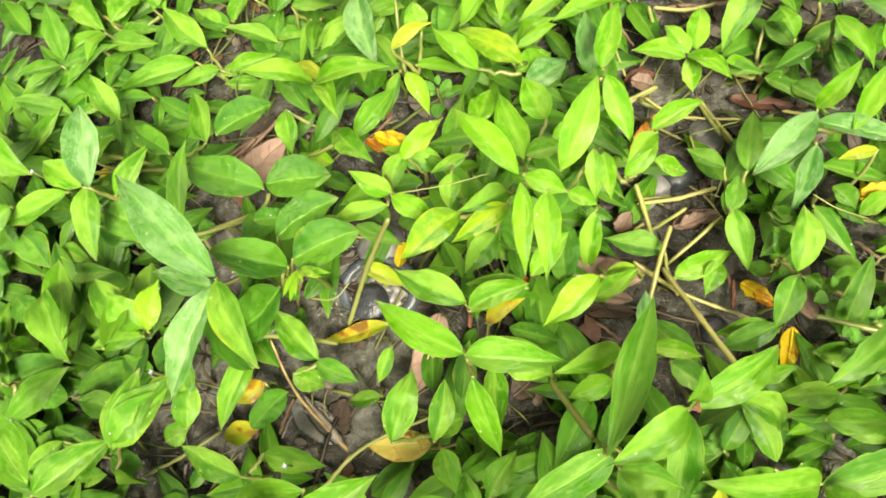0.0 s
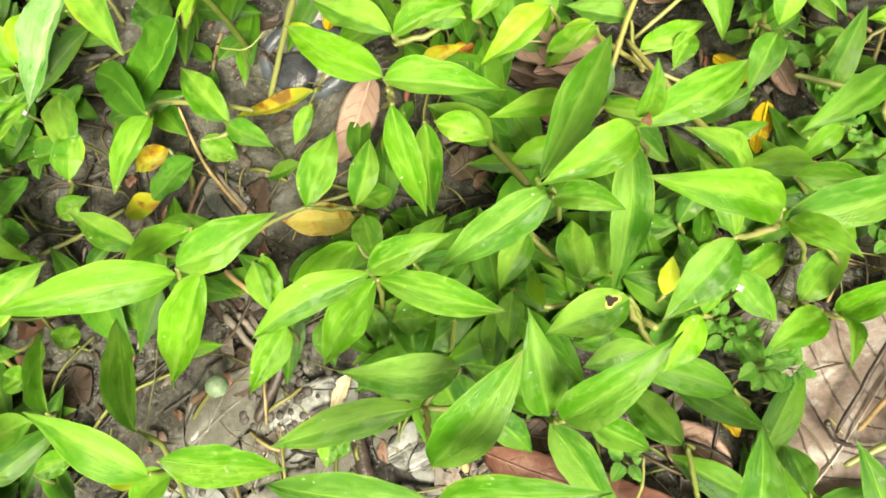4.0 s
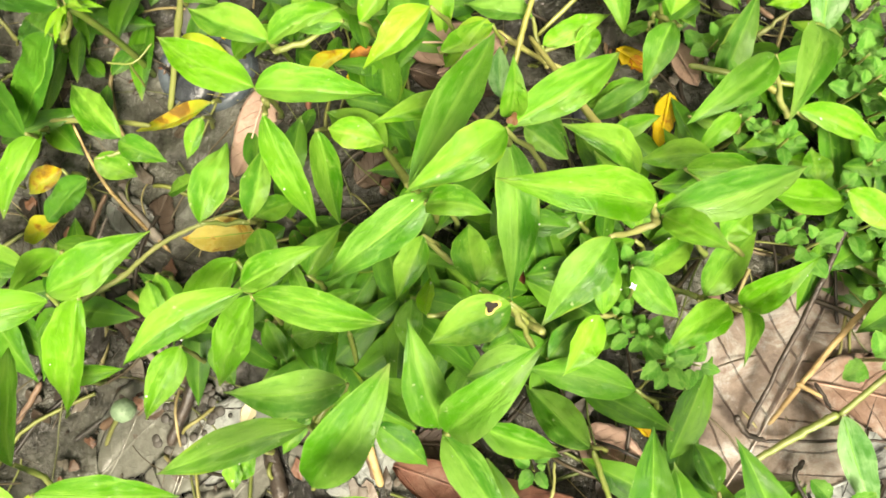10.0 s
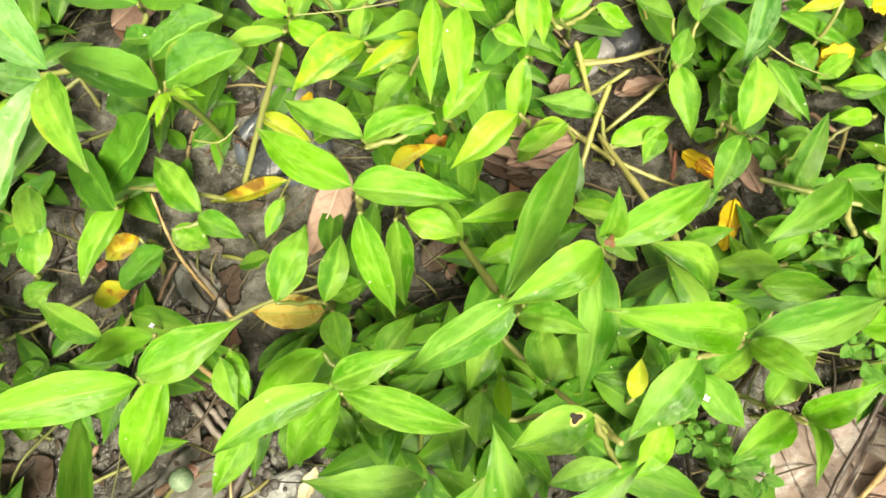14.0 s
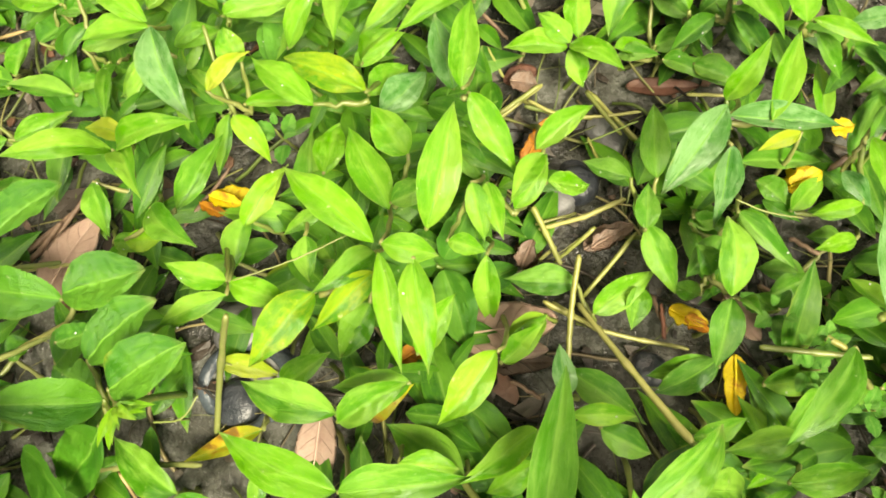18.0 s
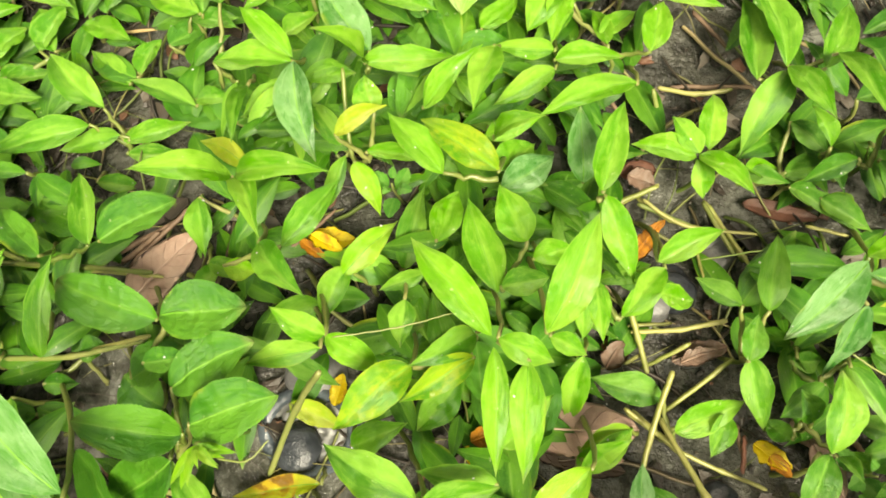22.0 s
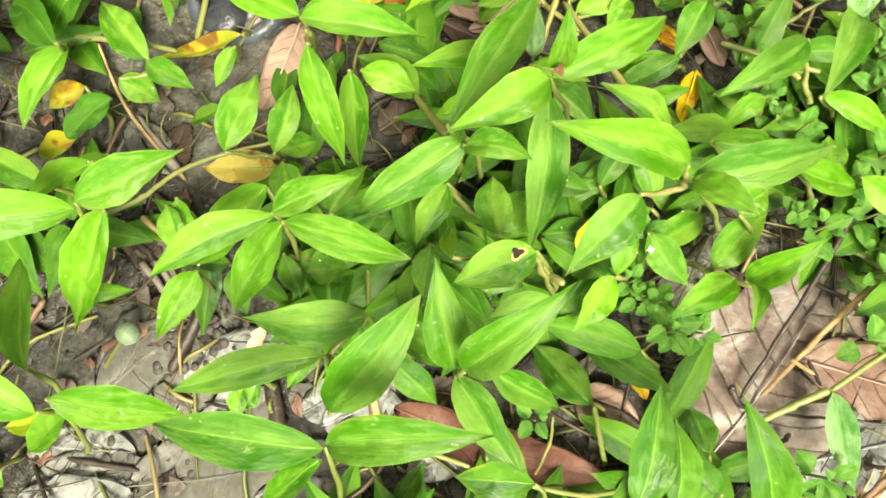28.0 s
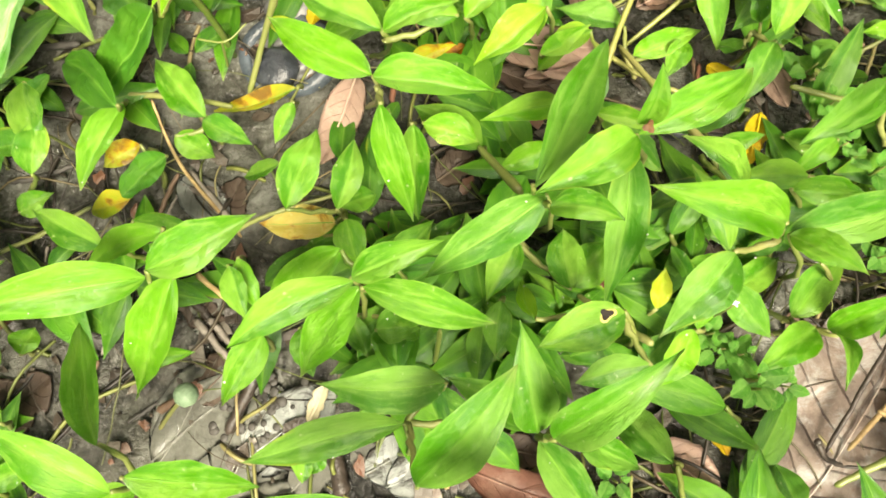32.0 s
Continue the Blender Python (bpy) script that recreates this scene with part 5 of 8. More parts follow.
leaf(p, "m", 0.0884, 0.1473, 0.0135, 0.1020, 0.1431, 0.0164, 0.0085, 0.0011)
leaf(p, "m", 0.1032, 0.1480, 0.0099, 0.1232, 0.1535, 0.0063, 0.0105, 0.0008)
leaf(p, "m", 0.1062, 0.1432, 0.0109, 0.1283, 0.1269, 0.0081, 0.0085, 0.0014)
stalks(p)
p = plant("y", -0.108, 0.007)
leaf(p, "y", -0.1060, 0.0170, 0.0200, -0.1183, 0.0090, 0.0186, 0.0103, 0.0007)
leaf(p, "y", -0.1091, -0.0005, 0.0160, -0.1274, -0.0040, 0.0072, 0.0106, 0.0004)
leaf(p, "s", -0.0963, 0.0131, 0.0200, -0.1111, -0.0008, 0.0180, 0.0119, 0.0010)
stalks(p)
p = plant("d", -0.039, 0.085)
leaf(p, "d", -0.0110, 0.0777, 0.0275, -0.0229, 0.0622, 0.0296, 0.0128, 0.0014)
leaf(p, "d", -0.0582, 0.0985, 0.0225, -0.0793, 0.0919, 0.0160, 0.0105, 0.0007)
stalks(p)
p = plant("d", 0.091, -0.001)
leaf(p, "d", 0.0953, 0.0018, 0.0450, 0.1180, 0.0008, 0.0428, 0.0094, 0.0011)
stalks(p)
p = plant("d", -0.181, 0.030)
leaf(p, "d", -0.1818, 0.0494, 0.0550, -0.1572, 0.0210, 0.0670, 0.0152, 0.0040)
leaf(p, "d", -0.1484, 0.0356, 0.0450, -0.1683, 0.0338, 0.0431, 0.0107, 0.0009)
leaf(p, "m", -0.2058, 0.0153, 0.0425, -0.2189, 0.0396, 0.0356, 0.0133, 0.0009)
leaf(p, "d", -0.2078, 0.0286, 0.0375, -0.2051, 0.0325, 0.0232, 0.0112, -0.0003)
leaf(p, "d", -0.1433, 0.0355, 0.0500, -0.1554, 0.0487, 0.0567, 0.0142, 0.0017)
stalks(p)
p = plant("s", -0.185, 0.001)
leaf(p, "s", -0.2161, 0.0161, 0.0275, -0.1877, 0.0261, 0.0284, 0.0156, 0.0021)
leaf(p, "s", -0.2046, 0.0137, 0.0225, -0.1932, 0.0113, 0.0169, 0.0118, 0.0003)
leaf(p, "s", -0.1517, 0.0126, 0.0250, -0.1391, 0.0170, 0.0236, 0.0105, 0.0007)
leaf(p, "s", -0.1656, -0.0106, 0.0250, -0.1552, 0.0051, 0.0231, 0.0112, 0.0010)
leaf(p, "s", -0.1669, -0.0123, 0.0225, -0.1565, -0.0160, 0.0170, 0.0098, 0.0002)
stalks(p)
p = plant("d", -0.135, 0.024)
leaf(p, "d", -0.1308, 0.0275, 0.0450, -0.1236, 0.0060, 0.0426, 0.0129, 0.0012)
stalks(p)
p = plant("d", -0.163, -0.044)
leaf(p, "d", -0.1500, -0.0064, 0.0120, -0.1397, 0.0015, 0.0107, 0.0113, 0.0007)
leaf(p, "d", -0.1807, -0.0206, 0.0160, -0.1679, -0.0187, 0.0211, 0.0093, 0.0014)
leaf(p, "d", -0.1432, -0.0546, 0.0110, -0.1413, -0.0453, 0.0083, 0.0111, 0.0003)
leaf(p, "d", -0.1670, -0.0579, 0.0160, -0.1514, -0.0559, 0.0208, 0.0090, 0.0016)
leaf(p, "d", -0.1524, -0.0674, 0.0120, -0.1645, -0.0640, 0.0108, 0.0110, 0.0006)
stalks(p)
p = plant("d", -0.181, -0.095)
leaf(p, "d", -0.1432, -0.0783, 0.0228, -0.1714, -0.0908, 0.0116, 0.0128, 0.0008)
leaf(p, "d", -0.1822, -0.0890, 0.0262, -0.1829, -0.0703, 0.0223, 0.0130, 0.0007)
leaf(p, "d", -0.2018, -0.0968, 0.0287, -0.1776, -0.0935, 0.0282, 0.0127, 0.0015)
leaf(p, "d", -0.1808, -0.1038, 0.0287, -0.1982, -0.1125, 0.0291, 0.0114, 0.0011)
stalks(p)
p = plant("d", -0.160, -0.122)
leaf(p, "d", -0.1654, -0.1258, 0.0275, -0.1693, -0.1074, 0.0298, 0.0124, 0.0014)
leaf(p, "d", -0.1547, -0.1085, 0.0250, -0.1411, -0.1171, 0.0233, 0.0113, 0.0008)
leaf(p, "d", -0.1492, -0.1240, 0.0225, -0.1514, -0.1172, 0.0174, 0.0082, 0.0001)
stalks(p)
p = plant("d", -0.104, -0.055)
leaf(p, "d", -0.0999, -0.0522, 0.0250, -0.0785, -0.0510, 0.0228, 0.0073, 0.0011)
stalks(p)
p = plant("d", -0.020, -0.043)
leaf(p, "m", -0.0210, -0.0417, 0.0300, -0.0079, -0.0386, 0.0287, 0.0114, 0.0007)
leaf(p, "m", 0.0159, -0.0313, 0.0300, 0.0150, -0.0482, 0.0283, 0.0094, 0.0009)
leaf(p, "m", -0.0442, -0.0424, 0.0300, -0.0393, -0.0565, 0.0285, 0.0089, 0.0008)
leaf(p, "m", -0.0140, -0.0427, 0.0275, -0.0081, -0.0408, 0.0225, 0.0070, 0.0000)
stalks(p)
p = plant("d", -0.043, -0.081)
leaf(p, "d", -0.0369, -0.0757, 0.0180, -0.0422, -0.0870, 0.0168, 0.0099, 0.0006)
leaf(p, "d", -0.0419, -0.0793, 0.0180, -0.0428, -0.0894, 0.0170, 0.0071, 0.0005)
stalks(p)
p = plant("b", 0.045, -0.032)
leaf(p, "y2", 0.0621, -0.0318, 0.0300, 0.0650, -0.0193, 0.0288, 0.0066, 0.0006)
leaf(p, "d", 0.0356, -0.0262, 0.0300, 0.0482, -0.0117, 0.0281, 0.0134, 0.0009)
stalks(p)
p = plant("d", -0.184, 0.118)
leaf(p, "d", -0.1886, 0.1138, 0.0262, -0.1910, 0.1335, 0.0133, 0.0123, 0.0002)
leaf(p, "d", -0.1718, 0.1282, 0.0388, -0.1829, 0.1455, 0.0472, 0.0113, 0.0020)
stalks(p)
p = plant("d", -0.122, 0.208)
leaf(p, "l", -0.1663, 0.2271, 0.0190, -0.1466, 0.2415, 0.0148, 0.0102, 0.0011)
leaf(p, "m", -0.1107, 0.2088, 0.0225, -0.1137, 0.2345, 0.0244, 0.0109, 0.0016)
leaf(p, "m", -0.1139, 0.2076, 0.0200, -0.0979, 0.2101, 0.0183, 0.0089, 0.0008)
leaf(p, "l", -0.0796, 0.2014, 0.0200, -0.0669, 0.2116, 0.0184, 0.0104, 0.0008)
stalks(p)
p = plant("d", -0.041, 0.236)
leaf(p, "d", -0.0370, 0.2390, 0.0180, -0.0314, 0.2239, 0.0163, 0.0089, 0.0009)
stalks(p)
p = plant("d", -0.122, 0.125)
leaf(p, "d", -0.1465, 0.1439, 0.0150, -0.1331, 0.1441, 0.0084, 0.0078, 0.0003)
leaf(p, "d", -0.1038, 0.1376, 0.0200, -0.1012, 0.1140, 0.0209, 0.0100, 0.0016)
leaf(p, "d", -0.1037, 0.1016, 0.0180, -0.0951, 0.1141, 0.0165, 0.0080, 0.0008)
stalks(p)
p = plant("p", 0.010, 0.125)
leaf(p, "p", 0.0277, 0.1350, 0.0400, 0.0263, 0.1559, 0.0511, 0.0104, 0.0025)
leaf(p, "p", 0.0022, 0.1358, 0.0320, 0.0201, 0.1477, 0.0299, 0.0130, 0.0010)
leaf(p, "l", 0.0126, 0.1122, 0.0300, 0.0256, 0.1178, 0.0252, 0.0099, 0.0004)
stalks(p)
p = plant("d", 0.090, 0.153)
leaf(p, "l", 0.0750, 0.1547, 0.0180, 0.0789, 0.1776, 0.0158, 0.0107, 0.0011)
leaf(p, "m", 0.1040, 0.1656, 0.0180, 0.1168, 0.1543, 0.0163, 0.0097, 0.0008)
leaf(p, "m", 0.1018, 0.1477, 0.0150, 0.1237, 0.1542, 0.0076, 0.0099, 0.0007)
stalks(p)
p = plant("d", 0.112, 0.143)
leaf(p, "m", 0.1041, 0.1436, 0.0110, 0.1170, 0.1383, 0.0079, 0.0098, 0.0005)
leaf(p, "m", 0.1143, 0.1392, 0.0120, 0.1308, 0.1275, 0.0100, 0.0115, 0.0010)
leaf(p, "m", 0.1305, 0.1550, 0.0185, 0.1292, 0.1353, 0.0270, 0.0092, 0.0023)
stalks(p)
p = plant("d", 0.038, 0.098)
leaf(p, "l", 0.0527, 0.1032, 0.0240, 0.0683, 0.1028, 0.0119, 0.0093, 0.0001)
leaf(p, "l", 0.0396, 0.0937, 0.0325, 0.0532, 0.1090, 0.0347, 0.0087, 0.0014)
leaf(p, "l", 0.0327, 0.1052, 0.0300, 0.0347, 0.0855, 0.0280, 0.0078, 0.0010)
stalks(p)
p = plant("d", -0.140, 0.070)
leaf(p, "k", -0.1401, 0.0806, 0.0210, -0.1312, 0.0834, 0.0183, 0.0105, 0.0003)
leaf(p, "k", -0.1661, 0.0771, 0.0235, -0.1851, 0.0843, 0.0242, 0.0134, 0.0012)
leaf(p, "s", -0.1078, 0.0633, 0.0220, -0.1241, 0.0734, 0.0202, 0.0143, 0.0009)
leaf(p, "s", -0.1130, 0.0720, 0.0350, -0.0960, 0.0820, 0.0380, 0.0128, 0.0010)
leaf(p, "k", -0.1516, 0.0700, 0.0200, -0.1413, 0.0708, 0.0155, 0.0078, 0.0003)
stalks(p)
p = plant("b", -0.061, 0.056)
leaf(p, "y2", -0.0682, 0.0657, 0.0145, -0.0506, 0.0578, 0.0060, 0.0085, -0.0002)
leaf(p, "d", -0.0448, 0.0528, 0.0235, -0.0264, 0.0603, 0.0289, 0.0105, 0.0018)
stalks(p)
p = plant("d", -0.111, 0.179)
leaf(p, "m", -0.0998, 0.2066, 0.0325, -0.1025, 0.2234, 0.0432, 0.0156, 0.0021)
leaf(p, "d", -0.1308, 0.1562, 0.0250, -0.1100, 0.1645, 0.0227, 0.0091, 0.0012)
leaf(p, "d", -0.1031, 0.1871, 0.0250, -0.0830, 0.1874, 0.0229, 0.0092, 0.0011)
leaf(p, "d", -0.0930, 0.1792, 0.0250, -0.0974, 0.1571, 0.0226, 0.0056, 0.0012)
stalks(p)
p = plant("d", -0.088, 0.130)
leaf(p, "d", -0.1028, 0.1348, 0.0250, -0.0987, 0.1139, 0.0228, 0.0105, 0.0011)
leaf(p, "d", -0.0968, 0.1113, 0.0250, -0.0825, 0.1078, 0.0234, 0.0076, 0.0008)
leaf(p, "d", -0.0523, 0.1515, 0.0215, -0.0620, 0.1326, 0.0133, 0.0073, 0.0006)
stalks(p)
p = plant("d", -0.006, 0.144)
leaf(p, "l", -0.0008, 0.1430, 0.0310, 0.0139, 0.1547, 0.0240, 0.0129, 0.0005)
leaf(p, "l", -0.0034, 0.1516, 0.0370, 0.0158, 0.1580, 0.0400, 0.0097, 0.0015)
stalks(p)
p = plant("d", 0.133, 0.086)
leaf(p, "l", 0.1504, 0.1076, 0.0157, 0.1563, 0.1317, 0.0121, 0.0075, 0.0011)
leaf(p, "m", 0.1216, 0.0916, 0.0172, 0.1284, 0.0816, 0.0173, 0.0098, 0.0007)
leaf(p, "l", 0.1293, 0.0794, 0.0172, 0.1432, 0.0891, 0.0169, 0.0082, 0.0009)
leaf(p, "m", 0.1465, 0.0769, 0.0157, 0.1364, 0.0789, 0.0134, 0.0073, 0.0004)
stalks(p)
p = plant("d", 0.094, 0.061)
leaf(p, "m", 0.0991, 0.0833, 0.0150, 0.1090, 0.0818, 0.0060, 0.0069, -0.0005)
leaf(p, "m", 0.0973, 0.0630, 0.0240, 0.0931, 0.0726, 0.0294, 0.0093, 0.0013)
leaf(p, "m", 0.0945, 0.0574, 0.0160, 0.0892, 0.0634, 0.0081, 0.0081, -0.0000)
leaf(p, "m", 0.1024, 0.0532, 0.0275, 0.1032, 0.0467, 0.0386, 0.0051, 0.0019)
stalks(p)
p = plant("d", 0.114, 0.020)
leaf(p, "d", 0.1176, 0.0227, 0.0280, 0.1027, 0.0107, 0.0261, 0.0074, 0.0010)
stalks(p)
p = plant("d", 0.018, -0.011)
leaf(p, "d", 0.0086, 0.0156, 0.0285, -0.0150, 0.0354, 0.0142, 0.0144, 0.0006)
leaf(p, "d", 0.0362, -0.0277, 0.0350, 0.0337, -0.0093, 0.0332, 0.0125, 0.0009)
leaf(p, "d", 0.0201, -0.0128, 0.0350, 0.0118, -0.0320, 0.0329, 0.0106, 0.0011)
stalks(p)
p = plant("d", 0.104, -0.020)
leaf(p, "d", 0.1076, -0.0172, 0.0350, 0.1163, -0.0088, 0.0338, 0.0099, 0.0006)
stalks(p)
p = plant("d", 0.141, -0.006)
leaf(p, "d", 0.1400, 0.0009, 0.0250, 0.1395, 0.0127, 0.0239, 0.0095, 0.0006)
leaf(p, "d", 0.1669, -0.0226, 0.0250, 0.1605, -0.0147, 0.0240, 0.0077, 0.0005)
leaf(p, "d", 0.1691, -0.0159, 0.0250, 0.1806, -0.0226, 0.0237, 0.0104, 0.0006)
leaf(p, "d", 0.1054, 0.0261, 0.0185, 0.1328, 0.0249, 0.0060, 0.0103, -0.0003)
stalks(p)
p = plant("d", 0.052, -0.053)
leaf(p, "m", 0.0560, -0.0501, 0.0300, 0.0677, -0.0379, 0.0283, 0.0091, 0.0008)
stalks(p)
p = plant("d", 0.166, -0.048)
leaf(p, "d", 0.1701, -0.0452, 0.0250, 0.1778, -0.0576, 0.0236, 0.0086, 0.0007)
stalks(p)
p = plant("d", -0.170, 0.091)
leaf(p, "p", -0.1700, 0.0910, 0.0540, -0.1740, 0.1230, 0.0620, 0.0161, 0.0017)
leaf(p, "l", -0.1760, 0.0930, 0.0500, -0.1970, 0.1060, 0.0480, 0.0121, 0.0012)
leaf(p, "l", -0.1650, 0.0910, 0.0440, -0.1510, 0.1100, 0.0500, 0.0103, 0.0012)
leaf(p, "m", -0.1610, 0.0810, 0.0300, -0.1820, 0.0920, 0.0280, 0.0171, 0.0012)
stalks(p)
p = plant("d", -0.230, 0.070)
leaf(p, "d", -0.2300, 0.0700, 0.0500, -0.2220, 0.1030, 0.0520, 0.0126, 0.0017)
leaf(p, "k", -0.2300, 0.0870, 0.0280, -0.2210, 0.0750, 0.0240, 0.0128, 0.0008)
leaf(p, "k", -0.2200, 0.0880, 0.0220, -0.2100, 0.0750, 0.0180, 0.0117, 0.0008)
stalks(p)
p = plant("d", -0.200, 0.003)
leaf(p, "m", -0.2000, 0.0030, 0.0400, -0.1760, 0.0220, 0.0420, 0.0135, 0.0015)
leaf(p, "m", -0.2020, 0.0160, 0.0440, -0.2170, 0.0350, 0.0460, 0.0103, 0.0012)
stalks(p)
p = plant("d", 0.043, 0.060)
leaf(p, "b", 0.0430, 0.0600, 0.0220, 0.0270, 0.0530, 0.0200, 0.0098, 0.0009)
stalks(p)
p = plant("d", 0.002, 0.054)
leaf(p, "l", 0.0020, 0.0540, 0.0400, 0.0170, 0.0690, 0.0440, 0.0092, 0.0011)
stalks(p)
p = plant("d", 0.045, 0.034)
leaf(p, "p", 0.0450, 0.0340, 0.0220, 0.0450, 0.0500, 0.0260, 0.0080, 0.0008)
stalks(p)
p = plant("d", -0.205, 0.095)
leaf(p, "d", -0.2371, 0.1169, 0.0488, -0.2020, 0.1011, 0.0465, 0.0190, 0.0024)
leaf(p, "d", -0.1854, 0.0924, 0.0463, -0.2159, 0.0804, 0.0410, 0.0120, 0.0014)
leaf(p, "d", -0.1760, 0.0949, 0.0463, -0.1721, 0.0644, 0.0409, 0.0140, 0.0014)
leaf(p, "d", -0.2074, 0.0862, 0.0488, -0.2286, 0.0645, 0.0479, 0.0127, 0.0017)
stalks(p)
p = plant("d", -0.155, 0.030)
leaf(p, "d", -0.1754, 0.0314, 0.0500, -0.1836, 0.0643, 0.0468, 0.0134, 0.0016)
leaf(p, "d", -0.1452, 0.0355, 0.0500, -0.1673, 0.0550, 0.0473, 0.0132, 0.0014)
leaf(p, "b", -0.1392, 0.0339, 0.0525, -0.1364, 0.0528, 0.0548, 0.0116, 0.0013)
leaf(p, "d", -0.1425, 0.0323, 0.0500, -0.1647, 0.0289, 0.0479, 0.0097, 0.0011)
stalks(p)
p = plant("d", -0.206, 0.019)
leaf(p, "d", -0.2062, 0.0169, 0.0350, -0.2178, 0.0360, 0.0412, 0.0139, 0.0019)
leaf(p, "k", -0.2059, 0.0215, 0.0300, -0.1983, 0.0304, 0.0288, 0.0116, 0.0006)
leaf(p, "k", -0.2392, 0.0436, 0.0300, -0.2276, 0.0320, 0.0282, 0.0124, 0.0009)
leaf(p, "m", -0.1586, 0.0061, 0.0300, -0.1813, 0.0100, 0.0279, 0.0117, 0.0011)
stalks(p)
p = plant("d", -0.224, 0.074)
leaf(p, "k", -0.2327, 0.0673, 0.0280, -0.2209, 0.0641, 0.0267, 0.0127, 0.0007)
leaf(p, "k", -0.2204, 0.0818, 0.0250, -0.2090, 0.0675, 0.0179, 0.0154, 0.0005)
leaf(p, "m", -0.2107, 0.1058, 0.0280, -0.1954, 0.1121, 0.0263, 0.0139, 0.0009)
leaf(p, "k", -0.2149, 0.0523, 0.0280, -0.2022, 0.0407, 0.0261, 0.0133, 0.0009)
stalks(p)
p = plant("d", -0.159, -0.003)
leaf(p, "d", -0.1790, 0.0244, 0.0413, -0.1895, 0.0525, 0.0363, 0.0109, 0.0012)
leaf(p, "d", -0.1592, -0.0164, 0.0302, -0.1584, -0.0240, 0.0069, 0.0112, -0.0006)
leaf(p, "d", -0.1248, -0.0008, 0.0438, -0.1260, 0.0175, 0.0440, 0.0121, 0.0011)
leaf(p, "d", -0.1551, -0.0060, 0.0438, -0.1708, -0.0205, 0.0439, 0.0121, 0.0012)
stalks(p)
p = plant("d", -0.166, 0.186)
leaf(p, "d", -0.1772, 0.1977, 0.0165, -0.1686, 0.2173, 0.0170, 0.0123, 0.0013)
leaf(p, "d", -0.1944, 0.1879, 0.0125, -0.1808, 0.1947, 0.0066, 0.0093, 0.0004)
leaf(p, "d", -0.1405, 0.1844, 0.0135, -0.1609, 0.2023, 0.0084, 0.0104, 0.0010)
leaf(p, "d", -0.1360, 0.1876, 0.0165, -0.1283, 0.2014, 0.0175, 0.0090, 0.0010)
stalks(p)
p = plant("s", -0.126, 0.203)
leaf(p, "s", -0.1266, 0.2010, 0.0140, -0.1141, 0.2128, 0.0089, 0.0107, 0.0006)
leaf(p, "m", -0.1169, 0.2107, 0.0180, -0.0980, 0.2047, 0.0192, 0.0090, 0.0014)
stalks(p)
p = plant("d", -0.009, 0.197)
leaf(p, "d", -0.0052, 0.2005, 0.0200, 0.0032, 0.2132, 0.0186, 0.0099, 0.0007)
stalks(p)
p = plant("d", 0.125, 0.152)
leaf(p, "m", 0.1285, 0.1551, 0.0200, 0.1324, 0.1374, 0.0181, 0.0079, 0.0009)
stalks(p)
p = plant("d", 0.104, 0.069)
leaf(p, "m", 0.0974, 0.0823, 0.0140, 0.1112, 0.0831, 0.0060, 0.0078, 0.0000)
leaf(p, "d", 0.1133, 0.0822, 0.0180, 0.1210, 0.0683, 0.0164, 0.0100, 0.0008)
leaf(p, "m", 0.1054, 0.0750, 0.0180, 0.0912, 0.0642, 0.0161, 0.0100, 0.0009)
leaf(p, "m", 0.1158, 0.0478, 0.0180, 0.1103, 0.0543, 0.0171, 0.0082, 0.0004)
stalks(p)
p = plant("d", 0.117, 0.145)
leaf(p, "d", 0.1226, 0.1528, 0.0400, 0.1292, 0.1267, 0.0454, 0.0107, 0.0023)
leaf(p, "k", 0.1218, 0.1441, 0.0350, 0.1300, 0.1254, 0.0329, 0.0091, 0.0010)
leaf(p, "k", 0.1184, 0.1470, 0.0300, 0.1043, 0.1425, 0.0197, 0.0083, 0.0001)
stalks(p)
p = plant("d", 0.136, 0.128)
leaf(p, "l", 0.1357, 0.1296, 0.0475, 0.1357, 0.1457, 0.0502, 0.0096, 0.0012)
leaf(p, "l", 0.1391, 0.1314, 0.0450, 0.1568, 0.1196, 0.0429, 0.0064, 0.0010)
leaf(p, "m", 0.1437, 0.1305, 0.0375, 0.1549, 0.1186, 0.0226, 0.0082, -0.0000)
stalks(p)
p = plant("d", 0.155, 0.124)
leaf(p, "k", 0.1577, 0.1260, 0.0300, 0.1702, 0.1102, 0.0280, 0.0103, 0.0010)
leaf(p, "p", 0.1573, 0.1327, 0.0325, 0.1746, 0.1313, 0.0351, 0.0077, 0.0012)
leaf(p, "k", 0.1610, 0.1235, 0.0250, 0.1521, 0.1167, 0.0150, 0.0072, -0.0000)
stalks(p)
p = plant("d", 0.152, 0.089)
leaf(p, "l", 0.1575, 0.0963, 0.0250, 0.1523, 0.0741, 0.0309, 0.0088, 0.0021)
leaf(p, "p", 0.1477, 0.0885, 0.0200, 0.1535, 0.0753, 0.0186, 0.0082, 0.0007)
leaf(p, "l", 0.1509, 0.0765, 0.0200, 0.1348, 0.0761, 0.0183, 0.0066, 0.0008)
leaf(p, "k", 0.1682, 0.1075, 0.0200, 0.1594, 0.0970, 0.0185, 0.0064, 0.0007)
stalks(p)
p = plant("d", 0.109, 0.149)
leaf(p, "d", 0.1114, 0.1518, 0.0275, 0.1060, 0.1656, 0.0302, 0.0075, 0.0011)
leaf(p, "k", 0.1139, 0.1527, 0.0225, 0.1203, 0.1388, 0.0166, 0.0068, 0.0004)
stalks(p)
p = plant("d", 0.119, 0.081)
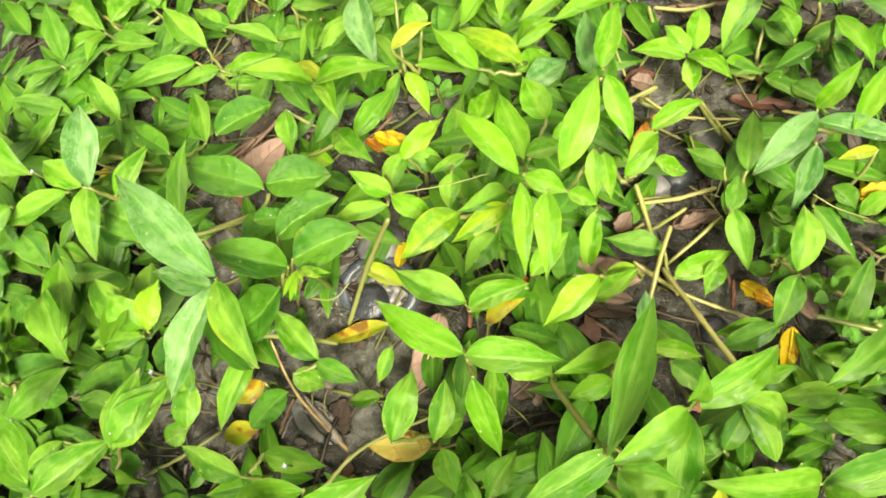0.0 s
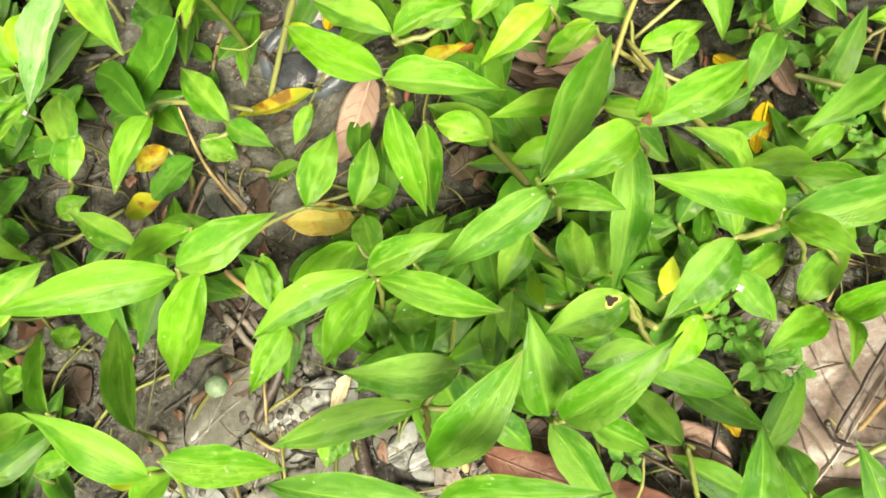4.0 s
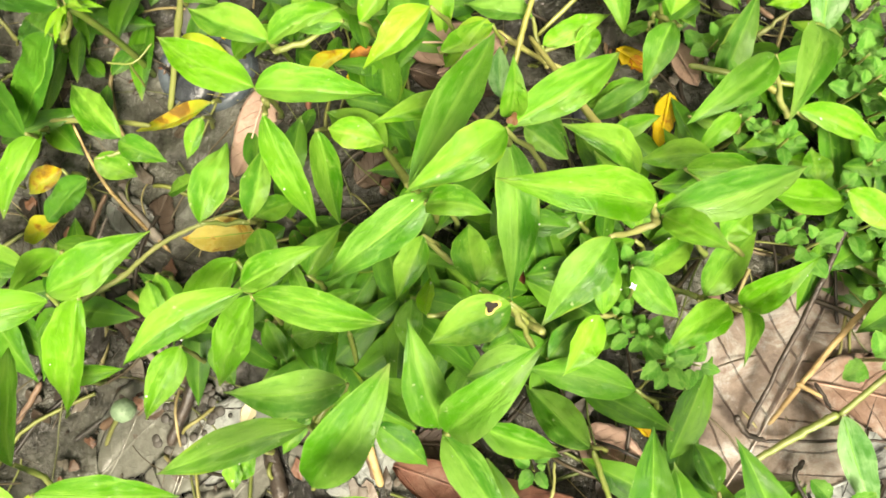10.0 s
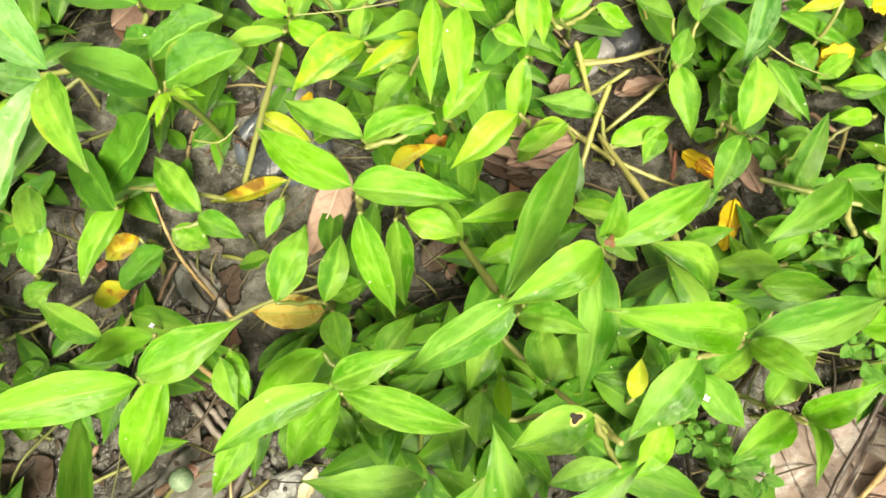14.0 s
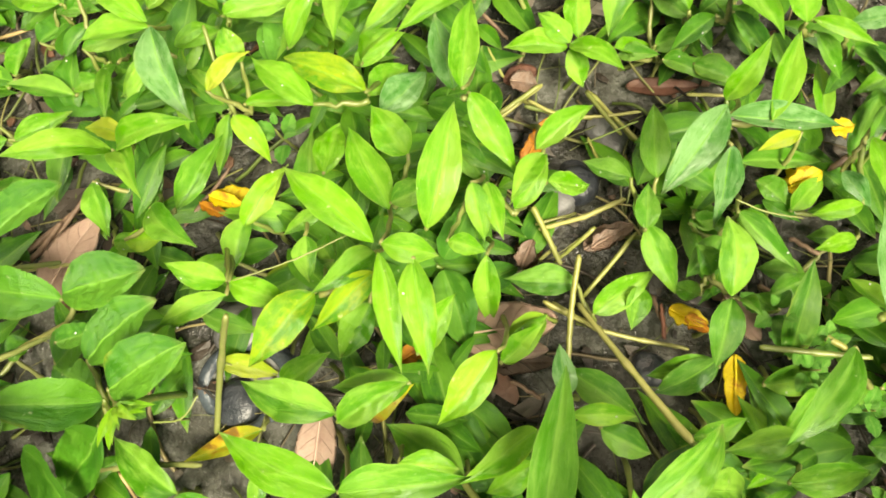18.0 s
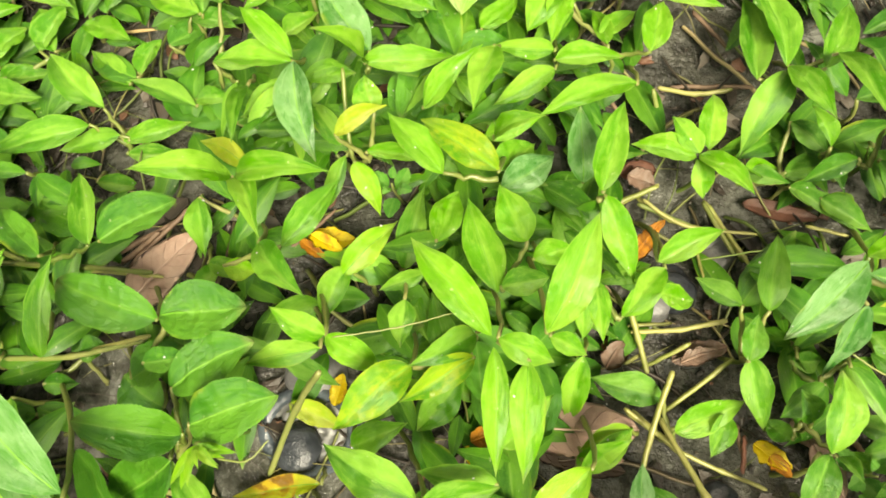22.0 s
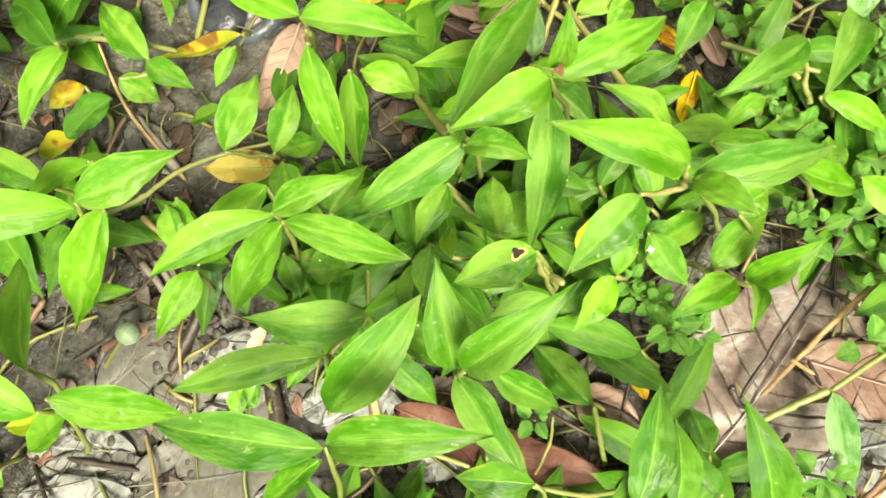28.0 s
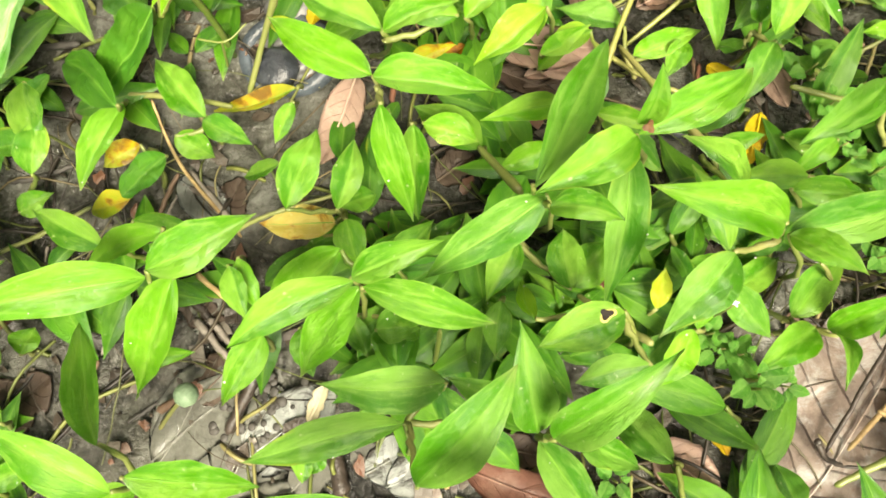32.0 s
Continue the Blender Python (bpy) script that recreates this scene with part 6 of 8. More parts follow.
leaf(p, "k", 0.1227, 0.0850, 0.0142, 0.1330, 0.0752, 0.0141, 0.0072, 0.0008)
leaf(p, "k", 0.1239, 0.0840, 0.0128, 0.1137, 0.0739, 0.0100, 0.0073, 0.0006)
stalks(p)
p = plant("p", 0.134, 0.038)
leaf(p, "p", 0.1351, 0.0396, 0.0450, 0.1394, 0.0713, 0.0503, 0.0110, 0.0024)
leaf(p, "l", 0.1414, 0.0417, 0.0350, 0.1369, 0.0542, 0.0249, 0.0071, 0.0001)
stalks(p)
p = plant("d", 0.117, 0.087)
leaf(p, "m", 0.1078, 0.0795, 0.0300, 0.1213, 0.0586, 0.0275, 0.0080, 0.0013)
leaf(p, "y2", 0.1338, 0.1014, 0.0300, 0.1195, 0.0982, 0.0285, 0.0058, 0.0008)
stalks(p)
p = plant("d", 0.166, 0.106)
leaf(p, "l", 0.1707, 0.1089, 0.0312, 0.1613, 0.0977, 0.0276, 0.0085, 0.0006)
leaf(p, "k", 0.1702, 0.1086, 0.0338, 0.1609, 0.1237, 0.0341, 0.0095, 0.0011)
stalks(p)
p = plant("d", 0.128, 0.057)
leaf(p, "m", 0.1162, 0.0537, 0.0150, 0.1332, 0.0577, 0.0133, 0.0088, 0.0008)
leaf(p, "l", 0.1481, 0.0664, 0.0150, 0.1349, 0.0656, 0.0136, 0.0070, 0.0007)
stalks(p)
p = plant("d", -0.128, -0.110)
leaf(p, "d", -0.1280, -0.1100, 0.0180, -0.1400, -0.1040, 0.0200, 0.0089, 0.0007)
leaf(p, "d", -0.1280, -0.1090, 0.0180, -0.1180, -0.1180, 0.0180, 0.0106, 0.0007)
leaf(p, "b", -0.1280, -0.1100, 0.0190, -0.1310, -0.1160, 0.0220, 0.0072, 0.0004)
stalks(p)

# ---- fallen leaves, twigs, creeping stems, stones and tiny weeds ----
dry_leaf("big", 0.1081, -0.0933, 0.1526, -0.0215, 0.0553, 0.0050, .05)
dry_leaf("rust", 0.1359, -0.0604, 0.1956, -0.0692, 0.0211, 0.0080, .10)
dry_leaf("mould", 0.1373, -0.0898, 0.1964, -0.0793, 0.0303, 0.0030, .06)
dry_leaf("grey", 0.1162, -0.0764, 0.1420, -0.1080, 0.0229, 0.0030, .06)
dry_leaf("red", 0.0068, -0.0828, 0.0762, -0.0999, 0.0199, 0.0100, .5)
dry_leaf("pink", 0.0668, -0.0742, 0.0866, -0.0863, 0.0176, 0.0050, .2)
dry_leaf("taupe", -0.1025, -0.0907, -0.0697, -0.0574, 0.0232, 0.0020, .05)
dry_leaf("grey", -0.1205, -0.1242, -0.0807, -0.1104, 0.0210, 0.0020, .06)
dry_leaf("taupe", -0.0820, -0.1240, -0.0377, -0.0978, 0.0324, 0.0020, .05)
dry_leaf("taupe", -0.0771, -0.1048, -0.0592, -0.0614, 0.0357, 0.0015, .04)
dry_leaf("grey", -0.0317, -0.1153, 0.0015, -0.1011, 0.0228, 0.0020, .05)
dry_leaf("pink", -0.0350, 0.0440, -0.0450, 0.0120, 0.0136, 0.0160, 0.12)
dry_leaf("pink", 0.0113, 0.0609, 0.0481, 0.0586, 0.0183, 0.0160, .12)
dry_leaf("umber", 0.0123, 0.0543, 0.0454, 0.0461, 0.0114, 0.0040, .12)
dry_leaf("red", 0.0479, 0.1537, 0.0619, 0.1541, 0.0099, 0.0060, .5)
dry_leaf("red", 0.0930, 0.1417, 0.1192, 0.1360, 0.0080, 0.0050, .35)
dry_leaf("orange", 0.0471, 0.1157, 0.0622, 0.1326, 0.0067, 0.0160, .3)
dry_leaf("pink", -0.1257, 0.0971, -0.1011, 0.1216, 0.0159, 0.0140, .12)
dry_leaf("yellow", 0.0860, 0.0560, 0.0970, 0.0480, 0.0078, 0.0120, 0.2)
dry_leaf("yellow", 0.1010, 0.0370, 0.0970, 0.0180, 0.0081, 0.0140, 0.25)
dry_leaf("pink", 0.1022, 0.0640, 0.1077, 0.0546, 0.0075, 0.0050, .2)
dry_leaf("umber", 0.0652, 0.0856, 0.0773, 0.0886, 0.0067, 0.0060, .3)
dry_leaf("red", 0.0409, 0.0797, 0.0492, 0.0887, 0.0059, 0.0060, .3)
dry_leaf("yellow", -0.0655, 0.1224, -0.0490, 0.1235, 0.0093, 0.0120, .3)
dry_leaf("pink", 0.0225, 0.0520, 0.0478, 0.0589, 0.0076, 0.0080, .2)
dry_leaf("umber", 0.0226, 0.0488, 0.0327, 0.0502, 0.0055, 0.0040, .2)
dry_leaf("pink", 0.1120, 0.0461, 0.1115, 0.0563, 0.0065, 0.0080, .3)
dry_leaf("orange", 0.0905, 0.0522, 0.0966, 0.0456, 0.0060, 0.0120, .3)
dry_leaf("orange", -0.0072, 0.0546, 0.0017, 0.0591, 0.0078, 0.0120, .4)
dry_leaf("red", 0.0393, 0.0852, 0.0514, 0.0922, 0.0084, 0.0060, .25)
dry_leaf("rust", 0.0641, 0.0829, 0.0835, 0.0891, 0.0083, 0.0060, .25)
dry_leaf("yellow", 0.1344, 0.0877, 0.1455, 0.0937, 0.0115, 0.0120, .15)
dry_leaf("umber", -0.0067, 0.0121, 0.0062, 0.0214, 0.0127, 0.0040, .2)
dry_leaf("umber", -0.0292, -0.0151, -0.0156, -0.0094, 0.0105, 0.0030, .2)
dry_leaf("yellow", 0.0788, -0.0610, 0.0868, -0.0740, 0.0068, 0.0120, .3)
dry_leaf("orange", 0.0731, 0.0019, 0.0775, -0.0150, 0.0057, 0.0080, .3)
dry_leaf("orange", -0.2024, 0.1512, -0.1894, 0.1472, 0.0066, 0.0100, .3)
dry_leaf("yellow", -0.1916, 0.1012, -0.1917, 0.1171, 0.0076, 0.0120, .3)
dry_leaf("yellow", -0.0630, 0.1230, -0.0520, 0.1170, 0.0067, 0.0180, 0.35)
dry_leaf("orange", -0.0670, 0.1210, -0.0580, 0.1150, 0.0050, 0.0160, 0.4)
dry_leaf("yellow", -0.0532, 0.0651, -0.0514, 0.0760, 0.0065, 0.0100, .3)
dry_leaf("yellow", -0.0070, 0.0467, -0.0027, 0.0558, 0.0076, 0.0100, .3)
dry_leaf("cream", -0.0451, -0.0725, -0.0401, -0.0587, 0.0063, 0.0120, .3)
dry_leaf("grey", -0.1003, 0.0097, -0.0797, -0.0067, 0.0148, 0.0020, .1)
dry_leaf("grey", -0.0325, -0.0141, -0.0198, -0.0238, 0.0101, 0.0020, .1)
dry_leaf("umber", 0.0117, -0.0764, 0.0362, -0.0807, 0.0114, 0.0040, .2)
dry_leaf("umber", -0.0902, -0.0676, -0.0684, -0.0481, 0.0148, 0.0020, .1)
dry_leaf("umber", -0.0983, -0.0317, -0.0785, -0.0454, 0.0114, 0.0020, .12)
dry_leaf("umber", 0.0276, 0.0505, 0.0382, 0.0669, 0.0083, 0.0040, .2)
stick("straw", 0.00045, 0.00078, (-0.1071, 0.0351, 0.0141), (-0.0969, 0.0137, 0.0082), (-0.0749, -0.0103, 0.0022))
stick("black", 0.00095, 0.0007, (0.1508, -0.0092, 0.0209), (0.1356, -0.0376, 0.0181), (0.1163, -0.0721, 0.0156))
stick("straw", 0.00104, 0.00069, (0.1585, -0.0317, 0.0175), (0.1402, -0.0505, 0.0174), (0.1217, -0.0710, 0.0173))
stick("straw", 0.00085, 0.00051, (0.1305, -0.0586, 0.0185), (0.1370, -0.0629, 0.0200))
stick("black", 0.00069, 0.00052, (0.1370, -0.0587, 0.0159), (0.1400, -0.0661, 0.0178))
stick("black", 0.00118, 0.00067, (0.1115, -0.0681, 0.0198), (0.1149, -0.0732, 0.0176), (0.1213, -0.0758, 0.0152))
stick("black", 0.00051, 0.00051, (0.1201, -0.0758, 0.0153), (0.1550, -0.0768, 0.0116), (0.1857, -0.0769, 0.0088))
stick("black", 0.00085, 0.00051, (0.1321, -0.0819, 0.0143), (0.1299, -0.0879, 0.0133), (0.1383, -0.1009, 0.0111))
stick("straw", 0.00077, 0.00043, (0.1547, -0.1067, 0.0098), (0.1687, -0.0895, 0.0155))
stick("straw", 0.00060, 0.00034, (0.1573, -0.1050, 0.0117), (0.1616, -0.0928, 0.0148), (0.1633, -0.0845, 0.0179))
stick("straw", 0.00070, 0.00035, (0.1541, -0.1041, 0.0079), (0.1682, -0.0934, 0.0134))
stick("straw", 0.00061, 0.00043, (0.1566, -0.1076, 0.0077), (0.1594, -0.0946, 0.0139))
stick("dark", 0.00245, 0.00193, (0.1433, -0.1082, 0.0064), (0.1856, -0.1042, 0.0046))
stick("brown", 0.00111, 0.00093, (-0.0079, -0.0151, 0.0062), (-0.0004, -0.0377, 0.0047), (0.0093, -0.0602, 0.0040))
stick("straw", 0.00145, 0.00145, (-0.0025, -0.0767, 0.0049), (0.0015, -0.0912, 0.0032))
# these two are black strips added for the dark cracks between plastered leaves
stick("black", 0.00240, 0.00180, (-0.0631, -0.0452, 0.0006), (-0.0690, -0.0631, -0.0030), (-0.0767, -0.0788, -0.0068))
stick("black", 0.00260, 0.00300, (-0.0390, -0.0785, -0.0030), (-0.0330, -0.0965, -0.0016))
stick("brown", 0.00170, 0.00132, (-0.1004, -0.0718, -0.0031), (-0.0855, -0.0642, 0.0014))
stick("straw", 0.00111, 0.00066, (-0.0881, -0.0244, 0.0059), (-0.0782, -0.0320, 0.0039), (-0.0683, -0.0382, 0.0024))
stick("grey", 0.00136, 0.00091, (-0.0856, -0.0389, -0.0025), (-0.0723, -0.0525, -0.0041))
stick("brown", 0.00114, 0.00091, (-0.1227, -0.0555, -0.0010), (-0.1324, -0.0704, -0.0029))
stick("black", 0.00112, 0.00090, (-0.1118, -0.1108, -0.0067), (-0.0837, -0.1135, -0.0075))
stick("brown", 0.00126, 0.00105, (-0.0025, -0.0380, 0.0056), (0.0056, -0.0519, 0.0038))
stick("brown", 0.00145, 0.00125, (-0.0075, -0.0654, 0.0046), (0.0001, -0.0891, 0.0031))
stick("grey", 0.00126, 0.00190, (-0.0952, 0.0126, 0.0042), (-0.0779, -0.0069, 0.0025))
stick("brown", 0.00083, 0.00083, (-0.1041, -0.0034, 0.0046), (-0.0985, 0.0112, 0.0060))
stick("grey", 0.00145, 0.00124, (-0.0907, -0.0396, -0.0027), (-0.0775, -0.0532, -0.0046))
stick("brown", 0.00120, 0.00100, (-0.0219, -0.0032, 0.0067), (-0.0197, -0.0179, 0.0038))
stick("red", 0.00127, 0.00106, (-0.0244, 0.0550, 0.0055), (-0.0237, 0.0395, 0.0061))
stick("brown", 0.00112, 0.00090, (-0.1431, 0.1112, 0.0166), (-0.1097, 0.1284, 0.0208))
stick("dark", 0.00111, 0.00133, (-0.1660, 0.0553, 0.0064), (-0.1383, 0.0574, 0.0102))
stick("brown", 0.00096, 0.00076, (-0.1271, 0.1110, 0.0199), (-0.1062, 0.1323, 0.0222))
stick("brown", 0.00077, 0.00058, (-0.0757, 0.1151, 0.0156), (-0.0556, 0.1327, 0.0181))
stick("brown", 0.00111, 0.00093, (0.1184, 0.0585, 0.0026), (0.1255, 0.0494, 0.0037))
stick("brown", 0.00076, 0.00076, (0.0834, 0.0620, -0.0006), (0.0845, 0.0479, 0.0013))
stick("brown", 0.00107, 0.00086, (-0.1301, 0.1121, 0.0197), (-0.1157, 0.1226, 0.0235))
stick("straw", 0.00074, 0.00074, (-0.1595, 0.2088, 0.0084), (-0.1318, 0.2123, 0.0085))
stick("straw", 0.00095, 0.00071, (0.0665, 0.2315, 0.0054), (0.0909, 0.2395, 0.0097))
stick("brown", 0.00071, 0.00071, (0.0640, 0.2262, 0.0052), (0.0911, 0.2302, 0.0075))
stick("brown", 0.00092, 0.00092, (0.0679, 0.1873, 0.0025), (0.0986, 0.1863, 0.0033))
stick("brown", 0.00094, 0.00070, (0.0776, 0.2184, 0.0050), (0.0897, 0.2010, 0.0062))
stick("cream", 0.00069, 0.00069, (-0.0892, 0.1655, 0.0132), (-0.0807, 0.1663, 0.0146))
creeper(0.00093, 0.00082, (0.1758, -0.0369, 0.0349), (0.1549, -0.0523, 0.0324), (0.1366, -0.0670, 0.0301))
creeper(0.00118, 0.00094, (0.1361, -0.0667, 0.0302), (0.1268, -0.0725, 0.0269), (0.1144, -0.0805, 0.0235))
creeper(0.00095, 0.00060, (-0.0871, -0.0304, 0.0349), (-0.0765, -0.0219, 0.0295), (-0.0685, -0.0119, 0.0242), (-0.0562, -0.0037, 0.0187), (-0.0311, 0.0061, 0.0133))
creeper(0.00080, 0.00069, (-0.0011, -0.0413, 0.0396), (-0.0045, -0.0543, 0.0091))
creeper(0.00050, 0.00050, (0.0576, -0.0814, 0.0175), (0.0566, -0.0897, 0.0192), (0.0526, -0.0991, 0.0205))
creeper(0.00083, 0.00083, (0.0681, -0.0764, 0.0295), (0.0720, -0.0879, 0.0209), (0.0756, -0.0961, 0.0122))
creeper(0.00080, 0.00069, (0.0499, -0.0999, 0.0323), (0.0668, -0.1034, 0.0242), (0.0817, -0.1022, 0.0161))
creeper(0.00079, 0.00079, (0.1521, -0.0210, 0.0114), (0.1649, -0.0294, 0.0122), (0.1769, -0.0393, 0.0129))
creeper(0.00105, 0.00078, (0.1305, 0.0226, 0.0195), (0.1455, 0.0174, 0.0059))
creeper(0.00098, 0.00085, (0.1597, -0.0132, 0.0288), (0.1775, -0.0176, 0.0205))
creeper(0.00091, 0.00091, (0.0448, -0.0359, 0.0617), (0.0494, -0.0408, 0.0572))
creeper(0.00086, 0.00086, (0.0192, -0.0949, 0.0204), (0.0325, -0.0981, 0.0212))
creeper(0.00107, 0.00094, (0.0591, 0.0786, 0.0143), (0.0525, 0.0596, 0.0101), (0.0486, 0.0436, 0.0056), pale=True)
creeper(0.00083, 0.00139, (0.0562, 0.0634, 0.0045), (0.0650, 0.0397, 0.0219), (0.0746, 0.0154, 0.0388), pale=True)
creeper(0.00082, 0.00068, (0.0617, 0.0526, 0.0060), (0.0754, 0.0468, 0.0051), (0.0896, 0.0413, 0.0044), pale=True)
creeper(0.00098, 0.00084, (0.0804, 0.0964, 0.0074), (0.0652, 0.0936, 0.0037), (0.0488, 0.0928, 0.0011), pale=True)
creeper(0.00114, 0.00100, (0.0481, 0.1007, 0.0046), (0.0512, 0.0902, 0.0022), (0.0540, 0.0783, 0.0004), pale=True)
creeper(0.00083, 0.00083, (0.0812, 0.0835, 0.0085), (0.0589, 0.0653, 0.0001), pale=True)
creeper(0.00072, 0.00087, (0.0522, 0.0801, -0.0018), (0.0682, 0.0887, 0.0052), pale=True)
creeper(0.00074, 0.00089, (0.0778, 0.1419, 0.0009), (0.0899, 0.1169, 0.0061), pale=True)
creeper(0.00090, 0.00075, (0.0535, 0.1431, 0.0005), (0.0655, 0.1348, -0.0005), (0.0778, 0.1313, -0.0003), pale=True)
creeper(0.00032, 0.00026, (0.0851, 0.1159, 0.0295), (0.0679, 0.1143, 0.0222))
creeper(0.00030, 0.00024, (0.1070, 0.0832, 0.0334), (0.1153, 0.0779, 0.0318), (0.1264, 0.0739, 0.0303))
creeper(0.00091, 0.00091, (0.0622, 0.1488, -0.0008), (0.0439, 0.1398, -0.0035), pale=True)
creeper(0.00085, 0.00071, (-0.1459, 0.1098, 0.0203), (-0.1116, 0.1062, 0.0258), pale=True)
creeper(0.00083, 0.00083, (-0.1366, 0.0819, 0.0194), (-0.1122, 0.0860, 0.0284), pale=True)
creeper(0.00071, 0.00085, (0.0482, 0.0660, 0.0004), (0.0619, 0.0519, 0.0061), pale=True)
creeper(0.00072, 0.00072, (0.0467, 0.0819, -0.0017), (0.0542, 0.0858, -0.0025), pale=True)
creeper(0.00106, 0.00106, (-0.0495, 0.0740, 0.0526), (-0.0618, 0.0636, 0.0294), (-0.0763, 0.0415, 0.0046))
creeper(0.00108, 0.00092, (-0.1157, 0.0366, 0.0142), (-0.0969, 0.0358, 0.0151), (-0.0773, 0.0325, 0.0160))
creeper(0.00108, 0.00149, (0.0077, 0.0161, 0.0302), (0.0200, -0.0034, 0.0521))
creeper(0.00085, 0.00109, (0.0374, -0.0298, 0.0411), (0.0461, -0.0375, 0.0509), (0.0530, -0.0432, 0.0605))
creeper(0.00043, 0.00043, (-0.0760, 0.0480, 0.0331), (-0.0815, 0.0482, 0.0131))
creeper(0.00036, 0.00028, (-0.0839, 0.0486, 0.0332), (-0.0750, 0.0480, 0.0330), (-0.0686, 0.0543, 0.0333))
creeper(0.00110, 0.00092, (-0.2056, 0.1242, 0.0132), (-0.1847, 0.1192, 0.0191), (-0.1609, 0.1112, 0.0263))
creeper(0.00109, 0.00094, (-0.1680, 0.0785, 0.0180), (-0.1416, 0.0795, 0.0218), (-0.1155, 0.0851, 0.0244))
creeper(0.00100, 0.00100, (-0.2006, 0.1142, 0.0136), (-0.1526, 0.1108, 0.0214), (-0.1154, 0.1076, 0.0259))
creeper(0.00076, 0.00076, (-0.0514, 0.1758, 0.0404), (-0.0496, 0.1514, 0.0269), (-0.0460, 0.1452, 0.0126))
creeper(0.00097, 0.00081, (0.0579, 0.1797, 0.0155), (0.0645, 0.1673, -0.0001))
creeper(0.00098, 0.00082, (0.0533, 0.1401, 0.0021), (0.0745, 0.1308, 0.0015))
creeper(0.00097, 0.00081, (0.0767, 0.1407, 0.0027), (0.0844, 0.1199, 0.0076))
stone("dark", 0.0759, 0.0370, 0.0004, 0.0063)
stone("grey", 0.0850, 0.1244, -0.0081, 0.0078)
stone("grey", 0.0543, 0.0996, -0.0096, 0.0061)
stone("dark", 0.0685, 0.1141, -0.0158, 0.0084)
stone("pale", -0.0221, -0.0169, 0.0018, 0.0057)
stone("grey", -0.0626, 0.0773, 0.0056, 0.0107)
stone("red", 0.0470, -0.0240, 0.0153, 0.0042)
stone("dark", -0.0665, 0.0510, 0.0071, 0.0082)
stone("grey", 0.0597, 0.1043, -0.0089, 0.0070)
sprig(0.0781, -0.0384, 0.0239, 120, 0.74)
sprig(0.0907, -0.0536, 0.0254, 202, 0.80)
sprig(0.0989, -0.0528, 0.0255, 46, 0.65)
sprig(0.0821, -0.0230, 0.0227, 205, 0.83)
sprig(0.1571, 0.0398, 0.0194, 148, 0.92)
sprig(0.1763, 0.0393, 0.0198, 30, 0.70)
sprig(0.1830, 0.0354, 0.0199, 274, 0.76)
sprig(0.1545, 0.0286, 0.0197, 88, 0.93)
sprig(0.1647, 0.0247, 0.0199, 134, 0.70)
sprig(0.1562, 0.0065, 0.0203, 13, 0.93)
sprig(0.1711, -0.0026, 0.0203, 133, 0.92)
sprig(0.1470, -0.0006, 0.0206, 99, 0.68)
sprig(0.1511, -0.0131, 0.0211, 148, 0.86)
sprig(0.1573, -0.0219, 0.0212, 190, 0.65)
sprig(0.1687, -0.0097, 0.0205, 310, 0.75)
sprig(0.1781, -0.0009, 0.0202, 198, 0.81)
sprig(0.1565, -0.0305, 0.0216, 91, 0.71)
sprig(0.1304, -0.0129, 0.0217, 143, 0.65)
sprig(0.1351, -0.0183, 0.0219, 280, 0.94)
sprig(0.1511, -0.0524, 0.0227, 3, 0.97)
sprig(0.1367, -0.0927, 0.0236, 293, 0.89)
sprig(0.1762, -0.0408, 0.0209, 159, 0.94)
sprig(0.1790, -0.0476, 0.0209, 260, 0.69)
sprig(0.1282, -0.0973, 0.0239, 216, 0.85)
sprig(0.1752, -0.0934, 0.0211, 220, 0.79)
sprig(0.0508, -0.0818, 0.0229, 119, 0.74)
sprig(0.1241, 0.0180, 0.0197, 22, 0.65)
sprig(0.1308, 0.0142, 0.0200, 236, 0.86)
sprig(0.1209, 0.0219, 0.0194, 143, 0.82)
sprig(0.1789, 0.0281, 0.0199, 331, 0.80)
sprig(0.1850, 0.0189, 0.0200, 175, 0.68)
sprig(0.1817, 0.0098, 0.0201, 344, 0.69)
sprig(0.1741, 0.0680, 0.0194, 211, 0.97)
sprig(0.1886, 0.0672, 0.0197, 325, 0.86)
sprig(0.1752, 0.0457, 0.0197, 141, 0.69)
sprig(0.1852, 0.0394, 0.0199, 223, 0.90)
sprig(0.1685, 0.0500, 0.0195, 164, 0.86)
sprig(0.1594, 0.0326, 0.0196, 101, 0.96)
sprig(0.1582, 0.0546, 0.0191, 51, 0.94)
sprig(0.1916, 0.0773, 0.0197, 117, 0.73)
sprig(0.1641, 0.0423, 0.0195, 298, 0.85)
sprig(0.1873, 0.0278, 0.0199, 121, 0.67)
sprig(0.1533, 0.0428, 0.0193, 90, 0.73)
sprig(-0.1538, 0.2180, 0.0203, 13, 0.64)
sprig(-0.1339, 0.2334, 0.0201, 357, 0.65)
sprig(-0.1350, 0.2249, 0.0202, 146, 0.90)
sprig(-0.0152, 0.2049, 0.0194, 167, 0.63)
sprig(-0.0244, 0.2060, 0.0196, 147, 0.74)
sprig(-0.0347, 0.1387, 0.0195, 78, 0.91)
sprig(0.1183, 0.0356, 0.0183, 317, 0.88)
sprig(0.1200, 0.0281, 0.0189, 39, 0.73)
sprig(0.1133, 0.0478, 0.0171, 98, 0.96)
sprig(0.1270, 0.0364, 0.0186, 149, 0.67)
sprig(0.0864, -0.0441, 0.0246, 232, 0.68)
sprig(0.0896, -0.0511, 0.0252, 185, 1.00)
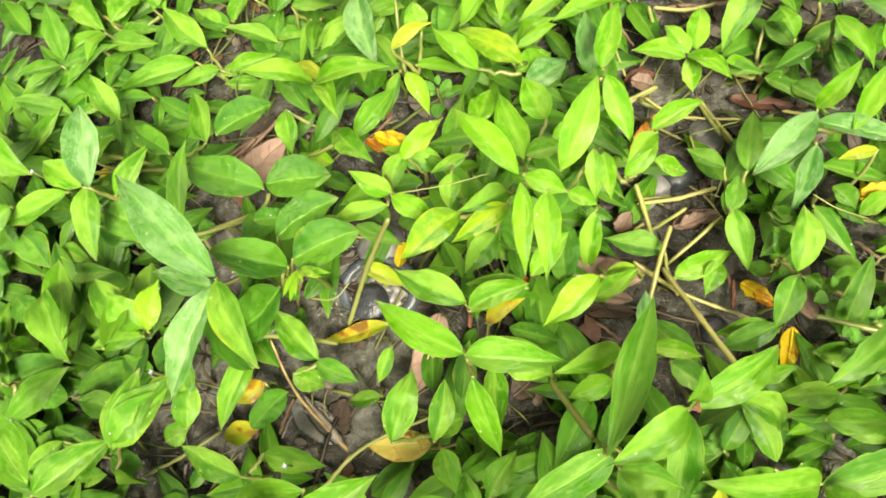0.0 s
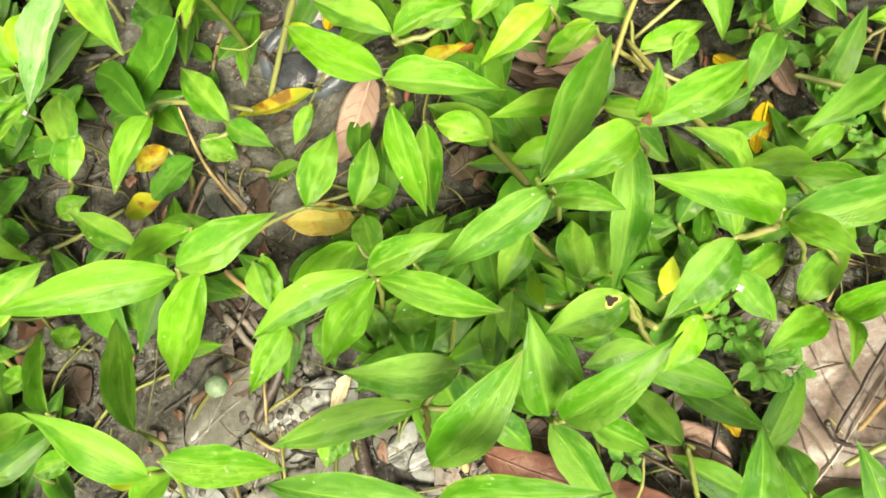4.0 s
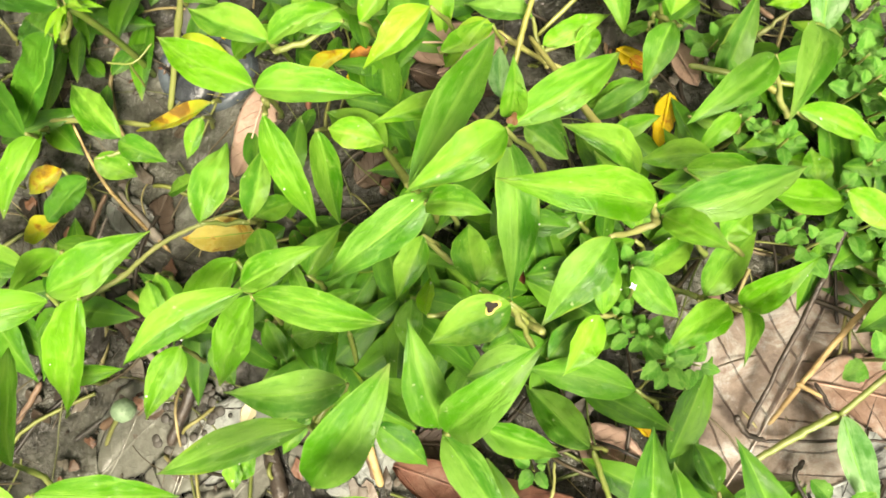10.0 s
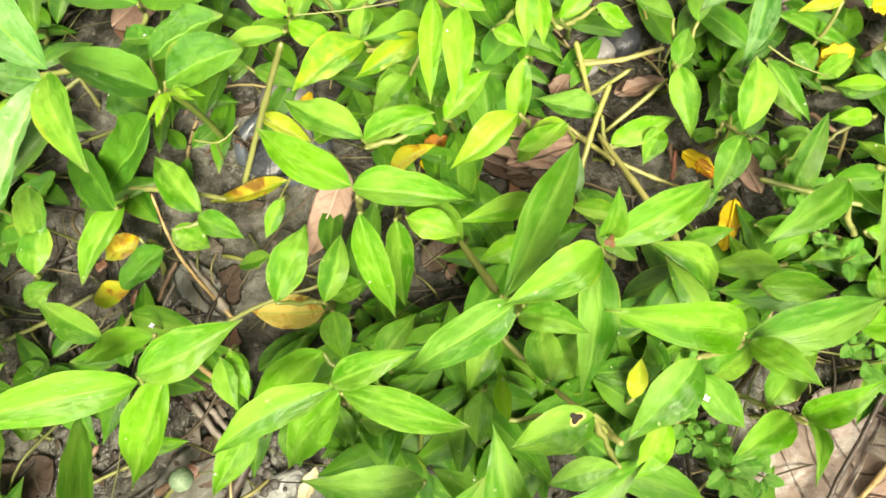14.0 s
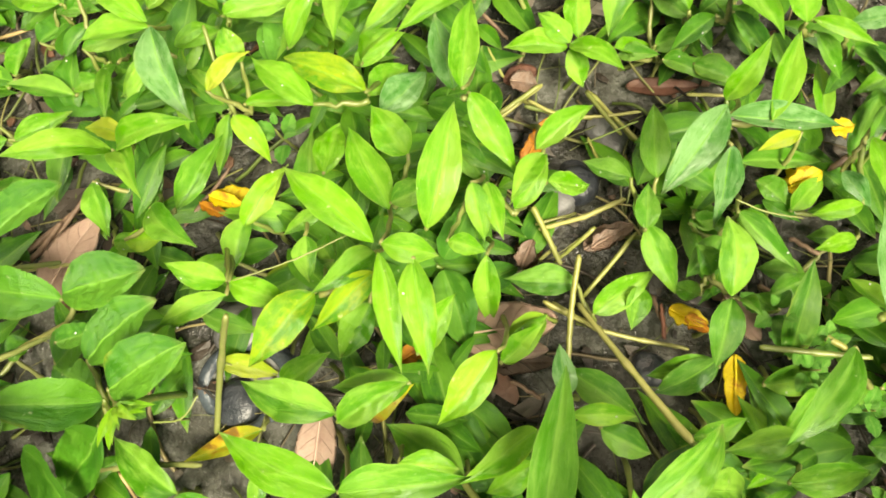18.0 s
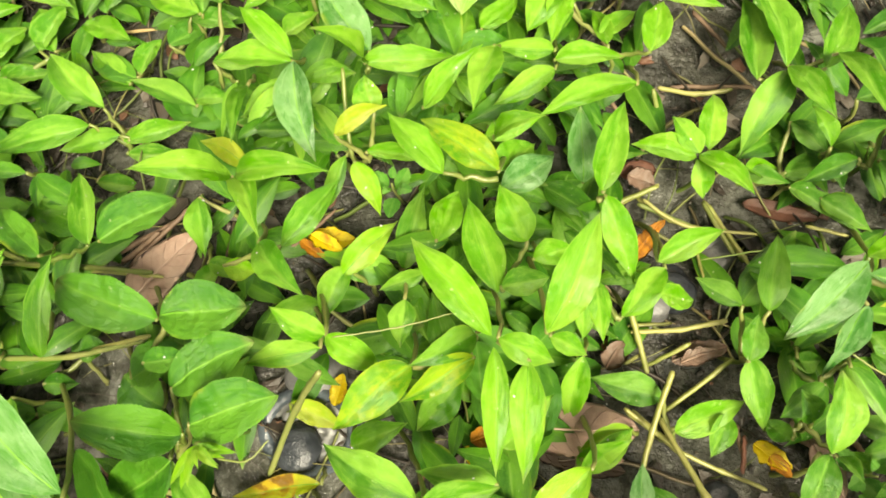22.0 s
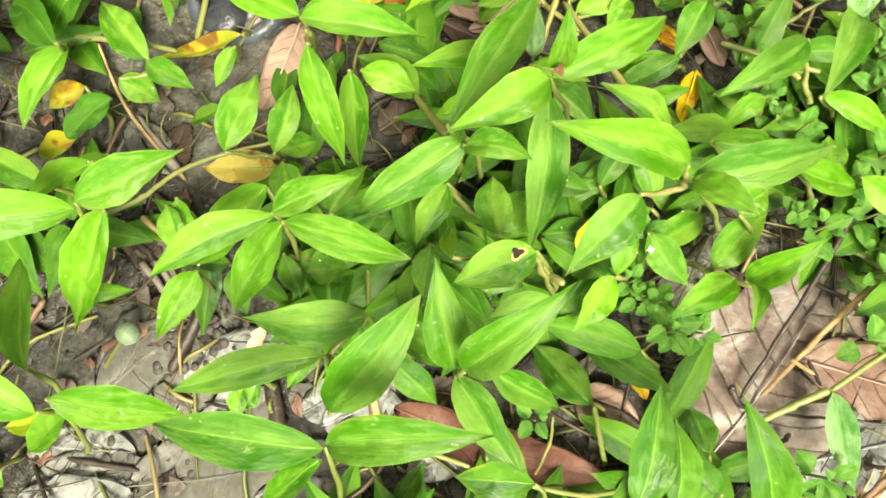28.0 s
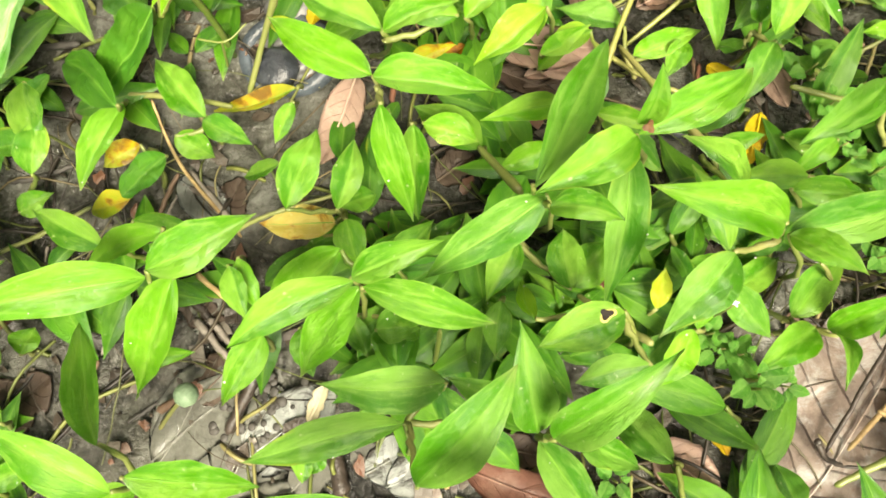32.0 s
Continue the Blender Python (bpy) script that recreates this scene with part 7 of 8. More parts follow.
sprig(0.0814, -0.0427, 0.0243, 292, 0.66)
dry_leaf("taupe", -0.1026, -0.0908, -0.0815, -0.0535, 0.0242, 0.0015, .05)
dry_leaf("taupe", -0.0759, -0.0963, -0.0665, -0.0537, 0.0260, 0.0015, .04)
dry_leaf("taupe", -0.0867, -0.1195, -0.0325, -0.1052, 0.0312, 0.0030, .04)
dry_leaf("pale", -0.1210, -0.1057, -0.0866, -0.1085, 0.0184, 0.0020, .05)
dry_leaf("pale", -0.1239, -0.1280, -0.0842, -0.1205, 0.0190, 0.0035, .05)
dry_leaf("pale", -0.0405, -0.1225, -0.0084, -0.1124, 0.0191, 0.0030, .06)
dry_leaf("taupe", -0.0322, -0.0821, -0.0171, -0.0869, 0.0124, 0.0020, .1)
dry_leaf("umber", -0.1616, -0.0815, -0.1398, -0.0626, 0.0198, 0.0020, .1)
dry_leaf("pale", -0.0724, -0.0909, -0.0401, -0.0596, 0.0258, 0.0015, .04)
dry_leaf("taupe", -0.0516, -0.0967, -0.0371, -0.0818, 0.0150, 0.0030, .08)
dry_leaf("pale", -0.0263, -0.0891, -0.0035, -0.0771, 0.0157, 0.0020, .08)
dry_leaf("pale", -0.0191, -0.0915, 0.0108, -0.0779, 0.0165, 0.0030, .1)
dry_leaf("pale", 0.0117, -0.1047, 0.0381, -0.0931, 0.0126, 0.0020, .1)
dry_leaf("taupe", -0.0924, -0.0437, -0.0738, -0.0249, 0.0174, 0.0015, .06)
dry_leaf("umber", -0.0852, -0.0075, -0.0773, 0.0115, 0.0135, 0.0015, .06)
creeper(0.00092, 0.00092, (0.0620, 0.1852, 0.0062), (0.0753, 0.1814, 0.0080), (0.0881, 0.1819, 0.0104), pale=True)
stick("brown", 0.00084, 0.00063, (0.0444, 0.1812, 0.0039), (0.0527, 0.1684, 0.0021))
creeper(0.00061, 0.00061, (0.0442, 0.1662, 0.0040), (0.0479, 0.1533, 0.0021), pale=True)
creeper(0.00075, 0.00060, (0.0549, 0.1412, 0.0042), (0.0690, 0.1318, 0.0033), (0.0939, 0.1279, 0.0051), pale=True)
creeper(0.00090, 0.00075, (0.0786, 0.1396, 0.0027), (0.0911, 0.1193, -0.0017), pale=True)
creeper(0.00107, 0.00091, (0.0428, 0.1395, 0.0006), (0.0605, 0.1461, 0.0048), pale=True)
creeper(0.00060, 0.00060, (0.0742, 0.1243, -0.0010), (0.0763, 0.1132, -0.0013), pale=True)
stick("brown", 0.00113, 0.00094, (0.1500, 0.0926, 0.0078), (0.1680, 0.0995, 0.0149))
creeper(0.00074, 0.00059, (0.1120, 0.1315, 0.0037), (0.1254, 0.1275, 0.0053), pale=True)
creeper(0.00085, 0.00085, (0.0458, 0.0652, 0.0026), (0.0631, 0.0527, 0.0040), pale=True)
creeper(0.00074, 0.00074, (0.0483, 0.0952, -0.0011), (0.0640, 0.0964, -0.0015), pale=True)
stick("brown", 0.00094, 0.00075, (0.1320, 0.0725, 0.0049), (0.1401, 0.0645, 0.0059))
stick("brown", 0.00075, 0.00075, (0.0280, 0.0416, 0.0031), (0.0376, 0.0340, 0.0032))
creeper(0.00095, 0.00084, (0.1025, 0.0380, 0.0314), (0.1175, 0.0336, 0.0324), (0.1322, 0.0293, 0.0332))
creeper(0.00114, 0.00101, (0.1275, 0.0379, 0.0186), (0.1329, 0.0325, 0.0190), pale=True)
stick("red", 0.00076, 0.00076, (0.0850, 0.0584, 0.0019), (0.0828, 0.0459, 0.0035))
creeper(0.00027, 0.00020, (-0.0466, 0.0838, 0.0521), (-0.0283, 0.0871, 0.0499), (-0.0123, 0.0919, 0.0474))
stone("dark", 0.0679, 0.1086, -0.0088, 0.0079)
stone("grey", 0.0806, 0.1290, -0.0062, 0.0054)
stone("grey", 0.0465, 0.1345, -0.0082, 0.0047)
stick("straw", 0.00051, 0.00034, (0.1519, -0.1052, 0.0140), (0.1685, -0.0912, 0.0194))
stick("brown", 0.00050, 0.00033, (0.1534, -0.1059, 0.0159), (0.1624, -0.0939, 0.0177))
stick("straw", 0.00042, 0.00025, (0.1516, -0.1044, 0.0141), (0.1547, -0.0894, 0.0204))
stick("brown", 0.00043, 0.00026, (0.1574, -0.1058, 0.0097), (0.1708, -0.0977, 0.0112))
creeper(0.00090, 0.00075, (0.0447, 0.0663, 0.0045), (0.0596, 0.0560, 0.0015), pale=True)
creeper(0.00090, 0.00090, (0.0563, 0.0635, 0.0045), (0.0624, 0.0520, 0.0021), pale=True)
dry_leaf("yellow", 0.1443, 0.1010, 0.1516, 0.1008, 0.0065, 0.0300, .1)
dry_leaf("yellow", 0.1320, 0.0873, 0.1428, 0.0905, 0.0080, 0.0200, .2)
dry_leaf("rust", 0.0499, 0.1509, 0.0596, 0.1472, 0.0090, 0.0120, .3)
dry_leaf("rust", 0.0660, 0.0822, 0.0786, 0.0871, 0.0064, 0.0100, .3)
dry_leaf("rust", 0.0398, 0.0801, 0.0466, 0.0897, 0.0077, 0.0100, .3)
dry_leaf("pink", 0.1040, 0.0560, 0.1120, 0.0400, 0.0094, 0.0120, 0.12)
dry_leaf("pink", 0.0250, 0.0530, 0.0430, 0.0500, 0.0071, 0.0140, 0.1)
stick("straw", 0.0013, 0.0008, (0.1520, -0.1050, 0.0160), (0.1640, -0.0890, 0.0220))
stick("cream", 0.0010, 0.0006, (0.1510, -0.1040, 0.0160), (0.1610, -0.0930, 0.0220))
stick("straw", 0.0008, 0.0005, (0.1530, -0.1040, 0.0160), (0.1590, -0.0860, 0.0220))
stick("brown", 0.0011, 0.0007, (0.1520, -0.1020, 0.0160), (0.1580, -0.0910, 0.0220))
stick("straw", 0.0009, 0.0005, (0.1500, -0.1050, 0.0160), (0.1630, -0.0910, 0.0220))
stick("dark", 0.00130, 0.00090, (-0.1640, 0.0070, 0.0012), (-0.1500, 0.0100, 0.0013), (-0.1380, 0.0150, 0.0015))
stick("grey", 0.00060, 0.00050, (-0.0980, 0.0090, 0.0004), (-0.1020, 0.0020, -0.0003), (-0.1050, -0.0050, -0.0010))
stick("black", 0.00060, 0.00040, (-0.0940, 0.0140, 0.0008), (-0.0860, 0.0050, 0.0001), (-0.0790, -0.0020, -0.0004))
stick("black", 0.00180, 0.00120, (-0.0930, -0.0330, -0.0039), (-0.0860, -0.0390, -0.0049), (-0.0810, -0.0470, -0.0062))
stick("grey", 0.00080, 0.00060, (-0.1180, -0.0370, -0.0043), (-0.1220, -0.0460, -0.0052), (-0.1250, -0.0540, -0.0058))
stick("grey", 0.00070, 0.00060, (-0.0900, -0.0210, -0.0030), (-0.0810, -0.0290, -0.0041))
stick("dark", 0.00090, 0.00080, (-0.1010, -0.0680, -0.0099), (-0.1070, -0.0720, -0.0098), (-0.1140, -0.0770, -0.0092))
stick("black", 0.00070, 0.00050, (-0.1510, 0.0240, 0.0015), (-0.1470, 0.0080, 0.0007), (-0.1460, -0.0030, 0.0001))
stick("grey", 0.00060, 0.00040, (-0.1470, -0.0160, -0.0007), (-0.1470, -0.0240, -0.0011))
creeper(0.00090, 0.00075, (-0.1630, -0.0210, 0.0052), (-0.1470, -0.0130, 0.0050), (-0.1290, -0.0020, 0.0052))

# ---- single finds among the plants ----
def metal_disc(x, y):
    z = ground_z(x, y)
    ob = tagged(new("disc"), "dark rubber-rimmed disc with a silvery patterned face, half buried", "litter")
    ob.location = (x, y, z)
    ob.rotation_euler = (radians(8), radians(-6), 0)
    bm = bmesh.new()
    rings = []
    for r, h in ((0.0190, -0.004), (0.0192, 0.002), (0.0180, 0.0042), (0.0150, 0.0045), (0.0138, 0.0034), (0.0135, 0.0010)):
        rings.append([bm.verts.new((r * math.cos(6.2832 * k / 40), 0.82 * r * math.sin(6.2832 * k / 40), h)) for k in range(40)])
    for r0, r1 in zip(rings, rings[1:]):
        for k in range(40):
            bm.faces.new((r0[k], r0[(k + 1) % 40], r1[(k + 1) % 40], r1[k]))
    part("rim", bm, RUBBER, ob)
    bm = bmesh.new()
    rows = []
    for i in range(15):
        r = 0.0001 + 0.0136 * i / 14
        rows.append([bm.verts.new((r * math.cos(6.2832 * k / 40), 0.82 * r * math.sin(6.2832 * k / 40), 0.0022 + 0.0005 * (math.sin(k * 6.2832 * 10 / 40) * (i % 4 in (1, 2)) + (i % 4 == 3)))) for k in range(40)])
    for r0, r1 in zip(rows, rows[1:]):
        for k in range(40):
            bm.faces.new((r0[k], r0[(k + 1) % 40], r1[(k + 1) % 40], r1[k]))
    part("face", bm, METAL, ob, "silvery metal face with a raised pattern")


def flower_bud(x, y, z, r, fx, fy):
    foot = Vector((fx, fy, ground_z(fx, fy)))
    ob = tagged(new("flower_bud"), "round grey-green flower bud on a short stalk", "bud")
    ob.location = foot
    bm = bmesh.new()
    tube(bm, curve_pts(Vector((0, 0, -0.003)), Vector((x, y, z)) - foot, (0, 0, 0.002)), [0.0008] * 9)
    part("stalk", bm, STEM, ob)
    bm = bmesh.new()
    bmesh.ops.create_uvsphere(bm, u_segments=20, v_segments=14, radius=r)
    for v in bm.verts:
        a = math.atan2(v.co.y, v.co.x)
        v.co *= 1 + 0.035 * math.cos(8 * a) * (1 - abs(v.co.z) / r)
    bud = part("bud", bm, BUD, ob)
    bud.location = Vector((x, y, z)) - foot


def small_flower(x, y, z):
    ob = tagged(new("flower"), "tiny pale lilac flower on a thread-like stalk", "flower", group="tiny flowers")
    ob.location = (x, y, ground_z(x, y))
    bm = bmesh.new()
    top = Vector((0, 0, z - ground_z(x, y)))
    tube(bm, curve_pts(Vector((0.004, -0.003, -0.002)), top, (0.001, 0, 0)), [0.0005] * 9, 6)
    part("stalk", bm, STEM, ob)
    for k in range(4):
        p = part("petal", leaf_bm("d", 0.0015, 0.0008, 0.0003, 0.25, 0.03, 40 + k), PETAL, ob)
        p.matrix_basis = Matrix.Translation(top) @ Matrix.Rotation(1.57 * k + 0.3, 4, "Z") @ Matrix.Rotation(-0.6, 4, "Y")


def bud_tuft(x, y, z, turn):
    """Young narrow bracts bursting from the tip of a shoot."""
    ob = tagged(new("shoot_tip"), "tuft of narrow pale yellow-green young bracts", "shoot", group="shoot tips")
    ob.location = (x, y, ground_z(x, y))
    top = Vector((0, 0, z - ground_z(x, y)))
    bm = bmesh.new()
    tube(bm, curve_pts(Vector((-0.004, 0.003, -0.002)), top, (0.001, 0.001, 0)), [0.0012] * 9, 7)
    part("stem", bm, STEM, ob)
    rng = random.Random(5)
    for k in range(9):
        ln = rng.uniform(0.008, 0.014)
        b = part("bract", leaf_bm("d", ln, ln * 0.24, 0.0012, 0.4, 0.02, 300 + k), LEAF["b" if k % 3 else "l"], ob)
        b.matrix_basis = Matrix.Translation(top) @ Matrix.Rotation(turn + rng.uniform(-1.1, 1.1), 4, "Z") @ Matrix.Rotation(-rng.uniform(0.0, 0.7), 4, "Y")


def eaten_hole(x, y, z, size, turn, rim=True):
    """The dark nibbled spot of a leaf with its withered rim."""
    ob = tagged(new("leaf_hole"), "dark nibbled hole with a yellow withered rim in a leaf", "leaf damage")
    ob.location = (x, y, z)
    ob.rotation_euler = (0, 0, turn)
    for name, mat, k, h in (("rim", HALO if rim else SCAR, 1.0, 0.0), ("hole", HOLE if rim else SCAR, 0.72, 0.0003)):
        bm = bmesh.new()
        ring = [bm.verts.new((size * k * (1 + 0.3 * math.cos(3 * a)) * math.cos(a), size * k * 0.8 * (1 + 0.3 * math.cos(3 * a)) * math.sin(a), h - 0.0002 * math.cos(2 * a))) for a in [6.2832 * i / 18 for i in range(18)]]
        mid = bm.verts.new((0, 0, h + 0.0002))
        for i in range(18):
            bm.faces.new((mid, ring[i], ring[(i + 1) % 18]))
        part(name, bm, mat, ob)


dry_leaf("yellow", -0.1960, 0.0700, -0.2130, 0.0840, 0.0078, 0.0040, 0.2)
metal_disc(-0.0629, 0.0571)
flower_bud(-0.0873, -0.0653, 0.0060, 0.0041, -0.1053, -0.0814)
small_flower(0.0787, -0.0309, 0.0460)
small_flower(-0.1374, 0.0190, 0.0500)
small_flower(-0.0917, -0.0145, 0.0300)
small_flower(-0.2160, 0.1091, 0.0300)
bud_tuft(-0.0795, 0.0535, 0.0600, -1.0)
eaten_hole(0.0403, -0.0368, 0.0675, 0.0021, 0.3)
eaten_hole(0.0467, 0.0051, 0.0830, 0.0015, 1.2, False)
BARE = [(-0.122, 0.114, 0.014), (-0.060, 0.124, 0.015), (-0.130, 0.118, 0.013), (-0.053, 0.072, 0.010), (-0.199, 0.110, 0.011), (-0.061, 0.125, 0.010), (0.030, 0.059, 0.022), (0.065, 0.064, 0.024), (0.079, 0.034, 0.025), (0.070, 0.119, 0.025), (0.073, 0.161, 0.015), (0.099, 0.045, 0.015), (-0.036, 0.031, 0.019), (-0.012, 0.053, 0.013), (-0.057, -0.005, 0.013), (-0.125, 0.016, 0.011), (-0.126, -0.001, 0.011), (0.076, 0.199, 0.028), (0.065, 0.132, 0.025), (-0.070, -0.119, 0.053), (-0.137, -0.126, 0.032), (-0.155, -0.072, 0.016), (-0.061, -0.075, 0.029), (-0.084, -0.007, 0.017), (-0.000, 0.003, 0.016), (-0.079, 0.006, 0.023), (-0.095, -0.040, 0.019), (-0.075, -0.072, 0.030), (-0.082, -0.112, 0.047), (-0.027, -0.103, 0.030), (-0.135, -0.059, 0.019), (0.124, -0.057, 0.042), (0.169, -0.070, 0.036), (-0.055, -0.069, 0.025), (0.030, 0.035, 0.017), (0.057, 0.139, 0.015), (0.062, 0.095, 0.018), (0.081, 0.041, 0.019), (0.077, 0.212, 0.019), (0.033, -0.087, 0.031), (0.060, -0.092, 0.023), (-0.094, 0.008, 0.021), (-0.087, 0.026, 0.019), (-0.039, 0.032, 0.015), (-0.144, 0.234, 0.016), (0.059, 0.057, 0.017)]
PITS = [(-0.066, -0.069, 0.014, 14), (-0.092, -0.107, 0.007, 5), (-0.049, -0.112, 0.009, 9), (-0.077, -0.118, 0.009, 6), (-0.064, -0.059, 0.010, 8), (-0.055, -0.067, 0.012, 8), (0.004, 0.003, 0.008, 4), (-0.062, -0.115, 0.011, 7), (-0.091, -0.122, 0.006, 4), (-0.103, -0.110, 0.005, 3), (-0.069, -0.058, 0.013, 9), (-0.076, -0.078, 0.009, 7)]

OPEN = [(0.164, -0.092), (0.169, -0.102), (0.159, -0.082), (0.177, -0.078), (0.138, -0.089), (0.146, -0.104), (0.181, -0.064), (0.130, -0.068), (0.153, -0.064), (0.183, -0.092), (0.108, 0.048), (0.102, 0.028), (0.034, 0.052), (-0.067, 0.037), (-0.118, 0.017), (-0.120, -0.000), (-0.053, -0.006), (-0.040, 0.030), (-0.062, 0.054), (-0.083, 0.013), (0.002, 0.007), (-0.096, 0.006), (-0.051, -0.058), (-0.030, -0.078), (-0.103, -0.069), (-0.067, -0.068), (0.027, 0.058), (0.055, 0.066), (0.030, 0.036), (0.067, 0.046), (0.101, 0.028), (0.093, 0.053), (0.052, 0.128), (0.069, 0.124), (0.058, 0.163), (0.064, 0.137), (-0.124, 0.116), (-0.057, 0.124), (-0.039, 0.140), (0.113, 0.137), (0.103, 0.115), (-0.068, 0.065), (-0.053, 0.047), (0.119, -0.051), (0.145, -0.068), (0.090, -0.064), (0.056, -0.090), (0.011, -0.083), (-0.055, -0.067), (-0.009, 0.019), (-0.168, 0.010), (-0.157, 0.002), (-0.145, 0.009), (-0.159, -0.018), (-0.125, -0.011), (-0.121, -0.004), (-0.145, -0.059), (-0.150, -0.067), (-0.122, -0.044), (-0.088, -0.034), (-0.085, -0.045), (-0.081, -0.061), (-0.104, -0.059), (-0.107, -0.068), (-0.064, -0.055), (-0.083, -0.018), (-0.090, 0.001), (-0.079, 0.013), (-0.093, -0.053), (-0.057, -0.064)]


# ---- seedlings between the larger plants ----
def bare(x, y, margin=0.008):
    """Whether the mud lies open here."""
    for cx, cy, r in BARE:
        if (x - cx) ** 2 + (y - cy) ** 2 < (r + margin) ** 2:
            return True
    return False


def kept_open(x, y, margin):
    """Whether a fallen leaf or a bare spot shows here between the shoots."""
    return any((x - cx) ** 2 + (y - cy) ** 2 < margin ** 2 for cx, cy in OPEN)


rng = random.Random(11)
upper = np.array(SPINES)
count = 0
while count < 175:
    x, y = rng.uniform(-0.25, 0.27), rng.uniform(-0.16, 0.31)
    if bare(x, y) or kept_open(x, y, 0.014) or (x > 0.05 and y > 0.03 and rng.random() < 0.65):
        continue
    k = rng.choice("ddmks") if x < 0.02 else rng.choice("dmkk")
    z = ground_z(x, y)
    top = z + rng.uniform(0.006, 0.026)
    turn = rng.uniform(0, 6.28)
    blades = []
    for i in range(rng.choice((3, 4, 5))):
        ang = turn + i * 2.2 + rng.uniform(-0.4, 0.4)
        ln = rng.uniform(0.014, 0.030) if y < 0.06 else rng.uniform(0.016, 0.036)
        wide = ln * (rng.uniform(0.45, 0.58) if k == "s" else rng.uniform(0.30, 0.42))
        ends = (x + 0.002 * math.cos(ang), y + 0.002 * math.sin(ang), top, x + ln * math.cos(ang), y + ln * math.sin(ang), max(top + rng.uniform(-0.008, 0.008), z + 0.004))
        if not covers(*ends, wide, upper):
            blades.append((ends, wide, rng.uniform(0.0, 0.003)))
    if not blades:
        continue
    count += 1
    p = plant("d" if k in "km" else k, x, y)
    for ends, wide, arch in blades:
        leaf(p, k, *ends, wide, arch, rib=False)
    stalks(p, 0.0011)


def low_shoots(total, seed):
    """The lowest storey: small pointed leaves close over the mud."""
    rng = random.Random(seed)
    vs, fs, us = [], [], []
    made = 0
    while made < total:
        x, y = rng.uniform(-0.25, 0.25), rng.uniform(-0.15, 0.32)
        if bare(x, y, -0.002) or kept_open(x, y, 0.018) or (x > 0.045 and y > 0.03 and rng.random() < 0.55):
            continue
        made += 1
        z = ground_z(x, y)
        top, turn = z + rng.uniform(0.004, 0.022), rng.uniform(0, 6.28)
        for i in range(rng.choice((2, 3, 4))):
            ang, ln = turn + i * 2.4 + rng.uniform(-0.4, 0.4), rng.uniform(0.014, 0.034)
            w, tilt, arch, fold = ln * rng.uniform(0.30, 0.44), rng.uniform(-0.4, 0.3), rng.uniform(0.0, 0.002), rng.uniform(0.2, 0.7)
            low, high, base = rng.uniform(0.62, 0.92), rng.uniform(1.02, 1.32), len(vs)
            if covers(x, y, top, x + ln * math.cos(ang), y + ln * math.sin(ang), top + ln * math.sin(tilt), w, upper):
                continue
            for a in range(13):
                s = a / 12
                hw = max(leaf_shape("d", min(max(s, 0.002), 0.999), low, high), 0.03) * w / 2
                for u in (-1.0, -0.5, 0.0, 0.5, 1.0):
                    px, py = 0.002 + s * ln * math.cos(tilt), u * hw * (1 + 0.09 * noise.noise(Vector((s * 6.5, made, i + u))))
                    pz = s * ln * math.sin(tilt) + 4 * arch * s * (1 - s) + fold * hw * (abs(u) ** 1.15 - 0.35 * u * u)
                    vs.append((x + px * math.cos(ang) - py * math.sin(ang), y + px * math.sin(ang) + py * math.cos(ang), max(top + pz, z + 0.003)))
                    us.append((s, 0.5 + u / 2))
            for a in range(12):
                for j in range(4):
                    q = base + a * 5 + j
                    fs.append((q, q + 5, q + 6, q + 1))
    leaf_field("low_shoots", "small pointed green shoots low over the mud", vs, fs, us)


def leaf_field(name, label, vs, fs, us):
    """Countless leaves in one mesh."""
    me = bpy.data.meshes.new(name)
    me.from_pydata(vs, [], fs)
    layer = me.uv_layers.new(name="UVMap")
    idx = [0] * len(me.loops)
    me.loops.foreach_get("vertex_index", idx)
    layer.data.foreach_set("uv", [c for i in idx for c in us[i]])
    me.shade_smooth()
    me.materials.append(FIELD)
    tagged(new(name, me), label, "undergrowth", kind="stuff")


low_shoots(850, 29)


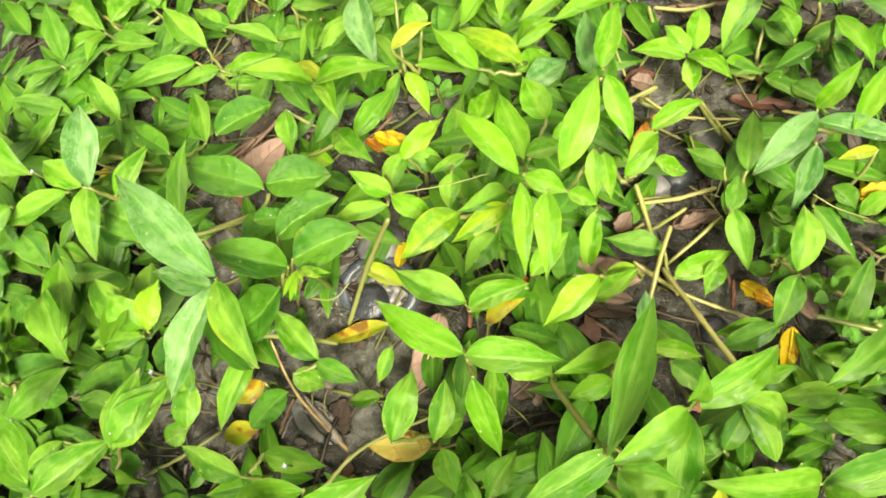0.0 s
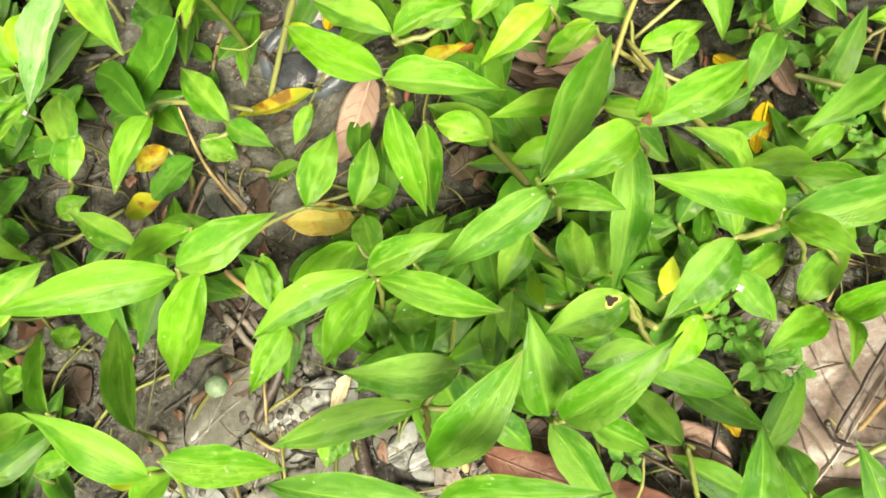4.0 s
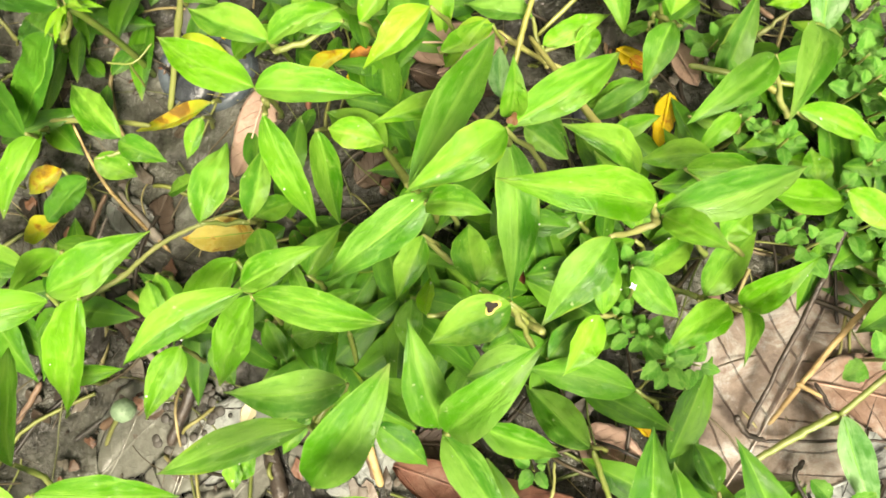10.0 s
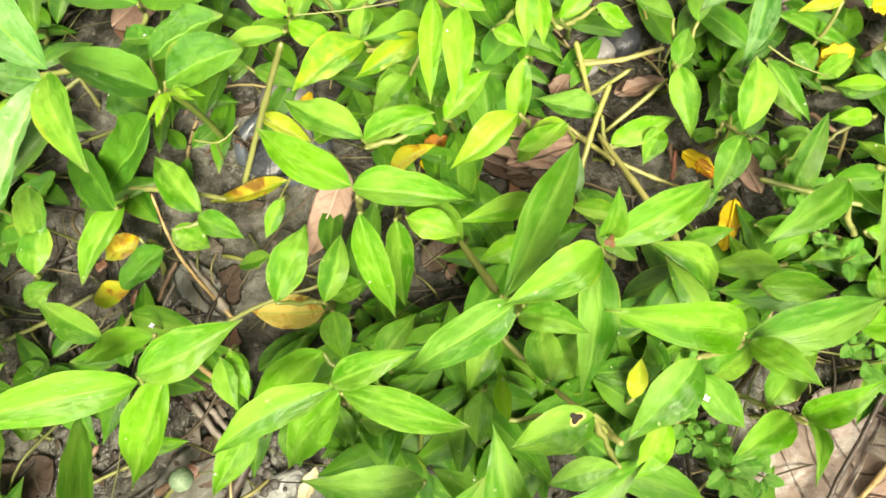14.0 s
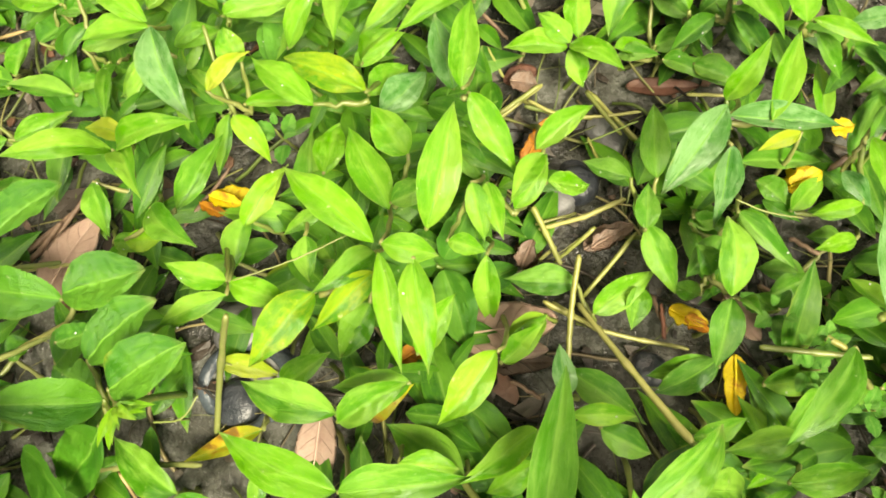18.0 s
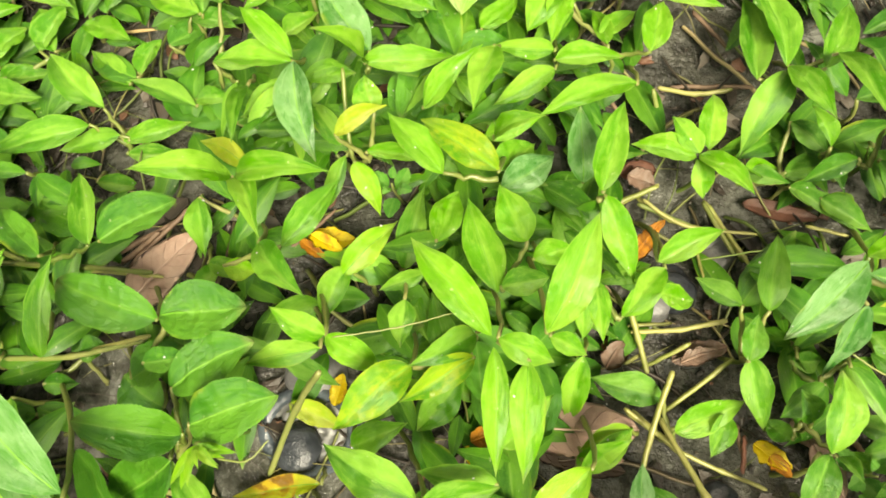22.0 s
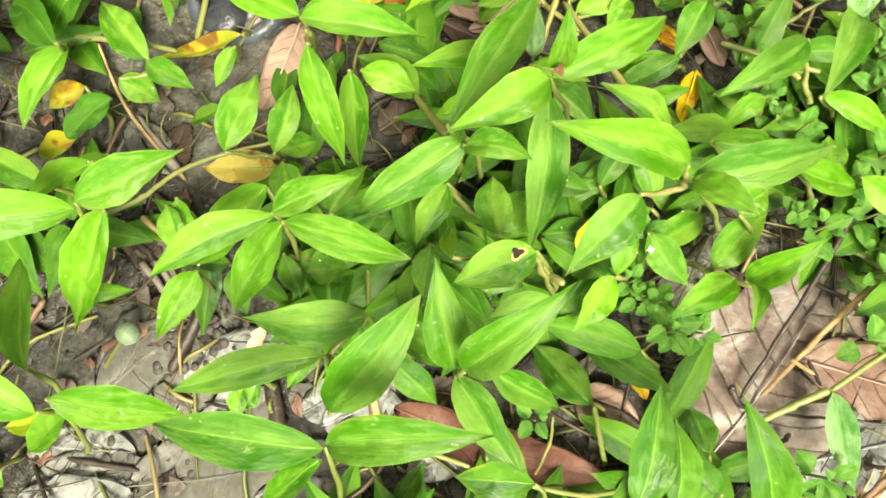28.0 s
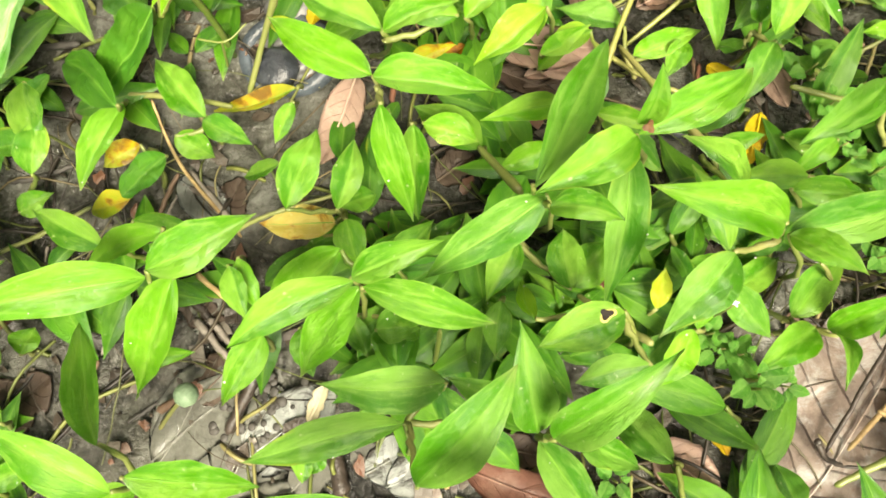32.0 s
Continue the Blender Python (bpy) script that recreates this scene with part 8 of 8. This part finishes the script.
# ---- the same weeds go on all round ----
def thicket(name, label, rings, total, seed):
    rng = random.Random(seed)
    vs, fs, us = [], [], []
    for c in range(total):
        while True:
            x, y = rng.uniform(-rings, rings) + 0.03, rng.uniform(-rings, rings) + 0.06
            gap = 0.5 + 0.5 * noise.noise(Vector((x * 1.6, y * 1.6, 6.0))) + 0.25 * noise.noise(Vector((x * 6.0, y * 6.0, 2.0)))
            thin = 1.0 - max(0.0, math.hypot(x, y) - 0.7) / (rings - 0.7)
            if thin > 0 and thin * (0.35 + 1.3 * gap) > 0.75 * rng.random() and not (-0.27 < x < 0.24 and -0.19 < y < 0.28):
                break
        top = rng.uniform(0.015, 0.06)
        turn = rng.uniform(0, 6.28)
        for i in range(5):
            ang, ln = turn + i * 1.4 + rng.uniform(-0.4, 0.4), rng.uniform(0.03, 0.06)
            w, tilt, arch = ln * 0.36, rng.uniform(-0.35, 0.3), rng.uniform(0.002, 0.007)
            base = len(vs)
            h = top * rng.uniform(0.5, 1.0)
            for a in range(8):
                s = a / 7
                hw = max(leaf_shape("d", min(max(s, 0.002), 0.999)), 0.03) * w / 2
                for u in (-1, 0, 1):
                    px, py = s * ln * math.cos(tilt), u * hw
                    pz = s * ln * math.sin(tilt) + 4 * arch * s * (1 - s) + 0.25 * hw * abs(u)
                    vs.append((x + px * math.cos(ang) - py * math.sin(ang), y + px * math.sin(ang) + py * math.cos(ang), max(h + pz, 0.003)))
                    us.append((s, 0.5 + u / 2))
            for a in range(7):
                for j in range(2):
                    q = base + a * 3 + j
                    fs.append((q, q + 3, q + 4, q + 1))
    leaf_field(name, label, vs, fs, us)


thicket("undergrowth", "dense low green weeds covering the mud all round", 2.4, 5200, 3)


# ---- shreds of rotting leaf all over the mud ----
def scraps(total, seed):
    rng = random.Random(seed)
    vs, fs = [], []
    for c in range(total):
        x, y = rng.uniform(-0.26, 0.30), rng.uniform(-0.18, 0.34)
        if bare(x, y) and rng.random() < 0.3:
            continue
        n, r, turn, tilt = rng.randrange(7, 11), 0.0006 + 0.0036 * rng.random() ** 2.6, rng.uniform(0, 6.28), rng.uniform(-0.25, 0.25)
        long = rng.uniform(1.0, 2.6)
        z = ground_z(x, y) + rng.uniform(0.0012, 0.0032)
        base = len(vs)
        ring = []
        for k in range(n):
            a = 6.2832 * k / n
            q = r * rng.uniform(0.5, 1.2)
            px, py = q * long * math.cos(a), q * math.sin(a)
            ring.append((x + px * math.cos(turn) - py * math.sin(turn), y + px * math.sin(turn) + py * math.cos(turn), z + px * tilt + 0.25 * abs(py)))
        vs.append((x, y, z + 0.0006))
        vs.extend(ring)
        vs.extend((px, py, pz - 0.0007) for px, py, pz in ring)
        for k in range(n):
            j = (k + 1) % n
            fs.append((base, base + 1 + k, base + 1 + j))
            fs.append((base + 1 + k, base + 1 + n + k, base + 1 + n + j, base + 1 + j))
    me = bpy.data.meshes.new("leaf_litter")
    me.from_pydata(vs, [], fs)
    me.materials.append(SCRAP)
    tagged(new("leaf_litter", me), "shreds of brown and grey rotting leaf on mud", "leaf litter", kind="stuff")


scraps(3200, 9)


# ---- thin dead stems and rootlets in the gaps ----
def tangle(total, seed):
    rng = random.Random(seed)
    vs, fs = [], []
    for c in range(total):
        x, y = rng.uniform(-0.26, 0.30), rng.uniform(-0.18, 0.34)
        ang, ln, r = rng.uniform(0, 6.28), rng.uniform(0.008, 0.055), 0.00016 + 0.0008 * rng.random() ** 2
        turn, rise = rng.uniform(-28, 28), rng.uniform(0.0, 0.008)
        base = len(vs)
        for i in range(9):
            z = ground_z(x, y) + 0.0016 + rise * math.sin(3.1416 * i / 8)
            side = (-math.sin(ang) * r, math.cos(ang) * r)
            vs.extend([(x + side[0], y + side[1], z), (x, y, z + r), (x - side[0], y - side[1], z), (x, y, z - r)])
            x, y = x + ln / 8 * math.cos(ang), y + ln / 8 * math.sin(ang)
            ang += turn * ln / 8 + rng.uniform(-0.12, 0.12)
        for i in range(8):
            for k in range(4):
                q = base + 4 * i
                fs.append((q + k, q + (k + 1) % 4, q + 4 + (k + 1) % 4, q + 4 + k))
    me = bpy.data.meshes.new("dead_stems")
    me.from_pydata(vs, [], fs)
    me.shade_smooth()
    me.materials.append(TANGLE)
    tagged(new("dead_stems", me), "tangle of thin dead stems and rootlets on the mud", "dead stems", kind="stuff")


tangle(1500, 17)


# ---- rain beads on the leaves and bubbles in the mud ----
def beads(name, label, category, material, spots, flat):
    vs, fs = [], []
    for x, y, z, r in spots:
        base = len(vs)
        for i in range(5):
            lat = 1.5708 * i / 4
            for k in range(9):
                a = 6.2832 * k / 9
                vs.append((x + r * math.cos(lat) * math.cos(a), y + r * math.cos(lat) * math.sin(a), z + flat * r * math.sin(lat)))
        for i in range(4):
            for k in range(9):
                fs.append((base + i * 9 + k, base + i * 9 + (k + 1) % 9, base + (i + 1) * 9 + (k + 1) % 9, base + (i + 1) * 9 + k))
    me = bpy.data.meshes.new(name)
    me.from_pydata(vs, [], fs)
    me.shade_smooth()
    me.materials.append(material)
    tagged(new(name, me), label, category, kind="stuff")


rng = random.Random(21)
spots = []
blades = [o for o in scene.objects if o.name.split(".")[0] == "leaf" and o.parent and "plant" in o.parent.name]
for ob in blades:
    m = Matrix.Translation(ob.parent.location) @ ob.matrix_basis
    vl = ob.data.vertices
    for k in range(rng.choice((0, 0, 0, 0, 1, 1))):
        w = m @ vl[rng.randrange(20, len(vl) - 20)].co
        spots.append((w.x, w.y, w.z - 0.0001, rng.uniform(0.00016, 0.00042)))
beads("water_beads", "clear rain beads scattered on the leaves", "water drops", WATER, spots, 0.7)
spots = []
for cx, cy, r, n in PITS:
    for k in range(n):
        a, q = rng.uniform(0, 6.28), r * rng.random() ** 0.5
        x, y = cx + q * math.cos(a), cy + q * math.sin(a)
        spots.append((x, y, ground_z(x, y) + 0.0026, rng.uniform(0.0006, 0.0021)))
beads("mud_bubbles", "small dark bubbles in the wet mud", "bubbles", BUBBLE, spots, 0.3)
